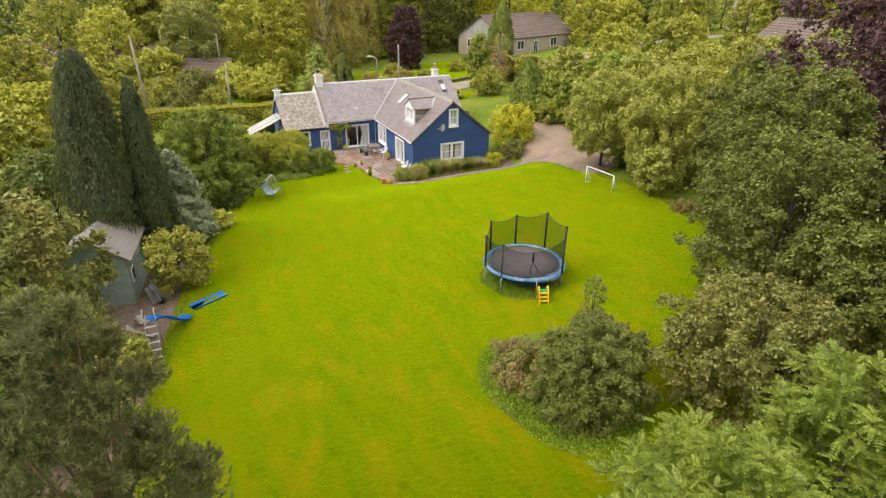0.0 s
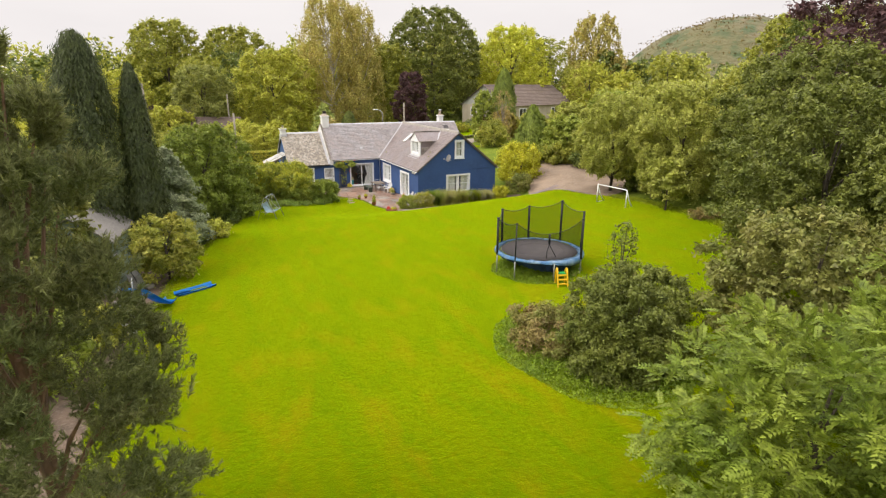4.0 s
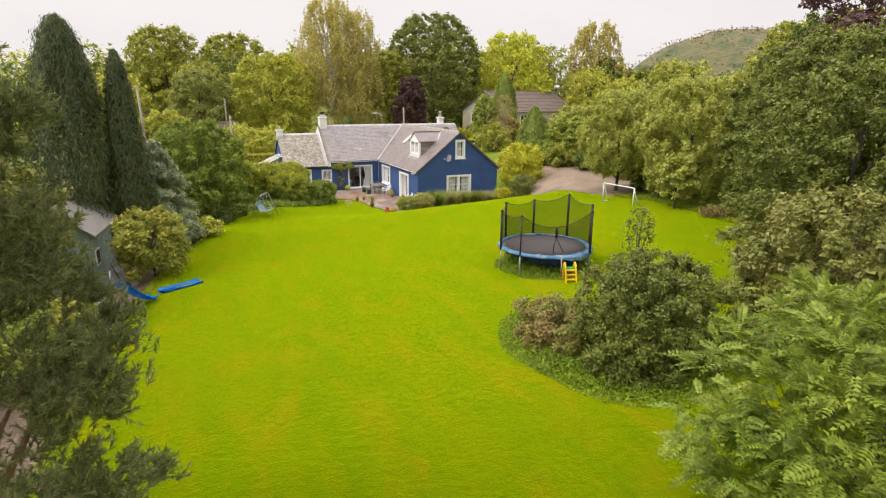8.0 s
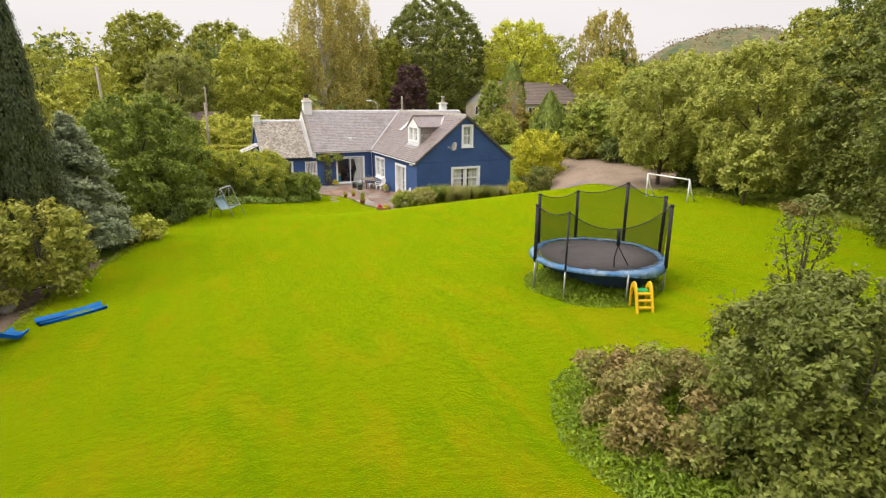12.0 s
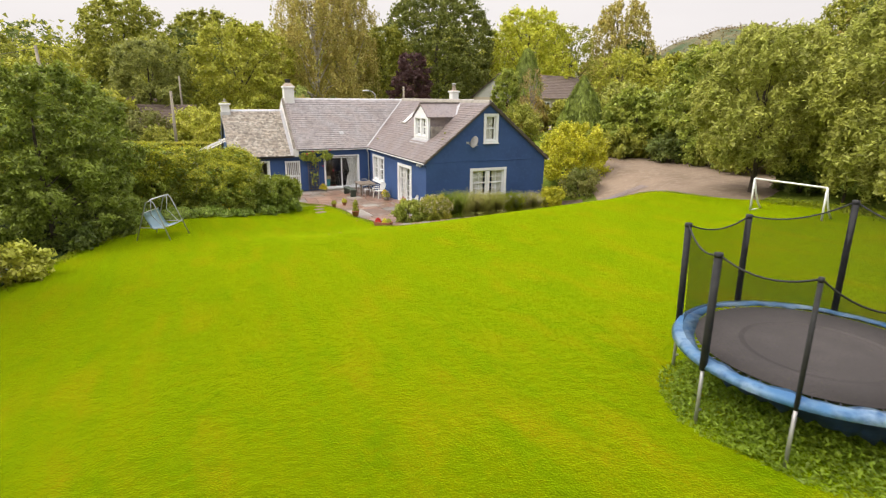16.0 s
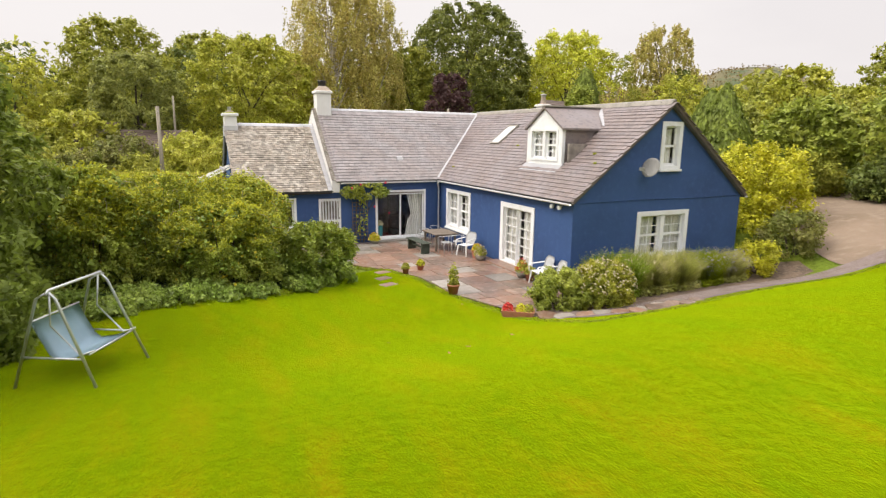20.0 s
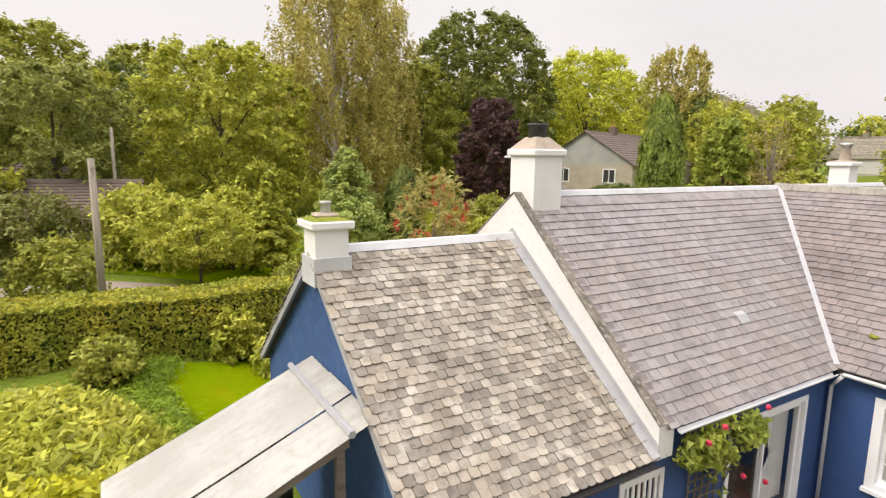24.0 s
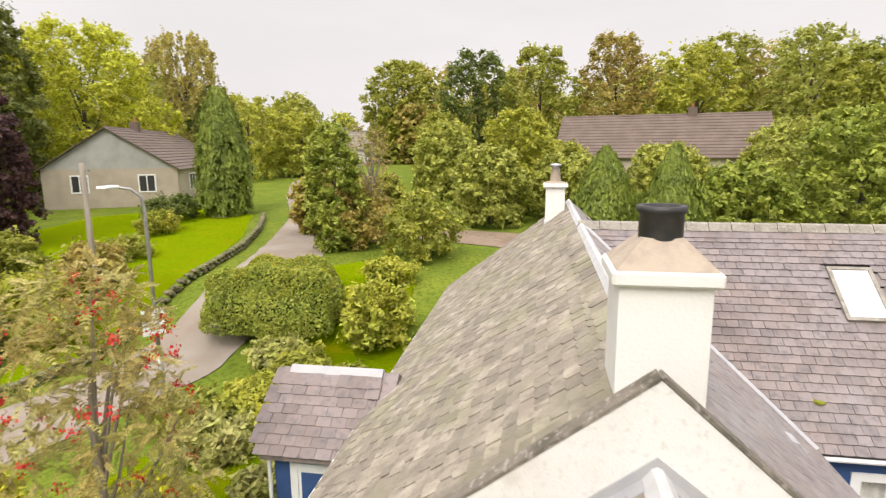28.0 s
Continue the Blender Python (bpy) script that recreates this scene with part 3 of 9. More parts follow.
garden_n = sheet("neighbour_lawn", [(-12, 36.5), (-3, 33), (4, 30.5), (10, 29.6), (16, 29.8), (22, 31.5), (30, 35), (33, 42), (28, 47), (16, 46), (4, 44), (-8, 44)], M["lawn"], 0.0, "mown green garden lawn across the lane", "lawn")
garden_w = sheet("side_lawn", [(-10.2, 22.1), (-7.0, 21.8), (-6.2, 16.3), (-9.0, 15.6), (-10.3, 17.4), (-10.7, 20)], M["lawn"], 0.0, "small green lawn beside the lean-to", "lawn")
garden_b = sheet("back_lawn", [(-1, 18.0), (6, 18.2), (14, 19), (18, 21), (16, 23.4), (9, 22.6), (3, 23.2), (-2, 24)], M["lawn"], 0.0, "strip of lawn behind the cottage", "lawn")


# ---- plants ----
def leaves(name, pts, nrm, size, rng, long=1.6, jitter=0.7, droop=0.0, fold=None):
    """One mesh of small leaves at pts, facing about along nrm: folded ones near by, plain pointed ones in large crowns."""
    n = len(pts)
    nr = nrm + rng.normal(0, jitter, (n, 3))
    nr /= np.linalg.norm(nr, axis=1, keepdims=True) + 1e-9
    t = rng.normal(0, 1, (n, 3))
    t[:, 2] -= droop
    t -= (t * nr).sum(1, keepdims=True) * nr
    t /= np.linalg.norm(t, axis=1, keepdims=True) + 1e-9
    b = np.cross(nr, t)
    s = size * rng.uniform(0.6, 1.35, (n, 1))
    a0 = pts - t * s * long * 0.5
    a1 = pts + t * s * long * 0.5
    if not (len(pts) <= 20000 and size < 0.075 if fold is None else fold):
        verts = np.stack([a0 + b * s * 0.52, a0 - b * s * 0.52, a1 - nr * s * 0.25], 1).reshape(-1, 3)
        return mesh_np(name, verts, None, np.arange(3 * n).reshape(-1, 3))
    mid = pts + nr * s * 0.10
    b0 = mid + b * s * 0.42 - nr * s * 0.22
    b1 = mid - b * s * 0.42 - nr * s * 0.22
    verts = np.stack([a0, b0, a1, b1], 1).reshape(-1, 3)
    i = np.arange(n)[:, None] * 4
    tris = np.concatenate([i + np.array([[0, 1, 2]]), i + np.array([[0, 2, 3]])], 1).reshape(-1, 3)
    return mesh_np(name, verts, None, tris)


def unit(rng, n):
    v = rng.normal(0, 1, (n, 3))
    return v / (np.linalg.norm(v, axis=1, keepdims=True) + 1e-9)


def crown_broad(rng, n, rx, ry, rz, blobs, ragged=0.22, skirt=0.0, flat=0.78, upright=0.0, even=1.0):
    """Leaf places of a broad crown, centred on 0: boughs set round it, each carrying many small sprays of leaves.
    skirt: how full it stays towards the ground; flat: height of a bough by its width; upright: how far sprays stand up."""
    mean = (rx + ry + rz) / 3
    blobs = int(blobs * 1.9)
    i = np.arange(blobs)
    z = np.clip(1 - 2 * (i + 0.5) / blobs + rng.normal(0, 0.05, blobs), -0.97, 0.97)
    c0 = -0.1
    low = np.sqrt(np.clip(1 - ((z - c0) / (0.95 + c0 + skirt)) ** 2, 0.06, 1))
    high = np.sqrt(np.clip(1 - ((z - c0) / (1.06 - c0)) ** 2, 0.02, 1))
    prof = np.where(z < c0, low, high)
    a = i * 2.39996 + rng.normal(0, 0.35, blobs)
    size = rng.uniform(0.75, 1.3, blobs) * mean * min(0.36, 1.85 / math.sqrt(blobs)) * np.clip(0.6 + 0.5 * prof, 0.5, 1.0)
    lump = 1 + even * (0.12 * np.sin(a * 3 + z * 4) + 0.08 * np.sin(a * 5 - z * 7) + rng.normal(0, 0.07, blobs))
    rad = np.where(rng.random(blobs) < 0.8, 1.0, rng.uniform(0.35, 0.8, blobs)) * lump * prof
    fx, fy, fz = 1 - 0.55 * size / rx, 1 - 0.55 * size / ry, 1 - 0.45 * size / rz
    c = np.stack([np.cos(a) * rad * rx * fx, np.sin(a) * rad * ry * fy, z * rz * fz], 1)
    out = c / np.array([rx, ry, rz])
    out /= np.linalg.norm(out, axis=1, keepdims=True) + 1e-9
    per = max(5, int(n / blobs / 22))
    m = per * blobs
    b = np.repeat(np.arange(blobs), per)
    u = unit(rng, m) + out[b] * 0.55 + np.array([0, 0, 0.25])
    u /= np.linalg.norm(u, axis=1, keepdims=True) + 1e-9
    sc = c[b] + u * (size[b] * rng.uniform(0.72, 1.06, m))[:, None] * np.array([1, 1, flat])
    k = rng.integers(0, m, n)
    sr = (size[b[k]] * (1.25 / math.sqrt(per)) * (0.75 + ragged))[:, None]
    g = rng.normal(0, 0.55, (n, 3)) * np.array([1, 1, 0.6 + upright])
    p = sc[k] + g * sr + np.array([0, 0, upright]) * sr * rng.random((n, 1))
    stray = rng.random(n)
    tip = stray < 0.05
    p[tip] += out[b[k[tip]]] * sr[tip] * 1.6
    deep = stray > 0.86
    p[deep] *= rng.uniform(0.55, 0.9, (int(deep.sum()), 1))
    nr = u[k] * 0.75 + g * 0.35 + np.array([0, 0, 0.55])
    fit_r = np.percentile(np.hypot(p[:, 0] / rx, p[:, 1] / ry), 98.5)
    fit_z = np.percentile(p[:, 2], 99.7) / rz
    shrink = np.array([1 / fit_r, 1 / fit_r, 1 / fit_z])
    return p * shrink, nr, c * shrink * 0.94


def crown_spire(rng, n, r, h, sharp=1.2, lumps=26):
    """Leaf places of an upright conifer from 0 to h: flame-shaped sprays laid close over each other."""
    m = max(120, n // 42)
    z = rng.random(m) ** 0.85
    a = rng.uniform(0, 2 * np.pi, m)
    prof = np.minimum(1.0, (1 - z) ** (1 / sharp) * 1.25) * np.minimum(1, 0.62 + z * 2.6)
    lobe = 1 + 0.12 * np.sin(a * 4 + z * 5) + 0.10 * np.sin(a * 9 - z * 7) + rng.normal(0, 0.10, m)
    rad = r * prof * lobe
    k = rng.integers(0, m, n)
    f = rng.random(n)
    wide = 0.16 * r * np.sqrt(np.clip(f * (1.25 - f), 0.02, 1)) * (0.5 + 0.6 * prof[k])
    tall = 0.11 * h * (0.6 + 0.6 * prof[k])
    q = np.stack([np.cos(a[k]) * rad[k], np.sin(a[k]) * rad[k], z[k] * h - tall * (0.35 - f)], 1)
    g = rng.normal(0, 1, (n, 3)) * np.array([1, 1, 0.2]) * wide[:, None]
    lean = (1 - f) * 0.10 * r - np.abs(rng.normal(0, 0.04, n)) * r
    q[:, :2] += np.stack([np.cos(a[k]), np.sin(a[k])], 1) * lean[:, None]
    p = q + g
    p[:, 2] = np.clip(p[:, 2], 0.02 * h, None)
    p[:, :2] *= r / np.percentile(np.hypot(p[:, 0], p[:, 1]), 98)
    nr = np.stack([np.cos(a[k]), np.sin(a[k]), 0.25 + 0 * f], 1) + g / (wide[:, None] + 1e-6) * 0.35
    return p, nr


def crown_tiers(rng, n, r, h, tiers, droop=0.25, z0=0.05):
    """Leaf places of a spruce or pine: whorls of boughs in tiers, each bough a flat fan of sprays."""
    per = 11
    t = rng.integers(0, tiers, n)
    zt = z0 + (1 - z0) * (t + 0.5) / tiers
    br = rng.integers(0, per, n)
    key = t * per + br
    wob = rng.normal(0, 1, (tiers * per, 4))
    a = br * 2 * np.pi / per + t * 1.9 + 0.22 * wob[key, 0]
    s = rng.random(n) ** 0.6
    reach = r * (1 - zt) ** 0.8 * (0.95 + 0.16 * wob[key, 1]) + 0.07 * r
    rad = s * reach
    fan = rng.normal(0, 1, n) * 0.20 * (0.35 + s * (1.15 - s)) * reach
    spray = np.sin(s * 22 + wob[key, 2] * 3)
    x, y = np.cos(a) * rad - np.sin(a) * fan, np.sin(a) * rad + np.cos(a) * fan
    z = zt * h + 0.06 * h * wob[key, 3] / tiers * 5 - droop * rad + 0.5 * droop * rad * s + rng.normal(0, 0.012 * h, n) - 0.012 * h * spray - 0.35 * np.abs(fan)
    nr = np.stack([np.cos(a) * 0.45, np.sin(a) * 0.45, 0.9 + 0 * a], 1)
    return np.stack([x, y, z], 1), nr


def trunk_mesh(rng, h, r, targets=(), sides=7, lean=0.03, limbs=8):
    bm = BM()
    pts = [(math.sin(i * 1.3) * lean * h * 0.3, math.cos(i * 1.7) * lean * h * 0.3 - lean * h * 0.3, h * i / 5) for i in range(6)]
    tube(bm, [(0, 0, -0.3)] + pts[1:], r, sides, r * 0.3)
    for i, c in enumerate(list(targets)[:: max(1, len(targets) // limbs)]):
        z = min(max(c[2] * 0.55, h * 0.18), h * 0.85)
        base = Vector((0, 0, z))
        end = Vector(c)
        mid = base.lerp(end, 0.5) + Vector((0, 0, 0.06 * h * math.sin(i)))
        tube(bm, [base, mid, end], r * 0.38, 5, r * 0.09)
    return bm


def tree(name, x, y, h, rx, leafm, label, kind="broad", leaf=0.22, n=7000, seed=1, blobs=40, low=0.15, trunk_r=None, bark="bark", ry=None, z=None, group="", category="tree", skirt=0.35, sharp=1.2, tiers=14, droop=0.25, long=1.6, limbs=10, fold=None, upright=0.0, tips=None, even=1.0):
    rng = np.random.default_rng(seed)
    z = ground_z(x, y) - 0.05 if z is None else z
    t = thing(name, (x, y, z), label, category, group)
    ry = ry or rx
    tr = trunk_r or max(0.05, h * 0.018)
    if kind == "broad":
        rz = h * (1 - low) / 2
        p, nr, c = crown_broad(rng, n, rx, ry, rz, blobs, skirt=skirt, upright=upright, even=even)
        off = np.array([0, 0, h * low + rz])
        p, c = p + off, c + off
        p[:, 2] = np.maximum(p[:, 2], 0.05)
        me = leaves("crown", p, nr, leaf, rng, long=long, droop=0.3, fold=fold)
        part("trunk", trunk_mesh(rng, h * 0.75, tr, c, limbs=limbs), M[bark], t)
        # yellower sprays on the upper crown put its lit top into colour
        if tips:
            q = p[(nr[:, 2] > 0.75) & (p[:, 2] > h * 0.45)][::4]
            part("top_growth", leaves("top_growth", q + np.array([0, 0, 0.06]), np.tile([0.0, 0.0, 1.0], (len(q), 1)), leaf, rng, long=long, fold=False), tips, t, "yellow-green sprays that also paint the lit top")
    elif kind == "spire":
        p, nr = crown_spire(rng, n, rx, h * (1 - low), sharp)
        p[:, 2] += h * low
        me = leaves("crown", p, nr, leaf, rng, long=3.2, jitter=0.28, droop=-3.0, fold=False)
        part("trunk", trunk_mesh(rng, h * 0.8, tr), M[bark], t)
    elif kind == "tiers":
        p, nr = crown_tiers(rng, n, rx, h, tiers, droop, low)
        me = leaves("crown", p, nr, leaf, rng, long=2.2, jitter=0.4, fold=False)
        part("trunk", trunk_mesh(rng, h * 0.95, tr), M[bark], t)
    elif kind == "pine":
        rz = h * (1 - low) / 2
        per = 30
        q, qn, c = crown_broad(rng, n // per, rx, ry, rz, blobs, 0.05, skirt=skirt, flat=0.5)
        off = np.array([0, 0, h * low + rz])
        k = np.repeat(np.arange(len(q)), per)
        axis = qn * np.array([1, 1, 0.6]) + rng.normal(0, 0.25, q.shape) + np.array([0, 0, 0.35])
        axis /= np.linalg.norm(axis, axis=1, keepdims=True)
        f = rng.random((len(k), 1))
        way = unit(rng, len(k)) * 0.75 + axis[k] * 0.85
        way /= np.linalg.norm(way, axis=1, keepdims=True)
        base = q[k] + off + axis[k] * (f * 0.30 - 0.15)
        base[:, :2] *= (1.3 - 0.55 * np.clip(base[:, 2:] / h, 0, 1))
        tip = base + way * rng.uniform(0.08, 0.15, (len(k), 1))
        side = np.cross(way, unit(rng, len(k))) * leaf
        verts = np.stack([base - side, base + side, tip], 1).reshape(-1, 3)
        me = mesh_np("crown", verts, None, np.arange(len(verts)).reshape(-1, 3))
        part("trunk", trunk_mesh(rng, h * 0.9, tr, c + off, limbs=22), M[bark], t)
    elif kind == "frond":
        rz = h * (1 - low) / 2
        q, qn, c = crown_broad(rng, n // 13, rx, ry, rz, blobs, 0.3, skirt=skirt)
        off = np.array([0, 0, h * low + rz])
        m = len(q)
        axis = qn * np.array([1, 1, 0.35]) + rng.normal(0, 0.45, q.shape) + np.array([0, 0, -0.1])
        axis /= np.linalg.norm(axis, axis=1, keepdims=True)
        side = np.cross(axis, np.array([0, 0, 1.0]) + rng.normal(0, 0.3, (m, 3)))
        side /= np.linalg.norm(side, axis=1, keepdims=True)
        up = np.cross(side, axis)
        scale = rng.uniform(0.7, 1.3, (m, 1))
        V = []
        for j in range(13):
            f = (j // 2) / 6
            sg = 0 if j == 12 else (-1 if j % 2 else 1)
            o = q + off + axis * (f * leaf * 5.2) * scale - np.array([0, 0, 1.0]) * (f * f * leaf * 1.4) * scale
            d = axis * (1.0 if sg == 0 else 0.55) + side * sg * 0.85 - up * 0.15
            ln = leaf * (1.7 - 0.6 * abs(f - 0.5)) * scale
            wv = np.cross(d, up) * leaf * 0.48 * scale
            V.append(np.stack([o + d * ln * 0.12 + wv, o + d * ln * 0.12 - wv, o + d * ln], 1))
        verts = np.stack(V, 1).reshape(-1, 3)
        me = mesh_np("crown", verts, None, np.arange(len(verts)).reshape(-1, 3))
        part("trunk", trunk_mesh(rng, h * 0.75, tr, c + off, limbs=limbs), M[bark], t)
    elif kind == "weep":
        rz = h * (1 - low) / 2
        p, nr, c = crown_broad(rng, max(200, n // 16), rx, ry, rz, blobs, 0.3, skirt=skirt, flat=0.8)
        k = np.repeat(np.arange(len(p)), 16)
        f = rng.random(len(k))
        lean = rng.normal(0, 0.10, (len(p), 2))
        drop = f * h * 0.10 * rng.uniform(0.5, 1.2, len(p))[k]
        q = p[k] + np.stack([lean[k, 0] * drop + rng.normal(0, 0.10, len(k)), lean[k, 1] * drop + rng.normal(0, 0.10, len(k)), -drop], 1)
        off = np.array([0, 0, h * low + rz])
        me = leaves("crown", q + off, nr[k], leaf, rng, long=1.8, droop=1.5, fold=False)
        part("trunk", trunk_mesh(rng, h * 0.62, tr, c + off, limbs=24), M[bark], t)
    part("crown", me, leafm, t)
    return t


def shrub(name, x, y, rx, ry, h, leafm, label, leaf=0.10, n=5000, seed=1, blobs=26, group="", category="shrub", rz=0.0, z=None, long=1.6, tips=None, fold=False):
    """A bush that starts at the ground: bare stems and a crown of leaves."""
    rng = np.random.default_rng(seed)
    t = thing(name, (x, y, ground_z(x, y) - 0.05 if z is None else z), label, category, group, rz)
    p, nr, c = crown_broad(rng, n, rx, ry, h * 0.52, blobs, ragged=0.36, skirt=0.8, flat=0.75, upright=0.4)
    p[:, 2] += h * 0.48
    c[:, 2] += h * 0.48
    p[:, 2] = np.where(p[:, 2] < 0.03, rng.random(n) * 0.3 * h, p[:, 2])
    for q in c[:: max(1, len(c) // 8)]:
        bm = BM()
        tube(bm, [(q[0] * 0.12, q[1] * 0.12, -0.1), (q[0] * 0.5, q[1] * 0.5, q[2] * 0.45), tuple(q)], 0.02 + 0.006 * h, 5, 0.006)
        part("stem", bm, M["bark"], t)
    part("foliage", leaves("foliage", p, nr, leaf, rng, long=long, droop=0.2, fold=fold), leafm, t)
    # paler leaves on the upward faces, painting the bush's lit top
    if tips:
        far = (p / np.array([rx, ry, h * 0.9])) ** 2
        top = (p[:, 2] > h * 0.5) & (nr[:, 2] > 0.2) & (far.sum(1) > 0.72)
        q = p[top][rng.permutation(int(top.sum()))[: n // 3]]
        part("top_growth", leaves("top_growth", q + rng.normal(0, 0.04, q.shape) + np.array([0, 0, 0.05]), np.tile([0.0, 0.0, 1.0], (len(q), 1)), leaf, rng, long=2.0, fold=fold), tips, t, "yellow-green leaves that also paint the lit top")
    return t


def dome(name, x, y, rx, ry, h, leafm, label, leaf, n, seed, tips):
    """A dense clipped bush with a smooth rounded outline."""
    rng = np.random.default_rng(seed)
    t = thing(name, (x, y, ground_z(x, y) - 0.05), label, "hedge")
    u = unit(rng, n)
    u[:, 2] = np.abs(u[:, 2]) * 1.0
    lump = 1 + 0.05 * np.sin(u[:, 0] * 7 + u[:, 2] * 5) + 0.05 * np.sin(u[:, 1] * 9 - u[:, 0] * 4) - np.abs(rng.normal(0, 0.045, n))
    sq = (np.abs(u) ** 3).sum(1) ** (-1 / 3)
    p = u * (lump * sq)[:, None] * np.array([rx, ry, h * 0.97])
    p[:, 2] = np.maximum(p[:, 2], 0.04)
    # solid dark core; its colour stands in for the shade inside the bush
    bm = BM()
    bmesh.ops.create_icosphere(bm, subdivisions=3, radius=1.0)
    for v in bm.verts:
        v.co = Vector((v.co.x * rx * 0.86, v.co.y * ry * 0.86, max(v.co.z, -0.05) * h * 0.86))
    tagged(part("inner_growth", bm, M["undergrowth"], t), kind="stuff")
    part("foliage", leaves("foliage", p, u, leaf, rng, jitter=0.6), leafm, t)
    # yellower leaves over the crown of the dome, painted as its lit side
    q = p[u[:, 2] > 0.55][: n // 5]
    part("top_growth", leaves("top_growth", q + rng.normal(0, 0.03, q.shape) + np.array([0, 0, 0.04]), np.tile([0.0, 0.0, 1.0], (len(q), 1)), leaf, rng), tips, t, "yellow-green foliage that also paints the lit top")
    return t


def clipped(name, line, width, height, leafm, label, leaf=0.07, dens=260, seed=1, category="hedge", crown=0.18):
    """A clipped hedge along a line of (x, y): stems and a solid dark core inside, leaves over its whole face."""
    rng = np.random.default_rng(seed)
    x0, y0 = line[0]
    z0 = ground_z(x0, y0) - 0.05
    t = thing(name, (x0, y0, z0), label, category)
    P, N = [], []
    bm = BM()
    for (ax, ay), (bx, by) in zip(line, line[1:]):
        ln = math.hypot(bx - ax, by - ay)
        m = int(ln * (2 * height + width) * dens)
        u = rng.random(m)
        s = rng.random(m) * (2 * height + width)
        side = np.where(s < height, -1, np.where(s > height + width, 1, 0))
        zz = np.where(side == -1, s, np.where(side == 1, 2 * height + width - s, height))
        vv = np.where(side == -1, -width / 2, np.where(side == 1, width / 2, s - height - width / 2))
        bulge = 1 + 0.07 * np.sin(u * ln * 2.3 + zz * 2) + 0.05 * np.sin(u * ln * 5.1 - zz)
        edge = np.clip((zz - height * (1 - crown)) / (height * crown), 0, 1)
        vv = vv * bulge * (1 - 0.22 * edge * (side != 0))
        dx, dy = (bx - ax) / ln, (by - ay) / ln
        depth = np.abs(rng.normal(0, 0.05, m))
        vv = vv - np.sign(vv) * depth * (side != 0)
        zz = zz - depth * (side == 0) + 0.05 * np.sin(u * ln * 1.7) * (side == 0)
        px, py = ax + dx * u * ln - dy * vv, ay + dy * u * ln + dx * vv
        gz = np.array([ground_z(q, w) for q, w in zip(px[:: max(1, m // 60)], py[:: max(1, m // 60)])]).mean() - 0.05
        P.append(np.stack([px - x0, py - y0, zz + gz - z0], 1))
        N.append(np.stack([-dy * side, dx * side, np.where(side == 0, 1.0, 0.25)], 1))
        for k in range(int(ln / 0.9) + 1):
            f = min(1, (k * 0.9) / ln)
            sx, sy = ax + (bx - ax) * f - x0, ay + (by - ay) * f - y0
            tube(bm, [(sx, sy, -0.1), (sx + 0.1, sy, height * 0.5), (sx, sy + 0.1, height * 0.9)], 0.04, 5, 0.015)
        # core box added to block the view, coloured like the shaded inside
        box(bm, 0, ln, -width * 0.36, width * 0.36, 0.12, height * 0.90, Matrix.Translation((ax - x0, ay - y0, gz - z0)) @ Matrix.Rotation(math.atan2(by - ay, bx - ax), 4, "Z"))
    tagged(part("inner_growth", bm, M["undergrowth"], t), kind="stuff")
    part("foliage", leaves("foliage", np.concatenate(P), np.concatenate(N), leaf, rng, jitter=0.6), leafm, t)
    return t

# ---- the cottage ----
EAVE, RIDGE = 2.82, 5.70          # wall head and ridge of both wings
WX, WM = 7.24, 3.62               # width and middle of the gable wing
YF, YM, YB = 9.62, 12.88, 16.62    # front wall, ridge and back wall of the long wing
XW, XE = -4.95, 9.3               # ends of the long wing
XL = -8.60                        # end of the low wing
LE, LR = 2.42, 4.95               # eave and ridge of the low wing
SMN = 0.76                        # slope of the back roof of the long wing
EB = RIDGE - SMN * (YB - YM)
YLB = 2 * YM - YF                 # back wall of the low wing
cottage = thing("cottage", (0, 0, 0), "blue rendered cottage with slate roofs and white windows", "house")


def wall(name, u0, u1, top, holes, put, material, thick=0.32, label="", cuts=(), foot=-0.4):
    """An upright wall from u0 to u1; top(u): its height; holes: (u0, u1, z0, z1); put(u, z, w): places, w into the house."""
    bm = BM()
    us = sorted({u0, u1, *cuts, *(h[0] for h in holes), *(h[1] for h in holes)})
    for a, b in zip(us, us[1:]):
        z = foot
        for h in sorted((h for h in holes if h[0] <= a + 1e-6 and h[1] >= b - 1e-6), key=lambda h: h[2]):
            if h[2] > z:
                prism(bm, [(a, z), (b, z), (b, h[2]), (a, h[2])], 0, thick, put)
            z = h[3]
        prism(bm, [(a, z), (b, z), (b, top(b)), (a, top(a))], 0, thick, put)
    bmesh.ops.remove_doubles(bm, verts=list(bm.verts), dist=0.0005)
    return part(name, bm, material, cottage, label)


W1 = (6.60, 8.84, 0.68, 2.35)
FD = (2.02, 4.16, 0.02, 2.29)
GW = (3.31, 4.17, 3.64, 5.14)
G2 = (2.55, 4.76, 0.72, 2.30)
SD = (-3.05, -0.70, 0.10, 2.26)
LW = (-8.0, -6.42, 0.78, 2.05)
GT = (-5.50, -4.56, 0.0, 2.0)


def on_west(u, z, w):
    return Vector((w, u, z))


def on_south(u, z, w):
    return Vector((u, w, z))


def on_front(u, z, w):
    return Vector((u, YF + w, z))


wall("wall_west", 0.32, YF, lambda u: EAVE, (W1, FD), on_west, M["blue"])
wall("wall_gable", 0, WX, lambda u: RIDGE - 0.04 - abs(u - WM) * (RIDGE - EAVE) / WM, (GW, G2), on_south, M["blue"], cuts=(WM,))
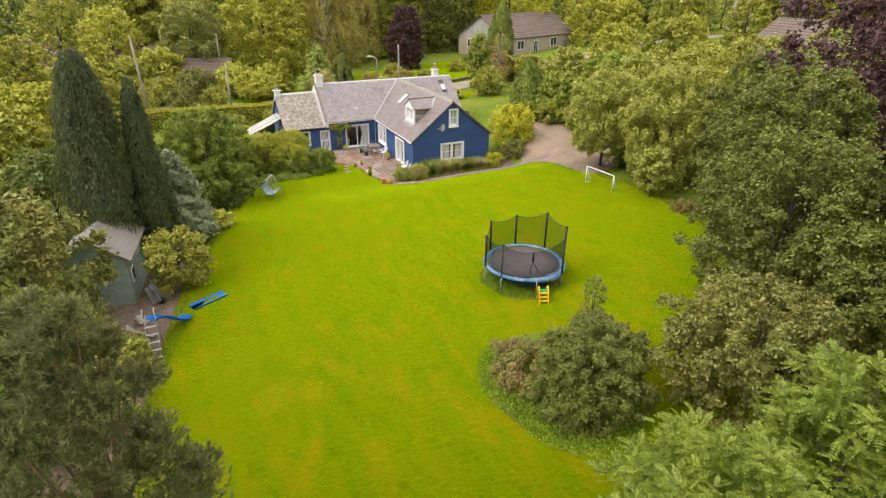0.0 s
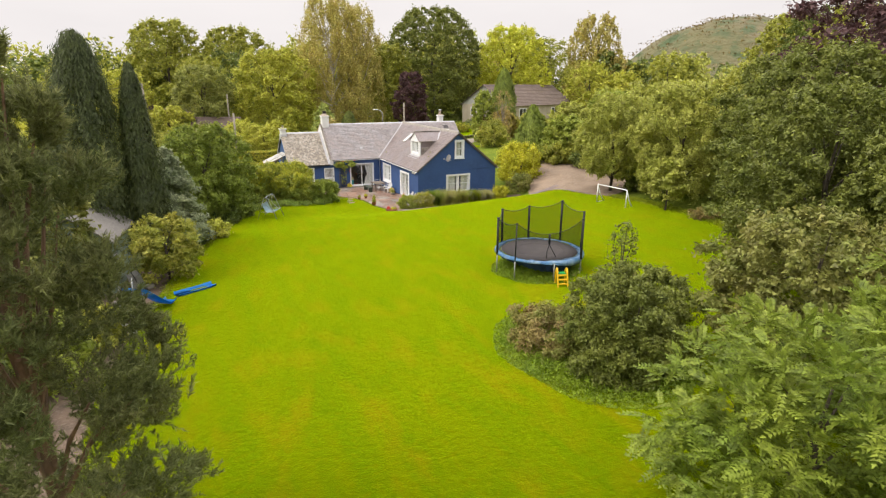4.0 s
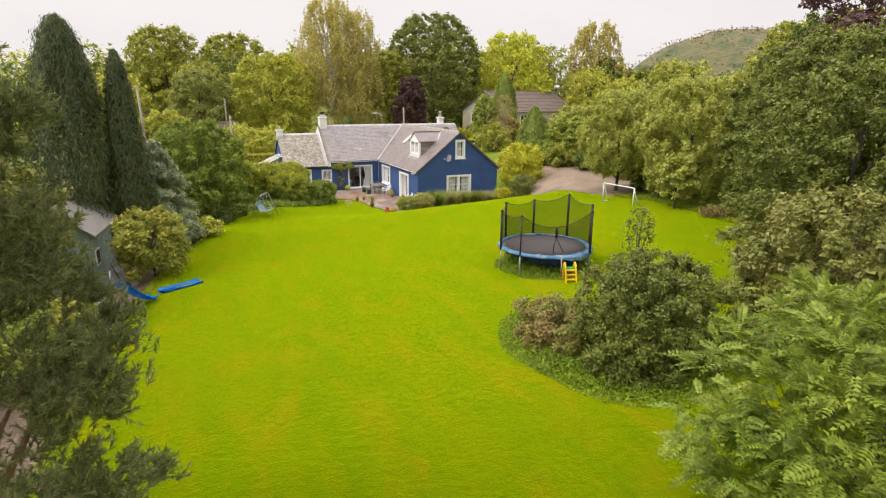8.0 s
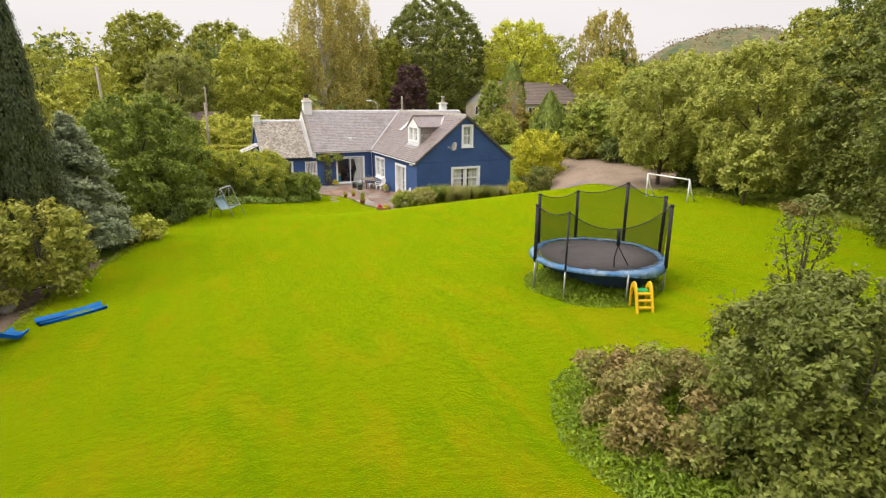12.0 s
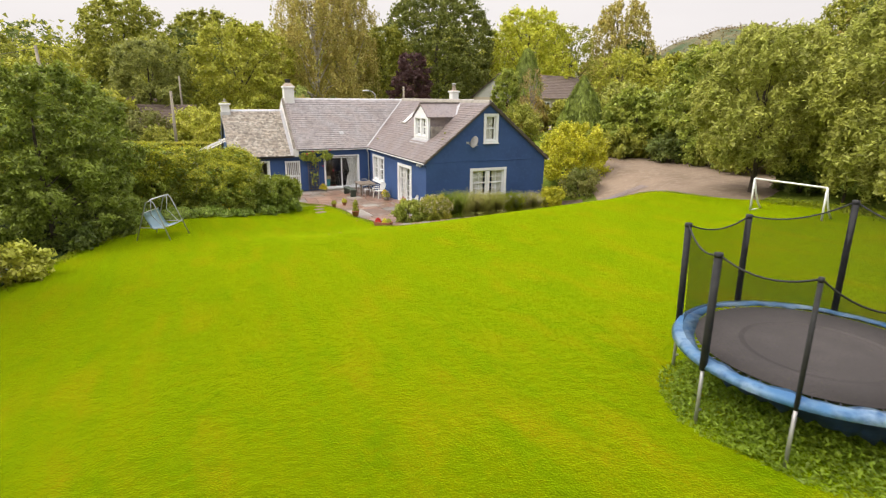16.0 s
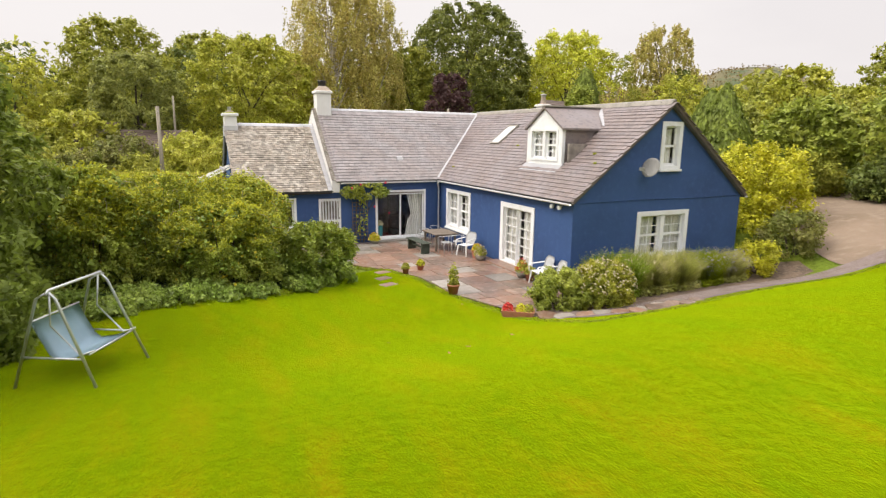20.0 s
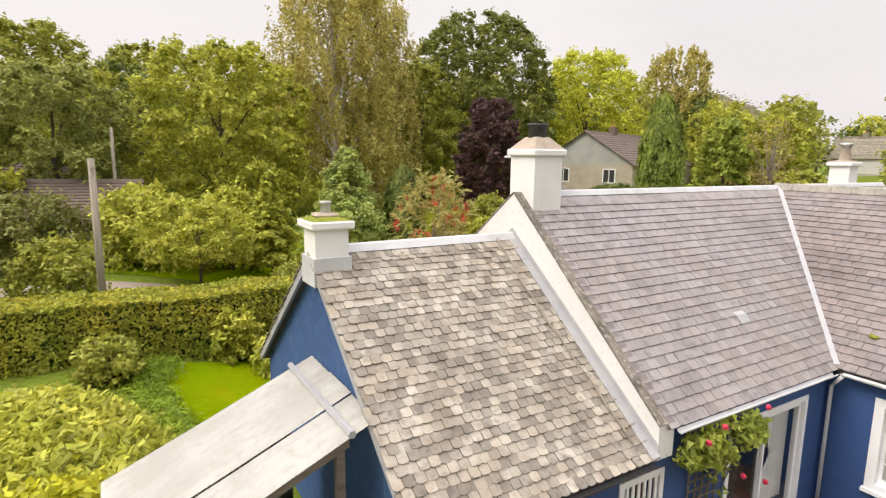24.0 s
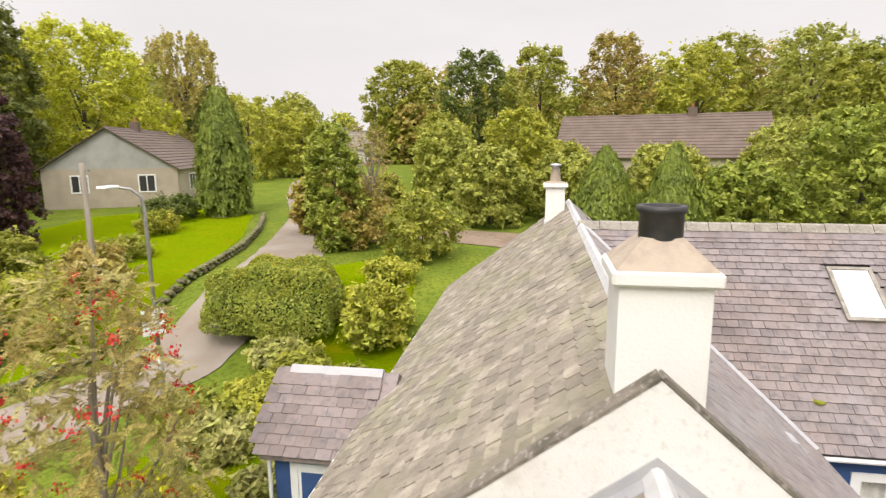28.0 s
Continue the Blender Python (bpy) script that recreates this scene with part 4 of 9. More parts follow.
wall("wall_east", 0.32, YF, lambda u: EAVE, (), lambda u, z, w: Vector((WX - w, u, z)), M["blue"])
wall("wall_front", XW + 0.05, -0.0, lambda u: EAVE, (SD, (XW + 0.05, GT[1], 0.0, 2.0)), on_front, M["blue"])
wall("wall_front_east", WX, XE, lambda u: EAVE, (), on_front, M["blue"])
wall("wall_back", XW + 0.05, XE, lambda u: EB, (), lambda u, z, w: Vector((u, YB - w, z)), M["blue"])
wall("gable_east", YF + 0.32, YB - 0.32, lambda u: RIDGE - 0.04 - (u - YM) * (SMN if u > YM else -(RIDGE - EAVE) / (YM - YF)), (), lambda u, z, w: Vector((XE - w, u, z)), M["harl"], cuts=(YM,))
wall("gable_skew", YF - 0.14, YB + 0.14, lambda u: RIDGE + 0.045 - (u - YM) * (SMN if u > YM else -(RIDGE - EAVE) / (YM - YF)), (), lambda u, z, w: Vector((XW + w, u, z)), M["harl"], 0.32, "white harled gable with raised skew", cuts=(YM,), foot=2.25)
wall("wall_low_front", XL, XW, lambda u: LE, (LW, GT), lambda u, z, w: Vector((u, YF + 0.02 + w, z)), M["blue"])
wall("wall_low_back", XL, XW, lambda u: LE, (), lambda u, z, w: Vector((u, YLB - w, z)), M["blue"])
wall("gable_low", YF + 0.34, YLB - 0.32, lambda u: LR - 0.04 - abs(u - YM) * (LR - LE) / (YM - YF), (), lambda u, z, w: Vector((XL + w, u, z)), M["blue_low"], cuts=(YM,))

# floor and inner walls of the rooms behind the glass; walls added, dimness in their colour
bm = BM()
box(bm, 0.33, WX - 0.33, 0.33, YF, -0.1, 0.0)
box(bm, XW + 0.4, XE - 0.33, YF + 0.33, YB - 0.33, -0.1, 0.0)
part("floor_slab", bm, M["wood"], cottage)
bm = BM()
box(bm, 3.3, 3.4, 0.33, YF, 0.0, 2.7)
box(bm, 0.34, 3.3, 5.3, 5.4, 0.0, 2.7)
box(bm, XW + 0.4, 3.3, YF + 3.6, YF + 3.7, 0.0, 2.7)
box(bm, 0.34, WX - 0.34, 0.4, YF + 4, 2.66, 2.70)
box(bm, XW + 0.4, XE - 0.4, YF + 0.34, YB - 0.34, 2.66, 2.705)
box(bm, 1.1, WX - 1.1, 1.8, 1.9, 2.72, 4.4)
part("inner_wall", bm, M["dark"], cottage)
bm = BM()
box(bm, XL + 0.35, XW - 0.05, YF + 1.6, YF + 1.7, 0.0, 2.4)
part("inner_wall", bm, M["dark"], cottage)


def window(hole, put, cols, rows, leaf_count=2, margin=0.14, sash=True, sill=True, curtains=False, recess=0.09):
    """A painted margin, frames, glazing bars and panes for one opening."""
    u0, u1, z0, z1 = hole
    bm = BM()
    for a, b, c, d in ((u0 - margin * 0.1, u0 + margin, z0, z1), (u1 - margin, u1 + margin * 0.1, z0, z1), (u0 + margin, u1 - margin, z1 - margin, z1), (u0 + margin, u1 - margin, z0, z0 + margin * 0.8)):
        prism(bm, [(a, c), (b, c), (b, d), (a, d)], -0.03, 0.20, put)
    win = part("window", bm, M["white"], cottage, "white painted window with glazing bars")
    if sill:
        bm = BM()
        prism(bm, [(u0 - 0.04, z0 - 0.07), (u1 + 0.04, z0 - 0.07), (u1 + 0.04, z0 - 0.003), (u0 - 0.04, z0 - 0.003)], -0.09, 0.02, put)
        part("sill", bm, M["white"], win)
    a0, a1, b0, b1 = u0 + margin, u1 - margin, z0 + margin * 0.8, z1 - margin
    mull = 0.16 if leaf_count > 1 and sash else 0.02
    wd = (a1 - a0 - mull * (leaf_count - 1)) / leaf_count
    for k in range(leaf_count):
        s0 = a0 + k * (wd + mull)
        s1 = s0 + wd
        if k:
            bm = BM()
            prism(bm, [(s0 - mull, b0), (s0, b0), (s0, b1), (s0 - mull, b1)], -0.01, 0.18, put)
            part("mullion", bm, M["white"], win)
        f = 0.055
        bm = BM()
        for a, b, c, d in ((s0, s0 + f, b0, b1), (s1 - f, s1, b0, b1), (s0 + f, s1 - f, b1 - f, b1), (s0 + f, s1 - f, b0, b0 + f * 1.3)):
            prism(bm, [(a, c), (b, c), (b, d), (a, d)], recess, recess + 0.06, put)
        if sash:
            mz = (b0 + b1) / 2
            prism(bm, [(s0 + f, mz - 0.035), (s1 - f, mz - 0.035), (s1 - f, mz + 0.035), (s0 + f, mz + 0.035)], recess - 0.004, recess + 0.05, put)
        part("sash", bm, M["white"], win)
        bm = BM()
        for c in range(1, cols):
            u = s0 + f + (wd - 2 * f) * c / cols
            prism(bm, [(u - 0.013, b0 + f), (u + 0.013, b0 + f), (u + 0.013, b1 - f), (u - 0.013, b1 - f)], recess + 0.008, recess + 0.045, put)
        part("glazing_bar", bm, M["white"], win)
        bm = BM()
        for r in range(1, rows):
            z = b0 + f + (b1 - b0 - 2 * f) * r / rows
            prism(bm, [(s0 + f, z - 0.013), (s1 - f, z - 0.013), (s1 - f, z + 0.013), (s0 + f, z + 0.013)], recess + 0.010, recess + 0.043, put)
        part("glazing_bar", bm, M["white"], win)
        for c in range(cols):
            for r in range(rows):
                p0, p1 = s0 + f + (wd - 2 * f) * c / cols, s0 + f + (wd - 2 * f) * (c + 1) / cols
                q0, q1 = b0 + f + (b1 - b0 - 2 * f) * r / rows, b0 + f + (b1 - b0 - 2 * f) * (r + 1) / rows
                bm = BM()
                prism(bm, [(p0 + 0.002, q0 + 0.002), (p1 - 0.002, q0 + 0.002), (p1 - 0.002, q1 - 0.002), (p0 + 0.002, q1 - 0.002)], recess + 0.024, recess + 0.030, put)
                pane = part("pane", bm, M["glass"], win)
                pane.visible_shadow = False
        if curtains:
            bm = BM()
            edges = [(s0, s0 + wd * 0.84)] if k == 0 else [(s1 - wd * 0.72, s1)]
            for e0, e1 in edges:
                pts = [(e0 + (e1 - e0) * i / 10, recess + 0.12 + 0.03 * (i % 2)) for i in range(11)]
                lo = [bm.verts.new(put(u, b0, w)) for u, w in pts]
                hi = [bm.verts.new(put(u, b1, w)) for u, w in pts]
                for i in range(10):
                    bm.faces.new((lo[i], lo[i + 1], hi[i + 1], hi[i]))
            part("curtain", bm, M["curtain"], win, "pale curtain behind the glass")
    return win


window(W1, on_west, 2, 4, curtains=True)
window(FD, on_west, 2, 6, sash=False, sill=False, margin=0.17, curtains=True)
window(GW, on_south, 1, 2, 1, curtains=True)
window(G2, on_south, 2, 4, curtains=True)
window(LW, lambda u, z, w: Vector((u, YF + 0.02 + w, z)), 1, 1, 2, margin=0.10, sash=False)

# sliding glass door
bm = BM()
u0, u1, z0, z1 = SD
for a, b, c, d in ((u0, u0 + 0.09, z0, z1), (u1 - 0.09, u1, z0, z1), (u0 + 0.09, u1 - 0.09, z1 - 0.09, z1), (u0 + 0.09, u1 - 0.09, z0, z0 + 0.08)):
    prism(bm, [(a, c), (b, c), (b, d), (a, d)], -0.02, 0.16, on_front)
patio_door = part("patio_door", bm, M["white"], cottage, "wide white sliding glass patio door")
for s0, s1, w in ((-2.96, -1.86, 0.10), (-1.90, -0.79, 0.05)):
    bm = BM()
    for a, b, c, d in ((s0, s0 + 0.05, 0.18, 2.11), (s1 - 0.05, s1, 0.18, 2.11), (s0 + 0.05, s1 - 0.05, 2.06, 2.11), (s0 + 0.05, s1 - 0.05, 0.18, 0.24)):
        prism(bm, [(a, c), (b, c), (b, d), (a, d)], w, w + 0.04, on_front)
    part("sash", bm, M["white"], patio_door)
    bm = BM()
    prism(bm, [(s0 + 0.05, 0.24), (s1 - 0.05, 0.24), (s1 - 0.05, 2.06), (s0 + 0.05, 2.06)], w + 0.016, w + 0.022, on_front)
    part("pane", bm, M["glass"], patio_door).visible_shadow = False
for e0, e1 in ((-1.62, -0.80),):
    bm = BM()
    rows = []
    for j in range(9):
        f = j / 8
        left = e0 + 0.30 * math.sin(min(1, f * 1.4) * math.pi / 2) * (1 - 0.5 * (1 - f)) if f < 0.5 else e0 + 0.30 - 0.42 * (f - 0.5)
        rows.append([bm.verts.new(on_front(left + (e1 - left) * i / 12, 0.2 + 1.9 * f, 0.24 + 0.035 * (i % 2))) for i in range(13)])
    for a, b in zip(rows, rows[1:]):
        for i in range(12):
            bm.faces.new((a[i], a[i + 1], b[i + 1], b[i]))
    part("curtain", bm, M["curtain"], patio_door, "pale tied-back curtain behind the glass")
bm = BM()
box(bm, u0 - 0.1, u1 + 0.1, YF - 0.34, YF - 0.0, -0.1, 0.10)
part("doorstep", bevel(bm, 0.012), M["stone"], cottage)
bm = BM()
box(bm, -2.9, -0.9, YF + 0.4, YF + 2.2, 0.001, 0.02)
tagged(part("rug", bm, M["rug"]), "red rug on the floor inside the patio door", "rug")

# things standing inside the patio door
stand = thing("toy_stand", (-2.72, YF + 0.52, 0.02), "teal plastic stand with a cream rounded top", "toy stand")
bm = BM()
box(bm, -0.13, 0.13, -0.12, 0.12, 0.0, 0.66)
part("body", bevel(bm, 0.02), M["teal"], stand)
bm = BM()
lathe(bm, [(0.20, 0.0), (0.21, 0.04), (0.17, 0.14), (0.08, 0.20), (0.0, 0.21)], 18, (0, 0, 0.662))
part("top", bm, M["creamfl"], stand, "cream rounded top", True)
seat_thing = thing("armchair", (-1.72, YF + 1.0, 0.02), "dark rounded armchair inside the patio door", "armchair")
bm = BM()
box(bm, -0.34, 0.34, -0.32, 0.30, 0.12, 0.42)
part("seat", bevel(bm, 0.06), M["blackfoam"], seat_thing, smooth=True)
bm = BM()
lathe(bm, [(0.30, 0.0), (0.38, 0.10), (0.40, 0.45), (0.34, 0.58), (0.28, 0.60), (0.26, 0.2)], 24, (0, 0, 0.42))
part("backrest", bm, M["blackfoam"], seat_thing, smooth=True)
for sx, sy in ((-0.26, -0.24), (0.26, -0.24), (-0.26, 0.22), (0.26, 0.22)):
    bm = BM()
    tube(bm, [(sx, sy, 0.0), (sx * 0.95, sy * 0.95, 0.13)], 0.022, 8)
    part("leg", bm, M["wood_dk"], seat_thing)

# white slatted gate
bm = BM()
box(bm, -5.50, -5.40, YF + 0.0, YF + 0.06, 0.03, 1.98)
box(bm, -4.66, -4.57, YF + 0.0, YF + 0.06, 0.03, 1.98)
for z0, z1 in ((0.03, 0.17), (0.98, 1.10), (1.88, 1.98)):
    box(bm, -5.40, -4.66, YF + 0.003, YF + 0.057, z0, z1)
gate = part("slatted_door", bm, M["white"], cottage, "white slatted wooden door")
for k in range(6):
    x = -5.345 + k * 0.119
    for z0, z1 in ((0.17, 0.98), (1.10, 1.88)):
        bm = BM()
        box(bm, x, x + 0.052, YF + 0.014, YF + 0.04, z0, z1)
        part("slat", bm, M["white"], gate)
bm = BM()
box(bm, -4.70, -4.62, YF - 0.03, YF - 0.002, 1.12, 1.2)
part("latch", bm, M["metal"], gate)

# step and paving edge at the garden doors
bm = BM()
box(bm, -0.52, -0.02, 1.75, 4.35, -0.1, 0.10)
part("doorstep", bevel(bm, 0.012), M["flag"], cottage)


# ---- roofs ----
def slope(name, a, b, c, d, material, thick=0.10):
    """A roof board between eave points a, b and ridge points c (over b) and d (over a)."""
    bm = BM()
    n = (Vector(b) - Vector(a)).cross(Vector(d) - Vector(a)).normalized()
    top = [bm.verts.new(Vector(p)) for p in (a, b, c, d)]
    low = [bm.verts.new(Vector(p) - n * thick) for p in (a, b, c, d)]
    bm.faces.new(top)
    bm.faces.new(low[::-1])
    for i in range(4):
        bm.faces.new((top[i], low[i], low[(i + 1) % 4], top[(i + 1) % 4]))
    return part(name, bm, material, cottage)


OV = 0.16
SL = (RIDGE - EAVE) / WM
SM = (RIDGE - EAVE) / (YM - YF)
SLOW = (LR - LE) / (YM - YF)
ze, zm, zl = EAVE - SL * OV, EAVE - SM * OV, LE - SLOW * OV
slope("roof_west", (-OV, YF - OV, ze), (-OV, -0.10, ze), (WM, -0.10, RIDGE), (WM, YM, RIDGE), M["felt"])
slope("roof_east", (WX + OV, -0.10, ze), (WX + OV, YF - OV, ze), (WM, YM, RIDGE), (WM, -0.10, RIDGE), M["felt"])
slope("roof_front", (XW + 0.2, YF - OV, zm), (-OV, YF - OV, zm), (WM, YM, RIDGE), (XW + 0.2, YM, RIDGE), M["felt"])
slope("roof_front", (WX + OV, YF - OV, zm), (XE + 0.12, YF - OV, zm), (XE + 0.12, YM, RIDGE), (WM, YM, RIDGE), M["felt"])
zb = EB - SMN * OV
slope("roof_back", (XE + 0.12, YB + OV, zb), (XW + 0.2, YB + OV, zb), (XW + 0.2, YM, RIDGE), (XE + 0.12, YM, RIDGE), M["felt"])
slope("roof_low_front", (XL - 0.10, YF - OV, zl), (XW + 0.05, YF - OV, zl), (XW + 0.05, YM, LR), (XL - 0.10, YM, LR), M["felt"])
slope("roof_low_back", (XW + 0.05, YLB + OV, zl), (XL - 0.10, YLB + OV, zl), (XL - 0.10, YM, LR), (XW + 0.05, YM, LR), M["felt"])

# ridges, valleys, copings
def strip(name, p, q, w, material, lift=0.04, thick=0.05, label="", up=Vector((0, 0, 1))):
    """A flat bar from p to q, w wide."""
    p, q = Vector(p), Vector(q)
    d = (q - p).normalized()
    side = d.cross(up).normalized() * w / 2
    nn = side.cross(d).normalized()
    if nn.z < 0:
        nn = -nn
    bm = BM()
    vs = [bm.verts.new(a + s * side + nn * h) for h in (lift, lift + thick) for a, s in ((p, -1), (p, 1), (q, 1), (q, -1))]
    for f in ((3, 2, 1, 0), (4, 5, 6, 7), (0, 1, 5, 4), (1, 2, 6, 5), (2, 3, 7, 6), (3, 0, 4, 7)):
        bm.faces.new([vs[i] for i in f])
    return part(name, bm, material, cottage, label)


def ridge(name, p, q, material, w=0.115, h=0.06, lift=0.02):
    """A low roll over a ridge line."""
    p, q = Vector(p), Vector(q)
    d = (q - p).normalized()
    s = d.cross(Vector((0, 0, 1))).normalized()
    prof = [(-w, -w * 0.62), (-w * 0.35, h * 0.6), (0, h), (w * 0.35, h * 0.6), (w, -w * 0.62), (0, h - 0.06)]
    bm = BM()
    prism(bm, prof, 0, (q - p).length, lambda u, v, t: p + s * u + Vector((0, 0, v + lift)) + d * t)
    return part(name, bm, material, cottage)


ridge("ridge_lead", (XW + 0.36, YM, RIDGE + 0.03), (WM - 0.1, YM, RIDGE + 0.02), M["pale_lead"], 0.10, 0.045)
ridge("ridge_lead", (WM + 0.1, YM, RIDGE + 0.03), (XE + 0.12, YM, RIDGE + 0.02), M["pale_lead"], 0.10, 0.045)
ridge("ridge_lead", (XL - 0.10, YM, LR + 0.04), (XW - 0.02, YM, LR + 0.04), M["pale_lead"], 0.12, 0.05)
for k in range(29):
    y0 = -0.10 + k * 0.45
    ridge("ridge_tile", (WM, y0, RIDGE + 0.03), (WM, y0 + 0.44, RIDGE + 0.034 + 0.006 * (k % 2)), M["stone"], 0.15, 0.08)
vn = Vector((-SL, 0, 1)).cross(Vector((0, -SM, 1)))
strip("valley_lead", (-OV + 0.02, YF - OV + 0.02, ze + 0.01), (WM, YM, RIDGE), 0.10, M["lead"], 0.085, 0.012, "pale lead valley gutter")
strip("valley_lead", (WX + OV - 0.02, YF - OV + 0.02, ze + 0.01), (WM, YM, RIDGE), 0.10, M["lead"], 0.085, 0.012)
# white gable above the low roof: stone edge and lead flashing
for yend, sl_, slo in ((YF - 0.14, SM, SLOW), (YB + 0.14, SMN, SLOW)):
    strip("skew_coping", (XW + 0.075, yend, RIDGE + 0.05 - abs(yend - YM) * sl_), (XW + 0.075, YM, RIDGE + 0.05), 0.17, M["mortar_dk"], 0.002, 0.03, "dark mortar edge of the white gable")
    strip("skew_fillet", (XW + 0.24, yend, RIDGE + 0.05 - abs(yend - YM) * sl_), (XW + 0.24, YM, RIDGE + 0.05), 0.155, M["slate_p" if yend < YM else "slate_n"], 0.002, 0.02, "slate edge beside the white gable")
    ylow = YF - OV if yend < YM else YLB + OV
    zlow = LR - abs(ylow - YM) * SLOW
    sgn = 1 if yend > YM else -1
    bm = BM()
    prism(bm, [(ylow, zlow + 0.03), (YM, LR + 0.03), (YM, LR + 0.18), (ylow, zlow + 0.18)], XW - 0.018, XW - 0.003, lambda u, v, w: Vector((w, u, v)))
    part("upstand_flashing", bm, M["lead"], cottage, "grey lead upstand against the gable")
    strip("apron_flashing", (XW - 0.09, ylow, zlow), (XW - 0.09, YM, LR), 0.16, M["lead"], 0.055, 0.012, "grey lead flashing")
# barge edges of the gable roofs
for y0 in (-0.115,):
    for sx in (-1, 1):
        strip("verge", (WM + sx * (WM + OV), y0, ze), (WM, y0, RIDGE), 0.05, M["slate_p"], -0.05, 0.085)
for sy in (-1, 1):
    strip("verge", (XL - 0.12, YM + sy * (YM - YF + OV), zl), (XL - 0.12, YM, LR), 0.06, M["lead"], -0.10, 0.115)


def gutter(p, q, material=None):
    """A half-round gutter with brackets."""
    p, q = Vector(p), Vector(q)
    d = (q - p).normalized()
    s = d.cross(Vector((0, 0, 1))).normalized()
    bm = BM()
    prof = [(0.055 * math.cos(a), 0.055 * math.sin(a)) for a in np.linspace(math.pi, 2 * math.pi, 8)] + [(0.045 * math.cos(a), 0.045 * math.sin(a)) for a in np.linspace(2 * math.pi, math.pi, 8)]
    prism(bm, prof, 0, (q - p).length, lambda u, v, t: p + s * u + Vector((0, 0, v)) + d * t)
    return part("gutter", bm, material or M["white"], cottage)


gutter((-OV - 0.05, -0.10, ze - 0.03), (-OV - 0.05, YF - OV - 0.12, ze - 0.03))
gutter((XW + 0.36, YF - OV - 0.05, zm - 0.03), (-OV - 0.12, YF - OV - 0.05, zm - 0.03))
gutter((WX + OV + 0.05, -0.10, ze - 0.03), (WX + OV + 0.05, YF - OV, ze - 0.03))
bm = BM()
tube(bm, [(XW - 0.03, YB + OV + 0.03, zb - 0.03), (XE, YB + OV + 0.03, zb - 0.03)], 0.055, 8)
part("gutter", bm, M["white"], cottage, smooth=True)
gutter((XL - 0.1, YLB + OV + 0.05, zl - 0.03), (XW - 0.06, YLB + OV + 0.05, zl - 0.03))
gutter((XL, YF - OV - 0.05, zl - 0.03), (XW - 0.1, YF - OV - 0.05, zl - 0.03), M["pot_black"])
bm = BM()
tube(bm, [(-0.20, YF - 0.30, ze - 0.08), (-0.20, YF - 0.22, ze - 0.20), (-0.10, YF - 0.10, ze - 0.35), (-0.10, YF - 0.10, -0.05)], 0.035, 8)
part("downpipe", bm, M["white"], cottage, smooth=True)


def chimney(x, y, w, d, z0, z1, kind):
    """A white chimney stack with a projecting cap and its pot."""
    bm = BM()
    box(bm, x - w / 2, x + w / 2, y - d / 2, y + d / 2, z0, z1 - 0.12)
    ch = part("chimney", bm, M["stack"], cottage, "white painted chimney stack")
    bm = BM()
    c = 0.06 if kind == "black" else 0.08
    box(bm, x - w / 2 - c, x + w / 2 + c, y - d / 2 - c, y + d / 2 + c, z1 - 0.118, z1)
    part("cap", bevel(bm, 0.02), M["stack"], ch)
    bm = BM()
    lw, ld, hh = w / 2 + c - 0.03, d / 2 + c - 0.03, 0.22 if kind == "black" else 0.06
    a = [bm.verts.new((x + sx * lw, y + sy * ld, z1 + 0.002)) for sx, sy in ((-1, -1), (1, -1), (1, 1), (-1, 1))]
    b = [bm.verts.new((x + sx * lw * 0.42, y + sy * ld * 0.42, z1 + hh)) for sx, sy in ((-1, -1), (1, -1), (1, 1), (-1, 1))]
    bm.faces.new(b)
    for i in range(4):
        bm.faces.new((a[i], a[(i + 1) % 4], b[(i + 1) % 4], b[i]))
    part("flaunching", bm, M["moss"] if kind == "moss" else M["mortar"], ch, "mossy mortar top" if kind == "moss" else "")
    bm = BM()
    if kind == "black":
        lathe(bm, [(0.17, 0), (0.17, 0.20), (0.19, 0.21), (0.19, 0.26), (0.15, 0.26), (0.14, 0.05), (0, 0.05)], 20, (x, y, z1 + hh - 0.02))
        part("chimney_pot", bm, M["pot_black"], ch, "black cylindrical chimney pot", True)
    elif kind == "moss":
        lathe(bm, [(0.075, 0), (0.075, 0.13), (0.09, 0.14), (0.09, 0.17), (0.065, 0.17), (0.06, 0.03), (0, 0.03)], 16, (x, y, z1 + hh + 0.04))
        part("chimney_pot", bm, M["pot_grey"], ch, "short grey metal flue pot", True)
        bm = BM()
        box(bm, x - 0.18, x + 0.16, y - 0.15, y + 0.15, z1 + 0.03, z1 + 0.10)
        part("mortar_bed", bevel(bm, 0.03), M["mortar"], ch)
    else:
        lathe(bm, [(0.17, 0), (0.12, 0.34), (0.13, 0.36), (0.10, 0.36), (0.1, 0.05), (0, 0.05)], 18, (x, y, z1 + hh - 0.02))
        part("chimney_pot", bm, M["mortar"], ch, "buff clay chimney pot", True)
        bm = BM()
        lathe(bm, [(0.10, 0.36), (0.13, 0.40), (0.13, 0.45), (0.18, 0.46), (0.16, 0.52), (0.02, 0.54), (0, 0.54)], 18, (x, y, z1 + hh - 0.02))
        part("cowl", bm, M["pot_grey"], ch, "grey metal cowl", True)
    bm = BM()
    f = 0.035
    zf = z0 + 0.05
    box(bm, x - w / 2 - f, x + w / 2 + f, y - d / 2 - f, y + d / 2 + f, zf - (0.1 if kind == "moss" else 0.5), zf + 0.32)
    part("flashing", bm, M["pale_lead"], ch)


chimney(-4.47, 12.86, 0.64, 0.68, 5.0, 6.54, "black")
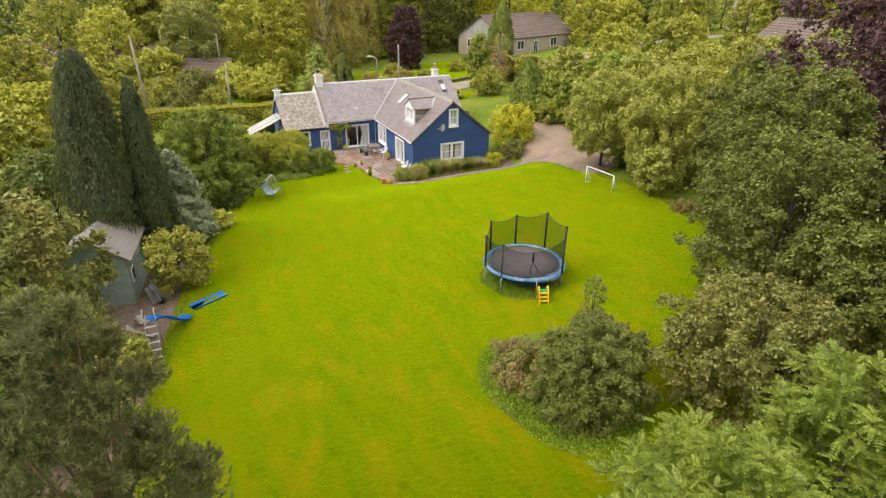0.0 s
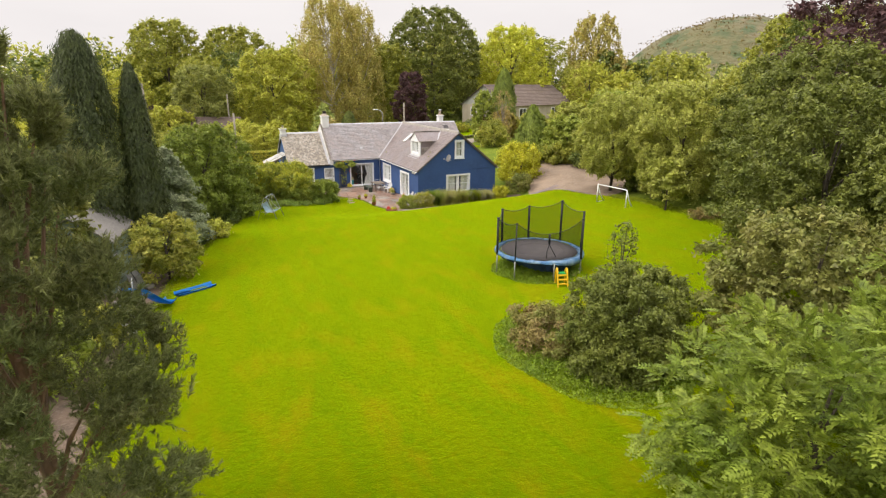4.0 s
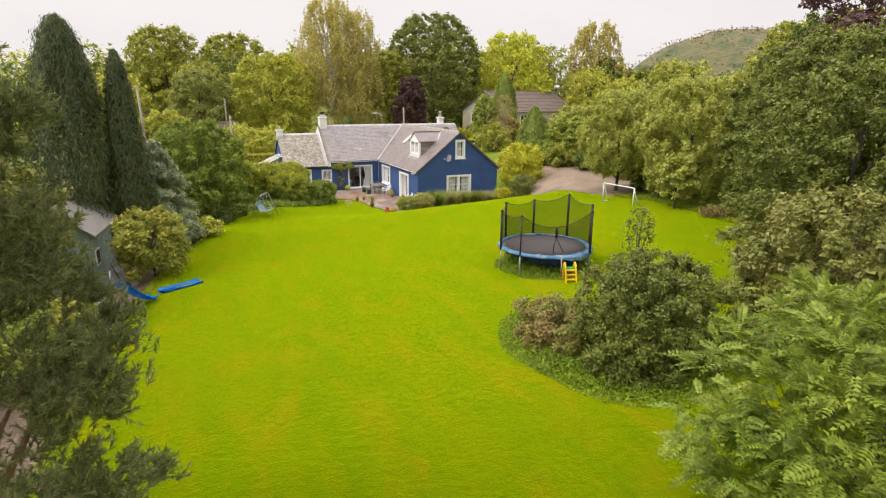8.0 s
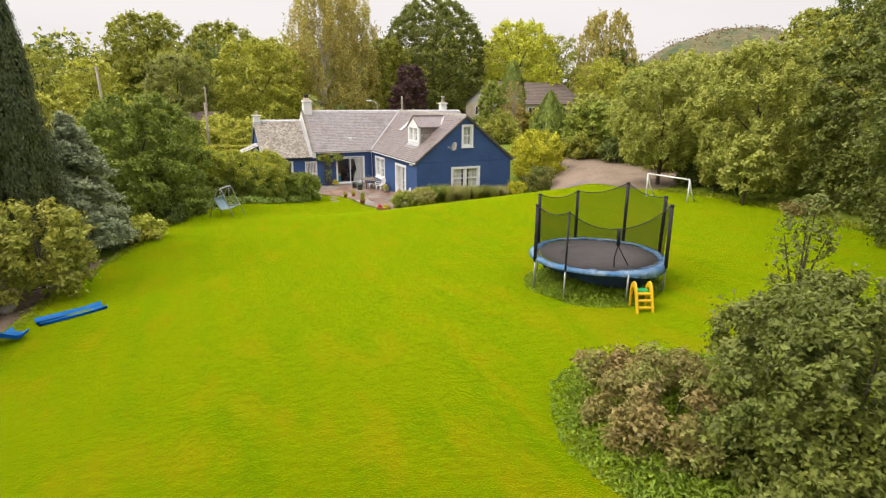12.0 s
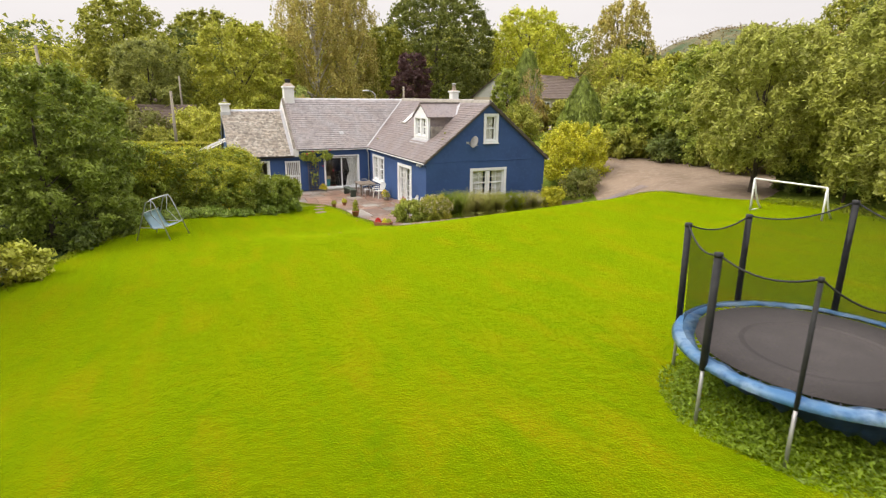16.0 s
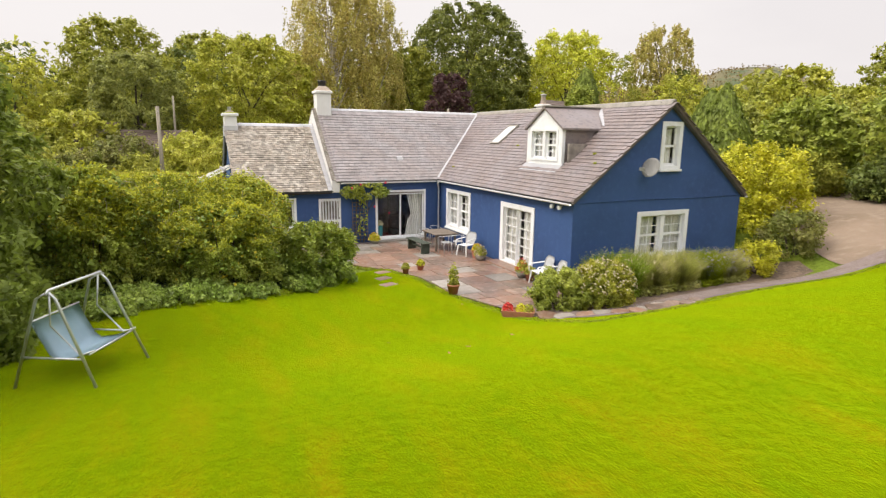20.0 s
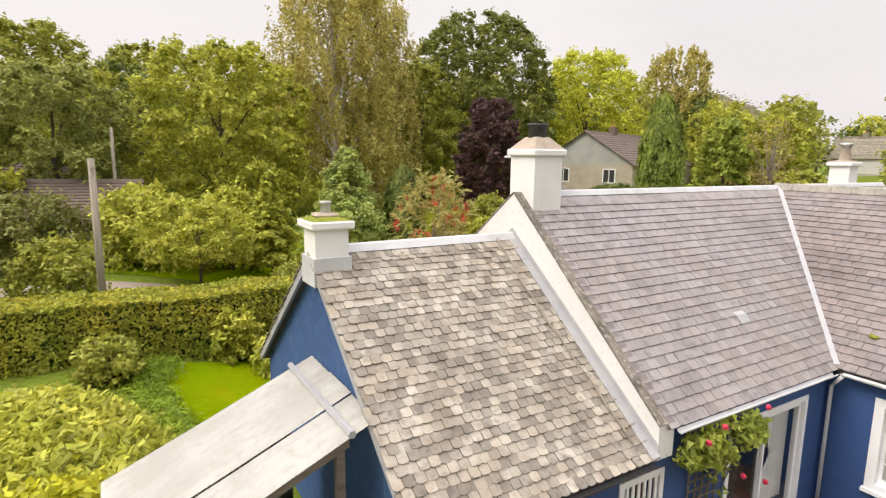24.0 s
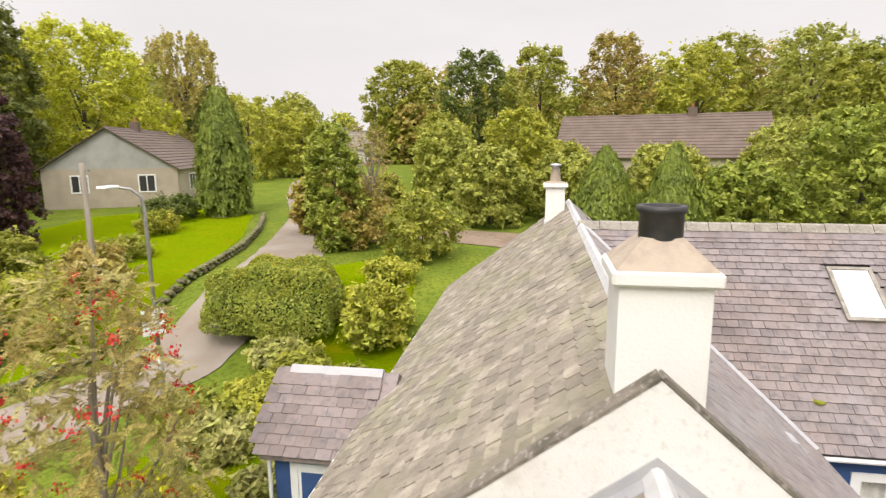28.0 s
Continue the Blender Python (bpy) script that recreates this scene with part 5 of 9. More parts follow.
chimney(-8.50, 12.80, 0.50, 0.52, 4.55, 5.45, "moss")
chimney(7.98, 13.35, 0.52, 0.55, 4.9, 6.38, "clay")

# dormer on the west slope
DX, DY0, DY1, DE, DA = 1.0, 2.06, 4.15, 4.90, 5.55
DM = (DY0 + DY1) / 2
bm = BM()
dh = (DY0 + 0.22, DY1 - 0.22, 3.80, 4.90)
for a, b in ((DY0, dh[0]), (dh[1], DY1)):
    prism(bm, [(a, 3.45), (b, 3.45), (b, DE + (DA - DE) * (1 - abs(b - DM) / (DM - DY0))), (a, DE + (DA - DE) * (1 - abs(a - DM) / (DM - DY0)))], 0, 0.12, lambda u, v, w: Vector((DX + w, u, v)))
zt = DE + (DA - DE) * (1 - abs(dh[0] - DM) / (DM - DY0))
prism(bm, [(dh[0], dh[3]), (dh[1], dh[3]), (dh[1], zt), (DM, DA), (dh[0], zt)], 0, 0.12, lambda u, v, w: Vector((DX + w, u, v)))
prism(bm, [(dh[0], 3.45), (dh[1], 3.45), (dh[1], dh[2]), (dh[0], dh[2])], 0, 0.12, lambda u, v, w: Vector((DX + w, u, v)))
dormer = part("dormer", bm, M["white"], cottage, "white timber dormer with slated cheeks")
for yy in (DY0 + 0.03, DY1 - 0.03):
    bm = BM()
    prism(bm, [(DX + 0.12, 3.5), (2.75, 4.93), (DX + 0.12, 4.93)], -0.03, 0.03, lambda u, v, w: Vector((u, yy + w, v)))
    part("cheek", bm, M["slate_p"], dormer, "dark slate-hung dormer cheek")
for sy in (-1, 1):
    bm = BM()
    e, rdg = Vector((DX - 0.08, DM + sy * (DM - DY0 + 0.10), DE - 0.06)), Vector((DX - 0.08, DM, DA + 0.03))
    e2, r2 = Vector((2.72, DM + sy * (DM - DY0 + 0.10), DE - 0.06)), Vector((3.42, DM, DA + 0.03))
    vs = [bm.verts.new(p + Vector((0, 0, h))) for h in (0, 0.07) for p in (e, e2, r2, rdg)]
    for f in ((3, 2, 1, 0), (4, 5, 6, 7), (0, 1, 5, 4), (1, 2, 6, 5), (2, 3, 7, 6), (3, 0, 4, 7)):
        bm.faces.new([vs[i] for i in f])
    part("dormer_roof", bm, M["slate_p"], dormer)
window(dh, lambda u, z, w: Vector((DX + w, u, z)), 2, 4, margin=0.09, sill=False, curtains=True)
strip("dormer_ridge", (DX - 0.08, DM, DA + 0.09), (3.35, DM, DA + 0.09), 0.2, M["stone"], 0.0, 0.04)
strip("dormer_flashing", (2.72, DY0 - 0.10, 4.96), (3.40, DM, DA + 0.03), 0.24, M["lead"], 0.05, 0.012)
bm = BM()
prism(bm, [(DX - 0.36, EAVE + (DX - 0.36) * SL + 0.055), (DX + 0.02, EAVE + (DX + 0.02) * SL + 0.055), (DX + 0.02, EAVE + (DX + 0.02) * SL + 0.072), (DX - 0.36, EAVE + (DX - 0.36) * SL + 0.072)], DY0 - 0.05, DY1 + 0.05, lambda u, v, w: Vector((u, w, v)))
part("apron_flashing", bm, M["lead"], dormer)


def skylight(put, u0, u1, v0, v1):
    """A roof window; put(u, v, h): along, up the slope, off the slope."""
    bm = BM()
    f = 0.07
    for a, b, c, d in ((u0, u0 + f, v0, v1), (u1 - f, u1, v0, v1), (u0 + f, u1 - f, v0, v0 + f), (u0 + f, u1 - f, v1 - f, v1)):
        prism(bm, [(a, c), (b, c), (b, d), (a, d)], -0.02, 0.11, put)
    w = part("skylight", bm, M["stone"], cottage, "roof window with a pale panel painted as sky reflection")
    # opaque pale panel instead of glass; the sky's reflection is in its colour
    bm = BM()
    prism(bm, [(u0 + f, v0 + f), (u1 - f, v0 + f), (u1 - f, v1 - f), (u0 + f, v1 - f)], 0.06, 0.092, put)
    part("blind", bm, M["pale_lead"], w)


cs, sn = 1 / math.hypot(1, SL), SL / math.hypot(1, SL)
skylight(lambda u, v, h: Vector((v * cs - h * sn, u, EAVE + v * sn + h * cs)), 7.50, 8.28, 1.80 / cs, 2.78 / cs)
csm, snm = 1 / math.hypot(1, SM), SM / math.hypot(1, SM)
skylight(lambda u, v, h: Vector((u, YF + v * csm - h * snm, EAVE + v * snm + h * csm)), 7.9, 8.5, 2.5, 3.3)

# satellite dish on the gable
bm = BM()
n = 16
rings = []
for j in range(6):
    r = 0.31 * j / 5
    rings.append([bm.verts.new((r * math.cos(k * 2 * math.pi / n), 0.35 * r * r, r * math.sin(k * 2 * math.pi / n))) for k in range(n)])
for a, b in zip(rings, rings[1:]):
    for k in range(n):
        bm.faces.new((a[k], a[(k + 1) % n], b[(k + 1) % n], b[k]))
bmesh.ops.remove_doubles(bm, verts=bm.verts, dist=0.001)
bmesh.ops.solidify(bm, geom=list(bm.faces), thickness=0.012)
bmesh.ops.transform(bm, matrix=pose(2.56, -0.40, 3.72, -18, 0, -80) @ Matrix.Rotation(math.pi, 4, "Z"), verts=bm.verts)
dish = part("satellite_dish", bm, M["dish"], cottage, "grey satellite dish on the gable", True)
bm = BM()
tube(bm, [(2.86, 0.0, 3.50), (2.80, -0.28, 3.52), (2.60, -0.38, 3.68)], 0.025, 8)
tube(bm, [(2.52, -0.40, 3.44), (2.16, -0.47, 3.66)], 0.012, 6)
box(bm, 2.06, 2.20, -0.51, -0.43, 3.64, 3.74)
part("arm", bm, M["metal"], dish)
# cable along the gable and lamps under the eave
bm = BM()
tube(bm, [(0.1, -0.015, 2.66), (2.4, -0.015, 2.70), (4.8, -0.015, 2.68), (7.1, -0.015, 2.70)], 0.012, 5)
part("cable", bm, M["blue"], cottage)
for y in (0.55, 0.95):
    bm = BM()
    lathe(bm, [(0.05, 0.0), (0.075, 0.05), (0.06, 0.12), (0, 0.13)], 12, (-0.10, y, 2.42))
    box(bm, -0.10, 0.0, y - 0.02, y + 0.02, 2.50, 2.55)
    part("eave_light", bm, M["plastic"], cottage, "small white security light", True)

# aerial brackets on the chimney, vent and rope on the roofs
for zz, yy in ((6.2, 12.6), (5.85, 12.62)):
    bm = BM()
    tube(bm, [(-4.18, yy, zz), (-4.02, yy, zz), (-4.0, yy, zz + 0.03)], 0.02, 6)
    part("aerial_bracket", bm, M["metal"], cottage, smooth=True)
vent_y, vent_x = 10.45, -1.62
vent_z = EAVE + (vent_y - YF) * SM
bm = BM()
prism(bm, [(-0.16, 0.03), (0.14, 0.03), (0.14, 0.06), (-0.02, 0.13), (-0.16, 0.10)], -0.14, 0.14, lambda u, v, w: Vector((vent_x + w, vent_y + u * 0.75, vent_z + u * 0.67 + v)))
part("roof_vent", bevel(bm, 0.008), M["lead"], cottage, "small lead roof vent")
bm = BM()
rope = []
for i in range(25):
    f = i / 24
    yy = YM - 0.1 - f * (YM - YF - 0.1)
    rope.append((XW - 0.42 - 0.06 * math.sin(f * 5) - 0.015 * math.sin(f * 31), yy, LR - (YM - yy) * SLOW + 0.115))
tube(bm, rope, 0.014, 5)
part("rope", bm, M["pole"], cottage, "old rope lying on the slates", True)
for (x, y) in ((1.55, 1.0), (1.2, 0.55), (1.75, 5.9), (0.5, 9.2)):
    bm = BM()
    bmesh.ops.create_icosphere(bm, subdivisions=2, radius=0.09)
    for v in bm.verts:
        v.co = v.co * (1 + 0.5 * noise.noise(v.co * 18 + Vector((x, y, 0))))
        v.co.z = v.co.z * 0.5
    bmesh.ops.translate(bm, vec=(x, y, EAVE + x * SL + 0.05), verts=bm.verts)
    part("moss_tuft", bm, M["moss"], cottage, "cushion of green moss", True)

# rear porch with its own slate roof
bm = BM()
box(bm, -0.75, 1.75, YB, 18.25, -0.3, 2.35)
porch = part("porch", bm, M["blue"], cottage, "blue rear porch with purple slate roof")
bm = BM()
prism(bm, [(-0.95, 2.33), (0.55, 3.30), (2.0, 2.33), (2.0, 2.25), (-0.95, 2.25)], YB - 0.3, 18.42, lambda u, v, w: Vector((u, w, v)))
part("porch_roof", bm, M["slate_p"], porch)
bm = BM()
prism(bm, [(0.40, 3.24), (0.55, 3.37), (0.70, 3.24), (0.55, 3.28)], YB, 18.44, lambda u, v, w: Vector((u, w, v)))
part("ridge_lead", bm, M["lead"], porch)
window((16.75, 17.95, 0.85, 2.12), lambda u, z, w: Vector((-0.75 - 0.02 + w * 0.2, u, z)), 1, 1, 1, margin=0.12, sash=False)
bm = BM()
tube(bm, [(-0.85, 18.3, 2.25), (-0.85, 18.3, -0.1)], 0.035, 8)
part("downpipe", bm, M["white"], porch)

# lean-to store at the low gable
lean = thing("lean_to", (-10.2, 11.9, 0.0), "open timber lean-to with pale corrugated sheet roof", "shed")


def on_lean(u, v, w):
    return Vector((u, v, w))


def sheet_bm(nu, y0, y1, x0, z0, x1, z1, amp, pitch):
    bm = BM()
    rows = []
    for i in range(nu + 1):
        y = y0 + (y1 - y0) * i / nu
        dz = amp * math.cos(2 * math.pi * (y - y0) / pitch)
        rows.append([bm.verts.new((x, y, z + dz)) for x, z in ((x0, z0), ((x0 + x1) / 2, (z0 + z1) / 2 - 0.01), (x1, z1))])
    for a, b in zip(rows, rows[1:]):
        for k in range(2):
            bm.faces.new((a[k], a[k + 1], b[k + 1], b[k]))
    bmesh.ops.solidify(bm, geom=list(bm.faces), thickness=0.012)
    return bm


for k in range(3):
    y0 = -1.25 + k * 0.84
    part("roof_sheet", sheet_bm(24, y0, y0 + 0.825, -1.40, 1.98 + 0.02 * (k % 2), 1.55, 3.26 + 0.02 * (k % 2), 0.004, 0.2), M["polycarb"], lean)
for x, y, h in ((-1.22, -1.15, 1.95), (-1.22, 0.1, 1.95), (-1.22, 1.15, 1.95), (-0.1, -1.15, 2.42), (1.1, -1.15, 2.95)):
    bm = BM()
    box(bm, x - 0.05, x + 0.05, y - 0.05, y + 0.05, -0.1, h)
    part("post", bm, M["wood"], lean)
bm = BM()
prism(bm, [(-1.34, 1.86), (1.2, 2.98), (1.2, 3.08), (-1.34, 1.96)], -1.22, -1.16, lambda u, v, w: Vector((u, w, v)))
part("fascia", bm, M["wood"], lean)
bm = BM()
box(bm, -1.30, -1.26, -1.15, 1.2, 0.0, 1.90)
box(bm, -1.26, -0.45, -1.19, -1.16, 0.0, 1.95)
part("side_panel", bm, M["white"], lean, "white painted side panel")
bm = BM()
box(bm, -1.2, 1.2, 0.9, 1.3, 0.55, 0.60)
part("shelf", bm, M["wood"], lean)
# dark boards added across the back to give the store its shaded inside
for k in range(12):
    bm = BM()
    box(bm, -1.22 + k * 0.2, -1.03 + k * 0.2, 1.20, 1.23, 0.0, 1.95 + k * 0.085)
    part("back_board", bm, M["wood_dk"], lean)
# dark floor, added for the shade under the roof
bm = BM()
box(bm, -1.3, 1.24, -1.2, 1.2, -0.12, 0.02)
part("earth_floor", bm, M["soil"], lean)
bm = BM()
tube(bm, [(1.22, 1.30, 3.15), (1.22, -1.27, 3.15)], 0.05, 6)
part("flashing", bm, M["lead"], lean)

# ---- trees of the garden ----
tree("cypress_tree", -21.3, -10.6, 11.0, 2.1, L["cypress"], "tall dark green columnar cypress beside the shed", "spire", 0.05, 60000, 11, low=0.02, sharp=2.2, group="cypresses")
tree("cypress_tree", -19.2, -10.7, 9.6, 1.1, L["cypress"], "slim dark green columnar cypress", "spire", 0.05, 34000, 12, low=0.02, sharp=2.0, group="cypresses")
tree("blue_spruce_tree", -18.1, -8.6, 5.7, 2.3, L["bluesp"], "small grey-green spruce at the lawn's edge", "tiers", 0.07, 38000, 13, tiers=13, droop=0.2)
tree("conifer_tree", -16.1, -1.4, 6.4, 3.5, L["thuja"], "broad dense green conifer at the lawn's edge", "broad", 0.075, 64000, 14, blobs=200, low=0.0, skirt=0.8, long=2.2, tips=L["priv"])
tree("conifer_tree", -15.6, 2.6, 5.0, 2.4, L["thuja"], "broad dense green conifer at the lawn's edge", "broad", 0.12, 16000, 15, blobs=60, low=0.0, skirt=0.8)
tree("apple_tree", -18.5, -14.4, 3.1, 1.7, L["apple"], "small apple tree beside the shed", "broad", 0.095, 10000, 16, blobs=44, low=0.10)
tree("pine_tree", -19.75, -33.0, 9.1, 1.95, L["pine"], "grey-green pine with tufted boughs close by", "pine", 0.013, 200000, 17, blobs=50, bark="bark_pine", low=0.02, skirt=0.9)
tree("hedgerow_tree", -24.0, -17.8, 6.8, 3.2, L["rust"], "dark bushy tree behind the shed", "broad", 0.14, 16000, 18, blobs=60, low=0.0, skirt=0.8)
tree("hedgerow_tree", -25.5, -24.0, 6.0, 3.4, L["dark"], "dark bushy tree behind the shed", "broad", 0.14, 16000, 19, blobs=60, low=0.0, skirt=0.8)
tree("hedgerow_tree", -24.5, -6.0, 6.0, 3.2, L["dark"], "dark bushy tree behind the cypresses", "broad", 0.16, 10000, 22, blobs=50, low=0.0, skirt=0.8)
tree("hedgerow_tree", -22.0, 2.0, 5.5, 3.4, L["mid"], "dense green tree behind the conifers", "broad", 0.16, 10000, 23, blobs=50, low=0.0, skirt=0.8)
shrub("shrub", -20.8, -20.9, 1.1, 1.3, 1.5, L["mid"], "low green shrub beside the slide", 0.09, 6000, 20)
shrub("shrub", -21.8, -23.4, 1.6, 1.6, 2.2, L["alder"], "green shrub at the lawn's edge", 0.09, 8000, 21)
shrub("shrub", -16.0, -7.2, 0.9, 0.9, 1.2, L["ash"], "low light green shrub under the spruce", 0.09, 2500, 24)
shrub("shrub", -14.9, -3.2, 0.9, 1.3, 1.0, L["dark"], "low dark green shrub under the conifer", 0.09, 2500, 25)

shrub("island_bush", -6.8, -31.4, 1.1, 1.0, 1.6, L["haw"], "low dark green bush in the lawn", 0.06, 12000, 49, blobs=50)
shrub("island_bush", -5.9, -30.9, 2.2, 2.0, 3.0, L["haw"], "dense dark green bush in the lawn", 0.05, 60000, 31, blobs=150)
shrub("island_bush", -4.3, -28.9, 1.2, 1.2, 2.0, L["rust"], "russet twiggy bush in the lawn", 0.055, 14000, 30, blobs=40)
tree("sapling", -4.85, -29.2, 3.9, 0.55, L["haw"], "thin sapling rising out of the bush", "broad", 0.06, 1500, 29, blobs=50, low=0.3)
shrub("bramble", -7.1, -28.8, 1.5, 1.9, 1.25, L["dry"], "brown and green bramble thicket", 0.05, 19000, 32, blobs=44)
tree("elder_tree", -8.0, -37.6, 4.3, 2.7, L["elder"], "pale green compound-leaved elder close by", "frond", 0.058, 62000, 33, blobs=110, low=0.0, skirt=0.6, long=2.2)
tree("elder_tree", -3.6, -37.5, 4.9, 2.1, L["elder"], "pale green compound-leaved elder close by", "frond", 0.062, 40000, 43, blobs=90, low=0.0, skirt=0.6, long=2.4)
tree("hawthorn_tree", -1.4, -33.2, 4.4, 3.1, L["rust"], "dense green and russet tree by the lawn", "broad", 0.085, 36000, 34, blobs=110, low=0.0, skirt=0.8)
tree("hawthorn_tree", 3.2, -33.6, 5.4, 2.9, L["haw"], "dense green tree by the lawn", "broad", 0.095, 25000, 48, blobs=100, low=0.0, skirt=0.8)
tree("hawthorn_tree", 4.6, -29.4, 7.6, 3.6, L["haw"], "dense green tree by the lawn", "broad", 0.085, 60000, 35, blobs=190, low=0.0, skirt=0.6)
tree("hawthorn_tree", 8.9, -26.0, 9.2, 3.8, L["haw"], "dense green tree by the lawn", "broad", 0.095, 60000, 36, blobs=210, low=0.02, skirt=0.6)
tree("hawthorn_tree", 13.6, -20.5, 9.0, 3.3, L["haw"], "dense green tree by the lawn", "broad", 0.105, 45000, 37, blobs=190, low=0.02, skirt=0.6)
tree("willow_tree", 13.6, -14.2, 7.6, 3.6, L["willow"], "bushy willow behind the goal", "broad", 0.072, 54000, 38, blobs=190, low=0.03, skirt=0.6, long=3.0, upright=0.9)
tree("willow_tree", 11.6, -9.7, 7.0, 2.9, L["willow"], "bushy many-stemmed willow behind the goal", "broad", 0.068, 46000, 39, blobs=170, low=0.16, skirt=0.4, long=3.0, upright=0.9)
tree("young_tree", 9.9, -16.8, 3.4, 1.25, L["willow"], "slender young pale-leaved tree", "broad", 0.12, 4200, 40, blobs=30, low=0.25)
tree("young_tree", 12.0, -13.4, 3.4, 1.1, L["willow"], "slender young pale-leaved tree", "broad", 0.12, 3000, 42, blobs=26, low=0.2)
tree("copper_beech_tree", 18.4, -26.4, 14.2, 8.2, L["purple"], "tall dark purple copper beech", "broad", 0.17, 42000, 41, blobs=240, low=0.1)
for i, (x, y, h, r) in enumerate([(21, -14, 9, 4), (18.6, -5.5, 7.5, 3.2), (19.2, -0.5, 7.0, 3.0), (26, 6, 4.6, 2.8), (16, -34, 14, 6), (8, -36, 12, 5), (2, -40, 10, 4.5), (28, -2, 6.5, 3.6), (31, -14, 9, 4.5), (29, -26, 16, 7), (30, 12, 4.4, 2.8), (18.3, 4.8, 4.6, 2.4), (24, -7, 7.5, 3.6), (27.5, 17, 5, 2.8)]):
    tree("woodland_tree", x, y, h, r, (L["mid"], L["willow"], L["alder"])[i % 3], "leafy green tree along the drive", "broad", 0.165, 13500, 60 + i, blobs=100, low=0.02, skirt=0.6, group="trees along the drive")
for i, (x, y, r, h) in enumerate([(16.6, -5.6, 1.8, 2.4), (17.4, -2.6, 1.7, 2.2), (17.6, 0.6, 1.6, 2.0), (16.8, 3.8, 1.7, 2.2), (15.6, 6.4, 1.6, 2.0), (13.4, -10.8, 1.4, 1.8)]):
    shrub("drive_shrub", x, y, r, r, h, (L["mid"], L["alder"], L["dark"])[i % 3], "leafy green undergrowth beside the drive", 0.11, 6000, 110 + i, group="undergrowth along the drive")

# ---- trees beyond the house ----
tree("sycamore_tree", 29.4, 64.5, 20.6, 9.8, L["sycamore"], "large dark round-headed sycamore", "broad", 0.25, 60000, 81, blobs=330, low=0.0, skirt=0.6, even=0.3)
tree("birch_tree", 6.6, 54.0, 22.0, 6.3, L["birch"], "tall weeping birch turning brown", "weep", 0.16, 46000, 82, blobs=150, low=0.06, bark="bark_birch", skirt=0.6)
tree("birch_tree", 11.8, 57.0, 20.5, 5.2, L["birch"], "weeping birch turning brown", "weep", 0.16, 30000, 83, blobs=120, low=0.06, bark="bark_birch", skirt=0.6)
tree("lime_tree", 46.7, 63.2, 17.4, 8.8, L["lime"], "bright yellow-green lime tree", "broad", 0.24, 36000, 84, blobs=200, low=0.0, skirt=0.6)
tree("ash_tree", -3.4, 50.8, 13.3, 7.4, L["ash"], "light green spreading ash tree", "broad", 0.19, 48000, 85, blobs=230, low=0.0, skirt=0.6)
tree("ash_tree", 18.5, 59.0, 14.0, 4.2, L["mid"], "green ash tree behind the plum", "broad", 0.24, 16000, 86, blobs=100, low=0.0, skirt=0.6)
tree("turning_tree", 71.7, 67.5, 20.5, 7.0, L["birch"], "tall birch with browning leaves", "weep", 0.26, 22000, 87, blobs=120, low=0.05, skirt=0.6)
tree("oak_tree", -18.0, 86.6, 20.5, 8.5, L["mid"], "broad dark green oak", "broad", 0.32, 30000, 88, blobs=170, low=0.0, skirt=0.6)
tree("oak_tree", -5.0, 92.0, 19.5, 9.0, L["mid"], "broad dark green oak", "broad", 0.32, 30000, 89, blobs=170, low=0.0, skirt=0.6)
tree("scots_pine_tree", -13.8, 48.5, 11.2, 4.6, L["pineN"], "green pine with layered boughs", "broad", 0.13, 34000, 90, blobs=60, low=0.12, skirt=0.4, long=2.4)
tree("copper_plum_tree", 16.7, 44.0, 9.2, 2.9, L["purple"], "dark purple ornamental plum", "broad", 0.17, 20000, 91, blobs=140, low=0.0, skirt=0.6)
tree("spruce_tree", 0.9, 36.2, 6.8, 3.6, L["spruce"], "pale green spruce across the lane", "tiers", 0.09, 40000, 92, tiers=18, droop=0.22)
tree("fir_tree", -4.0, 34.4, 5.4, 1.7, L["ash"], "light green young conifer across the lane", "tiers", 0.13, 12000, 102, tiers=13, droop=-0.15)
tree("acacia_tree", -7.6, 33.9, 4.2, 3.0, L["ash"], "low spreading light green tree across the lane", "broad", 0.11, 14000, 103, blobs=60, low=0.25, skirt=0.2)
tree("dying_tree", 21.4, 23.1, 6.6, 1.7, L["bare"], "half bare dying tree with grey limbs", "broad", 0.10, 1200, 104, blobs=40, low=0.2, bark="pole", limbs=30)
tree("yew_tree", 4.0, 35.0, 5.6, 1.35, L["dark"], "dark green upright yew on the lawn", "spire", 0.11, 14000, 93, low=0.0, sharp=2.6)
tree("rowan_tree", -2.4, 20.2, 5.9, 1.45, L["rowan"], "slender rowan with red berries", "frond", 0.045, 24000, 94, blobs=70, low=0.16, long=2.8, bark="pole", skirt=0.1)
tree("conifer_tree", 29.7, 37.0, 9.0, 2.1, L["thuja"], "tall rounded conifer beside the bungalow", "spire", 0.13, 24000, 95, low=0.0, sharp=2.0)
tree("maple_tree", 19.4, 24.6, 6.6, 1.6, L["alder"], "light green tree beside the lane", "broad", 0.13, 14000, 96, blobs=70, low=0.0, skirt=0.5)
tree("conifer_tree", 18.1, 10.8, 5.2, 1.9, L["thuja"], "rounded green cypress behind the cottage", "spire", 0.09, 24000, 97, low=0.0, sharp=1.5)
tree("ash_tree", 33.3, 15.5, 7.4, 3.0, L["ash"], "yellow-green ash behind the cottage", "broad", 0.18, 14000, 98, blobs=90, low=0.0, skirt=0.6)
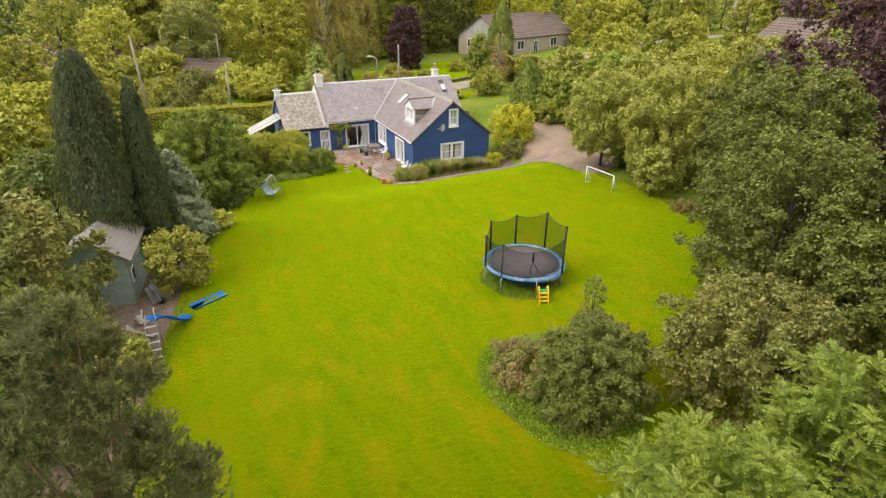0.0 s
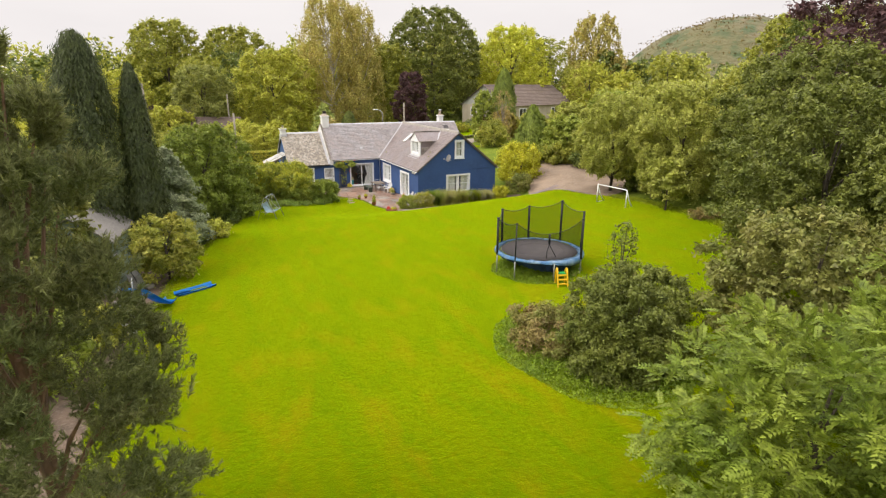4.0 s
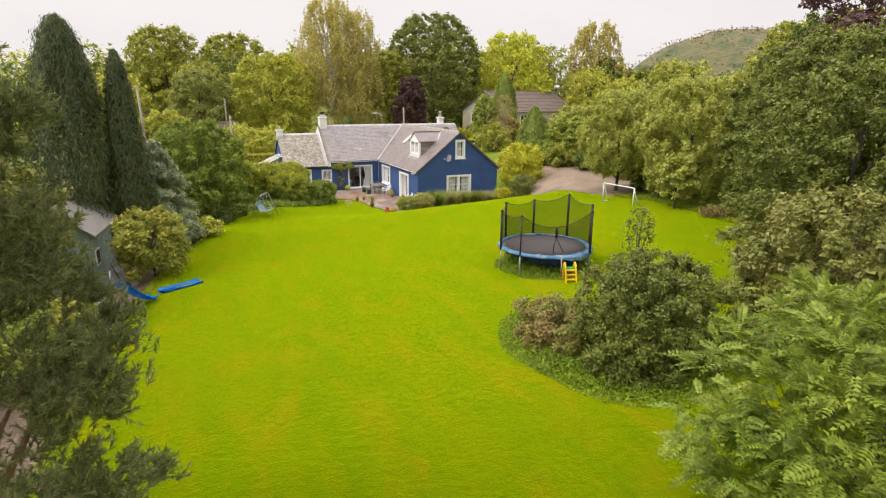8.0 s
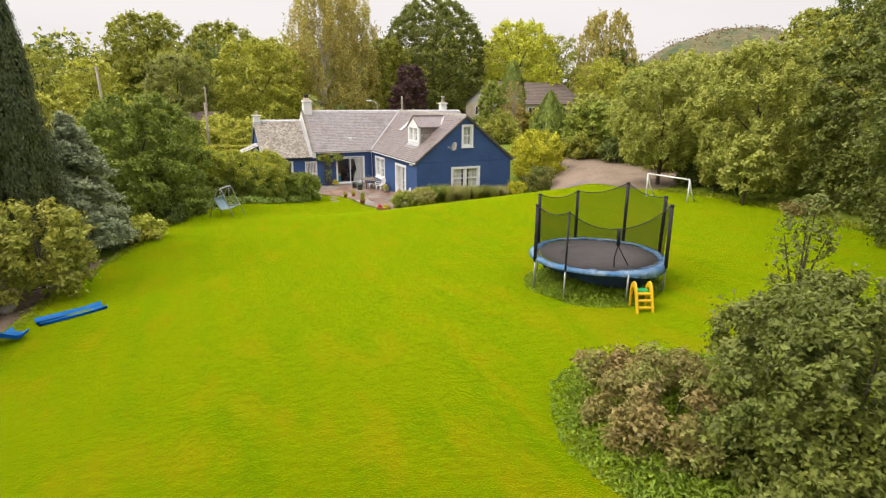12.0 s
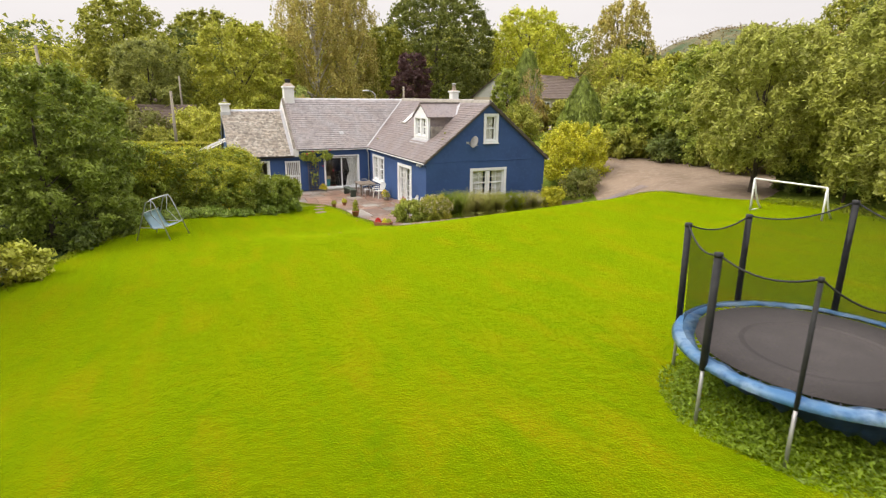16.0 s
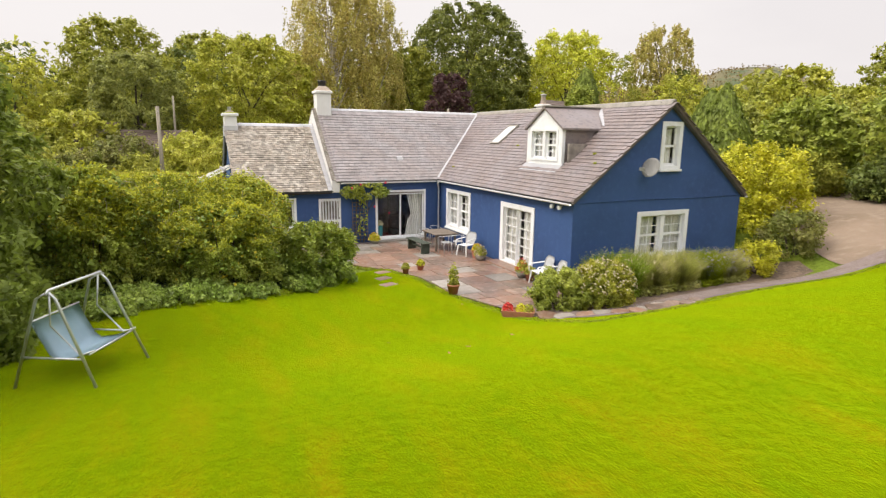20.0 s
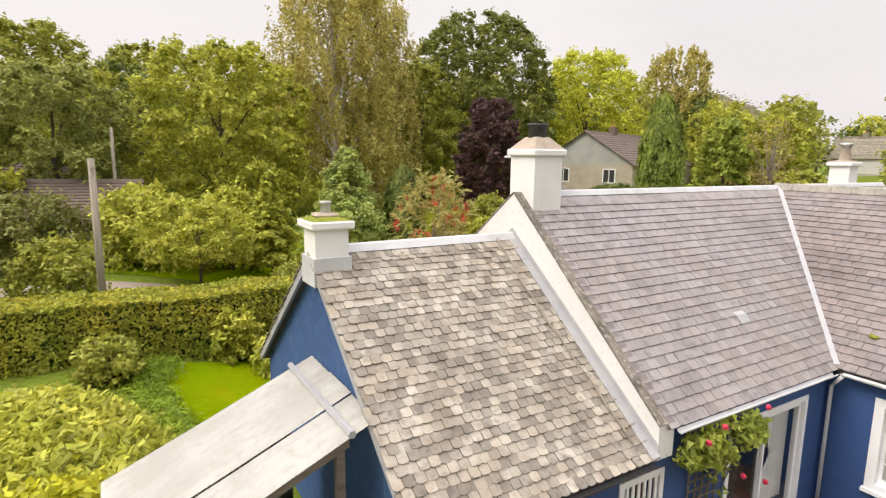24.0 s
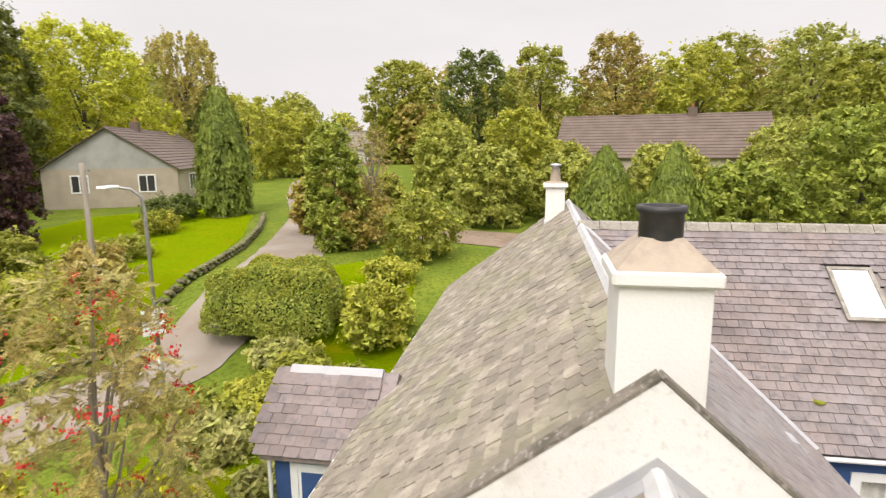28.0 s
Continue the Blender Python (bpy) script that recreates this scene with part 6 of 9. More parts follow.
tree("ash_tree", 100.0, 40.0, 19.0, 8.5, L["mid"], "large rounded green tree far down the lane", "broad", 0.34, 24000, 99, blobs=160, low=0.0, skirt=0.6)
for i, (x, y, h, r, k) in enumerate([(-27, 33, 7, 3.4, "ash"), (-33, 40, 9, 4, "mid"), (-24, 52, 11, 4.5, "ash"), (-31, 60, 13, 5, "mid"), (-40, 52, 12, 5, "dark"), (-13, 60, 13, 5, "mid"), (-45, 36, 9, 4.5, "rust"), (-38, 26, 8, 4, "mid"), (-30, 22, 6, 3.2, "ash"),
                                     (-18.5, 45.5, 6.0, 3.6, "ash"), (-22.5, 42, 5.5, 3.4, "mid"), (-9.5, 40.5, 4.2, 2.4, "ash"), (-8, 66, 14, 5.5, "dark"), (4, 66, 14, 5, "mid"), (36, 75, 16, 6, "ash"), (22, 72, 15, 5.5, "mid"), (58, 66, 15, 6, "mid"), (56, 49, 10, 4.5, "ash"), (50, 23.5, 6.5, 3.5, "mid"), (40, 22, 6, 3.2, "willow"), (45, 12, 4.6, 3.2, "mid"),
                                     (55, 24, 6.5, 3.4, "ash"), (38, 4, 4.6, 3.2, "willow"), (46, -8, 5.5, 4, "mid"), (-30, 8, 7, 3.6, "mid"), (-33, -8, 8, 4, "dark"), (-34, -26, 10, 4.5, "mid"), (-30, -40, 11, 4.5, "dark"), (60, 44, 8, 3.6, "ash"), (72, 28, 8, 4, "mid"), (24, 27, 3.6, 2.0, "brown"), (27, 24.5, 3.3, 2.2, "mid")]):
    tree("garden_tree", x, y, h, r, L[k], "leafy green tree in the neighbouring gardens", "broad", 0.25, 7200, 120 + i, blobs=80, low=0.0, skirt=0.7, group="trees of the neighbouring gardens")

for i, (x, y, h, r, k) in enumerate([(76, 14, 17, 6, "mid"), (80, 3, 19, 6.5, "brown"), (74, -7, 16, 6, "ash"), (86, -14, 19, 7, "mid"), (72, -20, 17, 6.5, "willow"), (84, 24, 18, 6.5, "dark"), (66, -30, 16, 6, "mid"), (58, -20, 13, 5.5, "mid")]):
    tree("tall_tree", x, y, h, r, L[k], "tall leafy tree behind the long house", "broad", 0.30, 13000, 160 + i, blobs=100, low=0.0, skirt=0.6, group="trees behind the long house")

# ---- far woods ----
def woods(name, label, spots, leafm, seed, leaf=0.56, n=1050):
    rng = np.random.default_rng(seed)
    P, N = [], []
    bm = BM()
    for x, y, h, r, share in spots:
        p, nr, c = crown_broad(rng, int(n * share), r, r, h * 0.5, 40, skirt=0.6)
        z = ground_z(x, y)
        P.append(p + np.array([x, y, z + h * 0.52]))
        N.append(nr)
        tube(bm, [(x, y, z - 0.3), (x, y, z + h * 0.7)], 0.3, 5, 0.1)
    t = thing(name, (0, 0, 0), label, "woodland", kind="stuff")
    part("trunks", bm, M["bark"], t)
    part("crowns", leaves("crowns", np.concatenate(P), np.concatenate(N), leaf, rng), leafm, t)


wr = random.Random(5)
spots = {"mid": [], "ash": [], "dark": [], "willow": [], "brown": []}
for i in range(330):
    # trees past 230 also ring the unseen sides, added for the light
    a = wr.uniform(-0.9, 2.6) if i < 230 else wr.uniform(0, 2 * math.pi)
    d = wr.uniform(82, 135) if i < 230 else wr.uniform(80, 170)
    x, y = 10 + d * math.cos(a), 8 + d * math.sin(a)
    if abs(y - (40 + (x - 52) * 0.18)) < 6 and x > 40:
        continue
    h = wr.uniform(11, 18)
    bearing = math.degrees(math.atan2(y + 38, x + 14))
    if 33 < bearing < 54:
        h = 9.5 + 2.5 * (h - 11) / 7
    spots[wr.choice(list(spots))].append((x, y, h, max(4.5, h * wr.uniform(0.34, 0.48)), 1.0 if i < 230 else 0.25))
for k, v in spots.items():
    woods("woodland", "distant mixed woodland in leaf, partly added out of view", v, L[k], len(v))

# ---- trampoline ----
TX, TY = -3.06, -22.0
TZ = ground_z(TX, TY)
tramp = thing("trampoline", (TX, TY, TZ), "round garden trampoline with black safety net and faded blue pad", "trampoline")
MH, TR = 0.88, 1.95
bm = BM()
lathe(bm, [(0, MH), (1.0, MH - 0.02), (TR - 0.26, MH - 0.005), (TR - 0.26, MH - 0.012), (0, MH - 0.03)], 48)
part("jumping_mat", bm, M["mat_fab"], tramp, "dark grey woven jumping mat", True)


def ring_bar(r, z, rad, n=64, sag=lambda a: 0.0):
    bm = BM()
    tube(bm, [(r * math.cos(a), r * math.sin(a), z + sag(a)) for a in np.linspace(0, 2 * math.pi, n + 1)], rad, 8, caps=False)
    return bm


part("frame_ring", ring_bar(TR, MH - 0.05, 0.03), M["metal"], tramp, "galvanised tube ring", True)
bm = BM()
for k in range(72):
    a = k * 2 * math.pi / 72
    tube(bm, [((TR - 0.27) * math.cos(a), (TR - 0.27) * math.sin(a), MH - 0.02), ((TR - 0.02) * math.cos(a), (TR - 0.02) * math.sin(a), MH - 0.04)], 0.008, 4, caps=False)
tagged(part("springs", bm, M["metal"], tramp), kind="stuff")
bm = BM()
n = 96
rows = []
for k in range(n):
    a = k * 2 * math.pi / n
    front = smooth01(1 - abs((a - math.radians(285) + math.pi) % (2 * math.pi) - math.pi) / 0.75)
    far = smooth01(1 - abs((a - math.radians(190) + math.pi) % (2 * math.pi) - math.pi) / 1.1)
    w = 0.012 * math.sin(a * 13) + 0.01 * math.sin(a * 29)
    inner = TR - 0.24 + 0.04 * math.sin(a * 5) + 0.13 * far
    pts = [(inner, MH + 0.012 + w), (TR - 0.12, MH + 0.035 + w * 1.5), (TR + 0.03, MH + 0.01 - 0.03 * front), (TR + 0.07, MH - 0.07 - 0.16 * front)]
    rows.append([bm.verts.new((r * math.cos(a), r * math.sin(a), z)) for r, z in pts])
for i in range(n):
    p, q = rows[i], rows[(i + 1) % n]
    for j in range(3):
        bm.faces.new((p[j], q[j], q[j + 1], p[j + 1]))
bmesh.ops.solidify(bm, geom=list(bm.faces), thickness=0.02)
part("spring_pad", bm, M["bluepad"], tramp, "faded and sagging blue spring pad", True)
bm = BM()
rows = []
for k in range(60):
    a = math.radians(175) + k * math.radians(170) / 59
    r = TR - 0.05 + 0.035 * math.sin(k * 1.7)
    drop = 0.16 + 0.26 * smooth01(1 - abs(k - 30) / 26) + 0.04 * math.sin(k * 2.3)
    rows.append([bm.verts.new(((r - 0.04 * j) * math.cos(a), (r - 0.04 * j) * math.sin(a), MH - 0.08 - drop * j / 3)) for j in range(4)])
for p, q in zip(rows, rows[1:]):
    for j in range(3):
        bm.faces.new((p[j], q[j], q[j + 1], p[j + 1]))
bmesh.ops.solidify(bm, geom=list(bm.faces), thickness=0.006)
part("skirt", bm, M["blueskirt"], tramp, "torn navy skirt hanging under the ring", True)
ANG = [26, 71, 116, 170, 206, 255, 301, 343]
tops = []
for k, deg in enumerate(ANG):
    a = math.radians(deg)
    x, y = (TR + 0.05) * math.cos(a), (TR + 0.05) * math.sin(a)
    low = -0.05 + ground_z(TX + x, TY + y) - TZ
    bm = BM()
    tube(bm, [(x, y, low), (x, y, MH - 0.04)], 0.026, 8)
    tube(bm, [(x * 1.0, y * 1.0, low + 0.28), (x * 0.97, y * 0.97, low + 0.30)], 0.02, 6)
    part("leg", bm, M["metal"], tramp, "galvanised steel leg", True)
    if deg == 255:
        tops.append((x * 0.63, y * 0.63, MH + 1.06))
        bm = BM()
        tube(bm, [(x * 0.63, y * 0.63, MH + 1.06), (x * 0.64, y * 0.64, MH + 0.60)], 0.05, 8)
        tube(bm, [(x * 0.64, y * 0.64, MH + 0.60), (x * 0.66 - 0.12, y * 0.66, MH + 0.28), (x * 0.70 - 0.16, y * 0.70, MH + 0.02)], 0.018, 6)
        tube(bm, [(x * 0.64, y * 0.64, MH + 0.60), (x * 0.66 + 0.16, y * 0.68, MH + 0.28), (x * 0.70 + 0.30, y * 0.72, MH + 0.03)], 0.018, 6)
        part("net_strap", bm, M["blackfoam"], tramp, "black entrance straps hanging loose", True)
        continue
    h = {26: 1.92, 343: 1.70, 301: 1.70}.get(deg, 1.57)
    lean = 1.0 + 0.02 * math.sin(k)
    tops.append((x * lean, y * lean, MH + h))
    bm = BM()
    tube(bm, [(x, y, MH - 0.1), (x * lean, y * lean, MH + h - 0.04)], 0.052 if deg not in (206,) else 0.03, 10)
    tube(bm, [(x * lean, y * lean, MH + h - 0.04), (x * lean, y * lean, MH + h + 0.02)], 0.058 if deg not in (206,) else 0.034, 10)
    part("net_pole", bm, M["blackfoam"], tramp, "black foam-covered net pole", True)
for k in range(8):
    p, q = Vector(tops[k]), Vector(tops[(k + 1) % 8])
    a0, a1 = math.radians(ANG[k]), math.radians(ANG[(k + 1) % 8] + (360 if k == 7 else 0))
    bm = BM()
    cols, up = 14, 8
    grid = []
    for i in range(cols + 1):
        f = i / cols
        t = p.lerp(q, f) - Vector((0, 0, 0.16 * 4 * f * (1 - f)))
        a = a0 + (a1 - a0) * f
        b = Vector(((TR - 0.08) * math.cos(a), (TR - 0.08) * math.sin(a), MH + 0.03))
        grid.append([bm.verts.new(b.lerp(t, j / up)) for j in range(up + 1)])
    for u, v in zip(grid, grid[1:]):
        for j in range(up):
            bm.faces.new((u[j], v[j], v[j + 1], u[j + 1]))
    part("net_panel", bm, M["net"], tramp, "sagging black net", True)
    bm = BM()
    tube(bm, [p.lerp(q, i / 10) - Vector((0, 0, 0.16 * 4 * (i / 10) * (1 - i / 10))) for i in range(11)], 0.013, 5)
    part("net_hem", bm, M["blackfoam"], tramp)


def tuft_ring(name, label, cx, cy, r0, r1, count, size, mat_, seed, squash=1.0, h=0.22, zz=0.0):
    """Long grass and weeds as many small blades over a ring of ground."""
    rng = np.random.default_rng(seed)
    a = rng.uniform(0, 2 * np.pi, count)
    r = np.sqrt(rng.uniform(r0 * r0, r1 * r1, count)) * (1 + 0.05 * np.sin(a * 3 + 1) + 0.02 * np.sin(a * 7))
    x, y = cx + np.cos(a) * r, cy + np.sin(a) * r * squash
    edge = np.clip((r1 - r) / (0.25 * r1), 0.15, 1)
    z = np.array([ground_z(p, q) for p, q in zip(x, y)]) + rng.random(count) * h * edge + zz
    pts = np.stack([x, y, z], 1)
    nr = np.stack([rng.normal(0, 0.5, count), rng.normal(0, 0.5, count), 0.8 + 0 * x], 1)
    ob = part(name, leaves(name, pts, nr, size, rng, long=2.6, jitter=0.5), mat_)
    return tagged(ob, label, "grass", kind="stuff")


tuft_ring("long_grass", "uncut weeds and grass under the trampoline", TX - 0.15, TY - 0.15, 0.0, 2.05, 26000, 0.03, L["weed"], 7, h=0.36)
tuft_ring("island_grass", "uncut grass and weeds round the bush", -6.2, -29.7, 0.0, 2.85, 46000, 0.036, L["weed"], 8, h=0.34, squash=1.24)

# toy steps
steps = thing("toy_slide_steps", (-3.55, -24.45, ground_z(-3.55, -24.45)), "yellow plastic toy steps with a green platform", "toy", rz=-22)
steps.scale = (0.85, 0.85, 0.85)
for sx in (-0.24, 0.24):
    bm = BM()
    prof = [(-0.42, 0.0), (-0.30, 0.0), (-0.10, 0.55), (0.02, 0.72), (0.14, 0.72), (0.22, 0.60), (0.22, 0.0), (0.30, 0.0), (0.30, 0.66), (0.22, 0.82), (0.10, 0.90), (-0.02, 0.88), (-0.14, 0.74)]
    prism(bm, prof, sx - 0.03, sx + 0.03, lambda u, v, w: Vector((w, u, v)))
    part("side_rail", bevel(bm, 0.008), M["yellow"], steps)
for y, z in ((-0.27, 0.16), (-0.19, 0.36), (-0.10, 0.55)):
    bm = BM()
    box(bm, -0.21, 0.21, y - 0.05, y + 0.07, z - 0.03, z + 0.03)
    part("step", bevel(bm, 0.01), M["yellow"], steps)
bm = BM()
box(bm, -0.21, 0.21, -0.02, 0.26, 0.58, 0.62)
part("platform", bevel(bm, 0.01), M["greenpl"], steps, "green platform")
bm = BM()
rows = [[bm.verts.new((x, 0.26 + 0.8 * f, 0.58 - 0.50 * f ** 1.3 + (0.07 if abs(x) > 0.15 else 0.0))) for x in (-0.18, -0.16, 0.16, 0.18)] for f in np.linspace(0, 1, 9)]
for a, b in zip(rows, rows[1:]):
    for j in range(3):
        bm.faces.new((a[j], a[j + 1], b[j + 1], b[j]))
bmesh.ops.solidify(bm, geom=list(bm.faces), thickness=0.02)
part("chute", bm, M["greenpl"], steps, "green chute under the trampoline", True)

# football goal
GX, GY = 8.5, -13.6
goal = thing("football_goal", (GX, GY, ground_z(GX, GY) - 0.02), "white plastic tube football goal on the lawn", "goal")
P0, P1 = Vector((-0.25, 1.30, 0)), Vector((-0.02, -1.25, 0))
dn = Vector((0.9, 0.08, 0))
up = Vector((0, 0, 1.22))
for nm, pts in (("post", (P0, P0 + up)), ("post", (P1, P1 + up)), ("crossbar", (P0 + up, P1 + up)), ("base_bar", (P0, P0 + dn * 0.75)), ("base_bar", (P1, P1 + dn * 0.75)), ("rear_bar", (P0 + dn * 0.75, P1 + dn * 0.75)),
                ("stay", (P0 + up, P0 + up * 0.55 + dn * 0.22, P0 + up * 0.25 + dn * 0.45, P0 + dn * 0.75)), ("stay", (P1 + up, P1 + up * 0.55 + dn * 0.22, P1 + up * 0.25 + dn * 0.45, P1 + dn * 0.75))):
    bm = BM()
    tube(bm, pts, 0.035, 10)
    part(nm, bm, M["plastic"], goal, smooth=True)

# swing seat
SX, SY = -12.3, -3.2
swing = thing("swing_seat", (SX, SY, ground_z(SX, SY)), "pale blue sling swing seat on a steel frame", "swing", rz=62.0)
for sx in (-0.60, 0.60):
    bm = BM()
    tube(bm, [(sx * 1.12, -0.72, -0.03), (sx, -0.16, 1.42), (sx, -0.06, 1.53)], 0.022, 8)
    part("front_leg", bm, M["alu"], swing, smooth=True)
    bm = BM()
    tube(bm, [(sx * 1.12, 0.62, -0.03), (sx, 0.14, 1.42), (sx, -0.06, 1.53)], 0.022, 8)
    part("rear_leg", bm, M["alu"], swing, smooth=True)
    bm = BM()
    tube(bm, [(sx * 1.08, -0.52, 0.5), (sx * 1.08, 0.46, 0.5)], 0.016, 8)
    part("brace", bm, M["alu"], swing, smooth=True)
    bm = BM()
    tube(bm, [(sx * 0.93, -0.04, 1.5), (sx * 0.90, 0.02, 0.98), (sx * 0.90, -0.40, 0.52), (sx * 0.90, -0.62, 0.60)], 0.014, 6)
    part("hanger", bm, M["alu"], swing, smooth=True)
bm = BM()
tube(bm, [(-0.66, -0.06, 1.50), (-0.60, -0.06, 1.55), (0.60, -0.06, 1.55), (0.66, -0.06, 1.50)], 0.024, 8)
part("top_bar", bm, M["alu"], swing, smooth=True)
bm = BM()
prof = [(0.34, 1.02), (0.24, 0.78), (0.10, 0.50), (0.00, 0.42), (-0.25, 0.46), (-0.55, 0.54)]
rows = [[bm.verts.new((x, y, z - 0.03 * math.cos(x * 3))) for x in np.linspace(-0.53, 0.53, 7)] for y, z in prof]
for a, b in zip(rows, rows[1:]):
    for j in range(6):
        bm.faces.new((a[j], a[j + 1], b[j + 1], b[j]))
bmesh.ops.solidify(bm, geom=list(bm.faces), thickness=0.02)
part("sling", bm, M["sling"], swing, "pale blue fabric sling", True)
bm = BM()
tube(bm, [(-0.55, 0.34, 1.02), (0.55, 0.34, 1.02)], 0.016, 8)
part("back_bar", bm, M["alu"], swing, smooth=True)
bm = BM()
tube(bm, [(-0.55, -0.55, 0.54), (0.55, -0.55, 0.54)], 0.016, 8)
part("front_bar", bm, M["alu"], swing, smooth=True)

# ---- garden shed ----
HX, HY = -21.75, -13.1
shed = thing("garden_shed", (HX, HY, ground_z(HX, HY) - 0.05), "sage green boarded garden shed with felt roof", "shed", rz=-7.7)
SWX, SWY, SH, SR = 1.32, 1.82, 2.65, 3.6
for k in range(19):
    z = k * 0.145
    for nm, a in (("south_board", (-SWX, SWX, -SWY - 0.02, -SWY)), ("east_board", (SWX, SWX + 0.02, -SWY, SWY)), ("north_board", (-SWX, SWX, SWY, SWY + 0.02)), ("west_board", (-SWX - 0.02, -SWX, -SWY, SWY))):
        if nm in ("north_board", "west_board") and k:
            continue
        bm = BM()
        hh = 0.14 if nm in ("south_board", "east_board") else SH
        box(bm, *a, z, min(z + hh, SH))
        part("board", bm, M["shedgreen"], shed)
for y in (-SWY - 0.01, SWY):
    bm = BM()
    prism(bm, [(-SWX, SH), (SWX, SH), (0, SR)], y, y + 0.02, lambda u, v, w: Vector((u, w, v)))
    part("gable_board", bm, M["shedgreen"], shed)
bm = BM()
box(bm, -SWX + 0.02, SWX - 0.005, -SWY + 0.005, SWY - 0.005, -0.05, SH)
part("inner_lining", bm, M["wood"], shed)
for s in (-1, 1):
    bm = BM()
    prism(bm, [(0, SR + 0.04), (s * (SWX + 0.32), SH - 0.20), (s * (SWX + 0.32), SH - 0.14), (0, SR + 0.10)], -SWY - 0.22, SWY + 0.22, lambda u, v, w: Vector((u, w, v)))
    part("roof_slope", bm, M["shedroof"], shed, "grey felted roof slope")
bm = BM()
box(bm, SWX + 0.02, SWX + 0.05, -1.35, -0.75, 1.05, 1.75)
w_ = part("window", bm, M["white"], shed)
bm = BM()
box(bm, SWX + 0.05, SWX + 0.056, -1.29, -0.81, 1.11, 1.69)
part("pane", bm, M["pot_black"], w_, "dark window pane")
bm = BM()
box(bm, -1.35, -0.45, -SWY - 0.06, -SWY - 0.02, 0.55, 1.55)
w_ = part("window", bm, M["white"], shed)
bm = BM()
box(bm, -1.28, -0.52, -SWY - 0.066, -SWY - 0.06, 0.62, 1.48)
part("pane", bm, M["pot_black"], w_, "dark window pane")

# wheelbarrow against the shed
barrow = thing("wheelbarrow", (-19.75, -15.7, ground_z(-19.75, -15.7)), "grey wheelbarrow propped against the shed", "wheelbarrow", rz=-20)
bm = BM()
a = [bm.verts.new(p) for p in ((-0.05, -0.30, 0.15), (0.05, 0.30, 0.15), (-0.15, 0.33, 1.0), (-0.25, -0.33, 1.0), (0.28, -0.16, 0.25), (0.30, 0.16, 0.25), (0.10, 0.2, 0.85), (0.06, -0.2, 0.85))]
for f in ((0, 3, 7, 4), (1, 5, 6, 2), (0, 4, 5, 1), (3, 2, 6, 7), (4, 7, 6, 5)):
    bm.faces.new([a[i] for i in f])
bmesh.ops.solidify(bm, geom=list(bm.faces), thickness=0.015)
part("tray", bm, M["metal"], barrow)
for s in (-1, 1):
    bm = BM()
    tube(bm, [(0.2, s * 0.08, 0.1), (0.05, s * 0.25, 0.8), (-0.1, s * 0.28, 1.2), (0.05, s * 0.28, 1.45)], 0.018, 6)
    part("handle", bm, M["pot_black"], barrow, smooth=True)
bm = BM()
lathe(bm, [(0.04, -0.03), (0.17, -0.04), (0.20, 0.0), (0.17, 0.04), (0.04, 0.03)], 18)
bmesh.ops.transform(bm, matrix=pose(0.24, 0, 0.19, 90, 0, 0), verts=bm.verts)
part("wheel", bm, M["blackfoam"], barrow, smooth=True)
for i, (x, y, s) in enumerate(((-20.3, -17.3, 0.28), (-19.3, -15.2, 0.22), (-20.5, -16.9, 0.2))):
    bm = BM()
    bmesh.ops.create_icosphere(bm, subdivisions=2, radius=s)
    for v in bm.verts:
        v.co = v.co * (1 + 0.25 * noise.noise(v.co * 4 + Vector((i, 0, 0))))
        v.co.z *= 0.7
    bmesh.ops.translate(bm, vec=(x, y, ground_z(x, y) + s * 0.4), verts=bm.verts)
    tagged(part("boulder", bm, M["stone"], smooth=True), "rounded grey stone lying on bare soil", "stone", "loose stones")

# ---- slide ----
LX, LY = -19.75, -19.9
lg = ground_z(LX, LY)
slide = thing("garden_slide", (LX, LY, lg), "bright blue plastic slide with a grey metal ladder", "slide")
bm = BM()
end = Vector((1.35, 2.0, 0.10))
rows = []
for i in range(22):
    f = i / 21
    c = Vector((0.05, 0.0, 1.42)).lerp(end, f)
    c.z = 1.42 - 1.42 * smooth01(f * 1.02) * 0.93 + (0.10 * smooth01((f - 0.85) / 0.15))
    d = Vector((end.x, end.y, 0)).normalized()
    sd = Vector((d.y, -d.x, 0))
    rows.append([bm.verts.new(c + sd * u + Vector((0, 0, v))) for u, v in ((-0.27, 0.10), (-0.25, 0.12), (-0.21, 0.0), (0.21, 0.0), (0.25, 0.12), (0.27, 0.10))])
for a, b in zip(rows, rows[1:]):
    for j in range(5):
        bm.faces.new((a[j], a[j + 1], b[j + 1], b[j]))
bmesh.ops.solidify(bm, geom=list(bm.faces), thickness=0.015)
part("chute", bm, M["slideblue"], slide, "blue chute", True)
for s in (-0.22, 0.22):
    bm = BM()
    tube(bm, [(-0.05 + s, -1.0, -0.05), (s, -0.05, 1.42), (s, 0.0, 1.85), (s, 0.22, 1.88), (s, 0.3, 1.45)], 0.02, 8)
    part("rail", bm, M["metal"], slide, smooth=True)
    bm = BM()
    tube(bm, [(s, 0.25, 1.40), (s, 0.45, -0.05)], 0.02, 8)
    part("prop", bm, M["metal"], slide, smooth=True)
for k in range(5):
    f = (k + 0.6) / 5.4
    bm = BM()
    box(bm, -0.24, 0.24, -1.0 + 0.95 * f - 0.05, -1.0 + 0.95 * f + 0.05, 1.45 * f - 0.015, 1.45 * f + 0.015)
    part("rung", bm, M["alu"], slide)
flat = thing("slide_section", (-17.45, -16.75, ground_z(-17.45, -16.75) + 0.02), "loose bright blue slide section lying on the grass", "slide", rz=-66)
bm = BM()
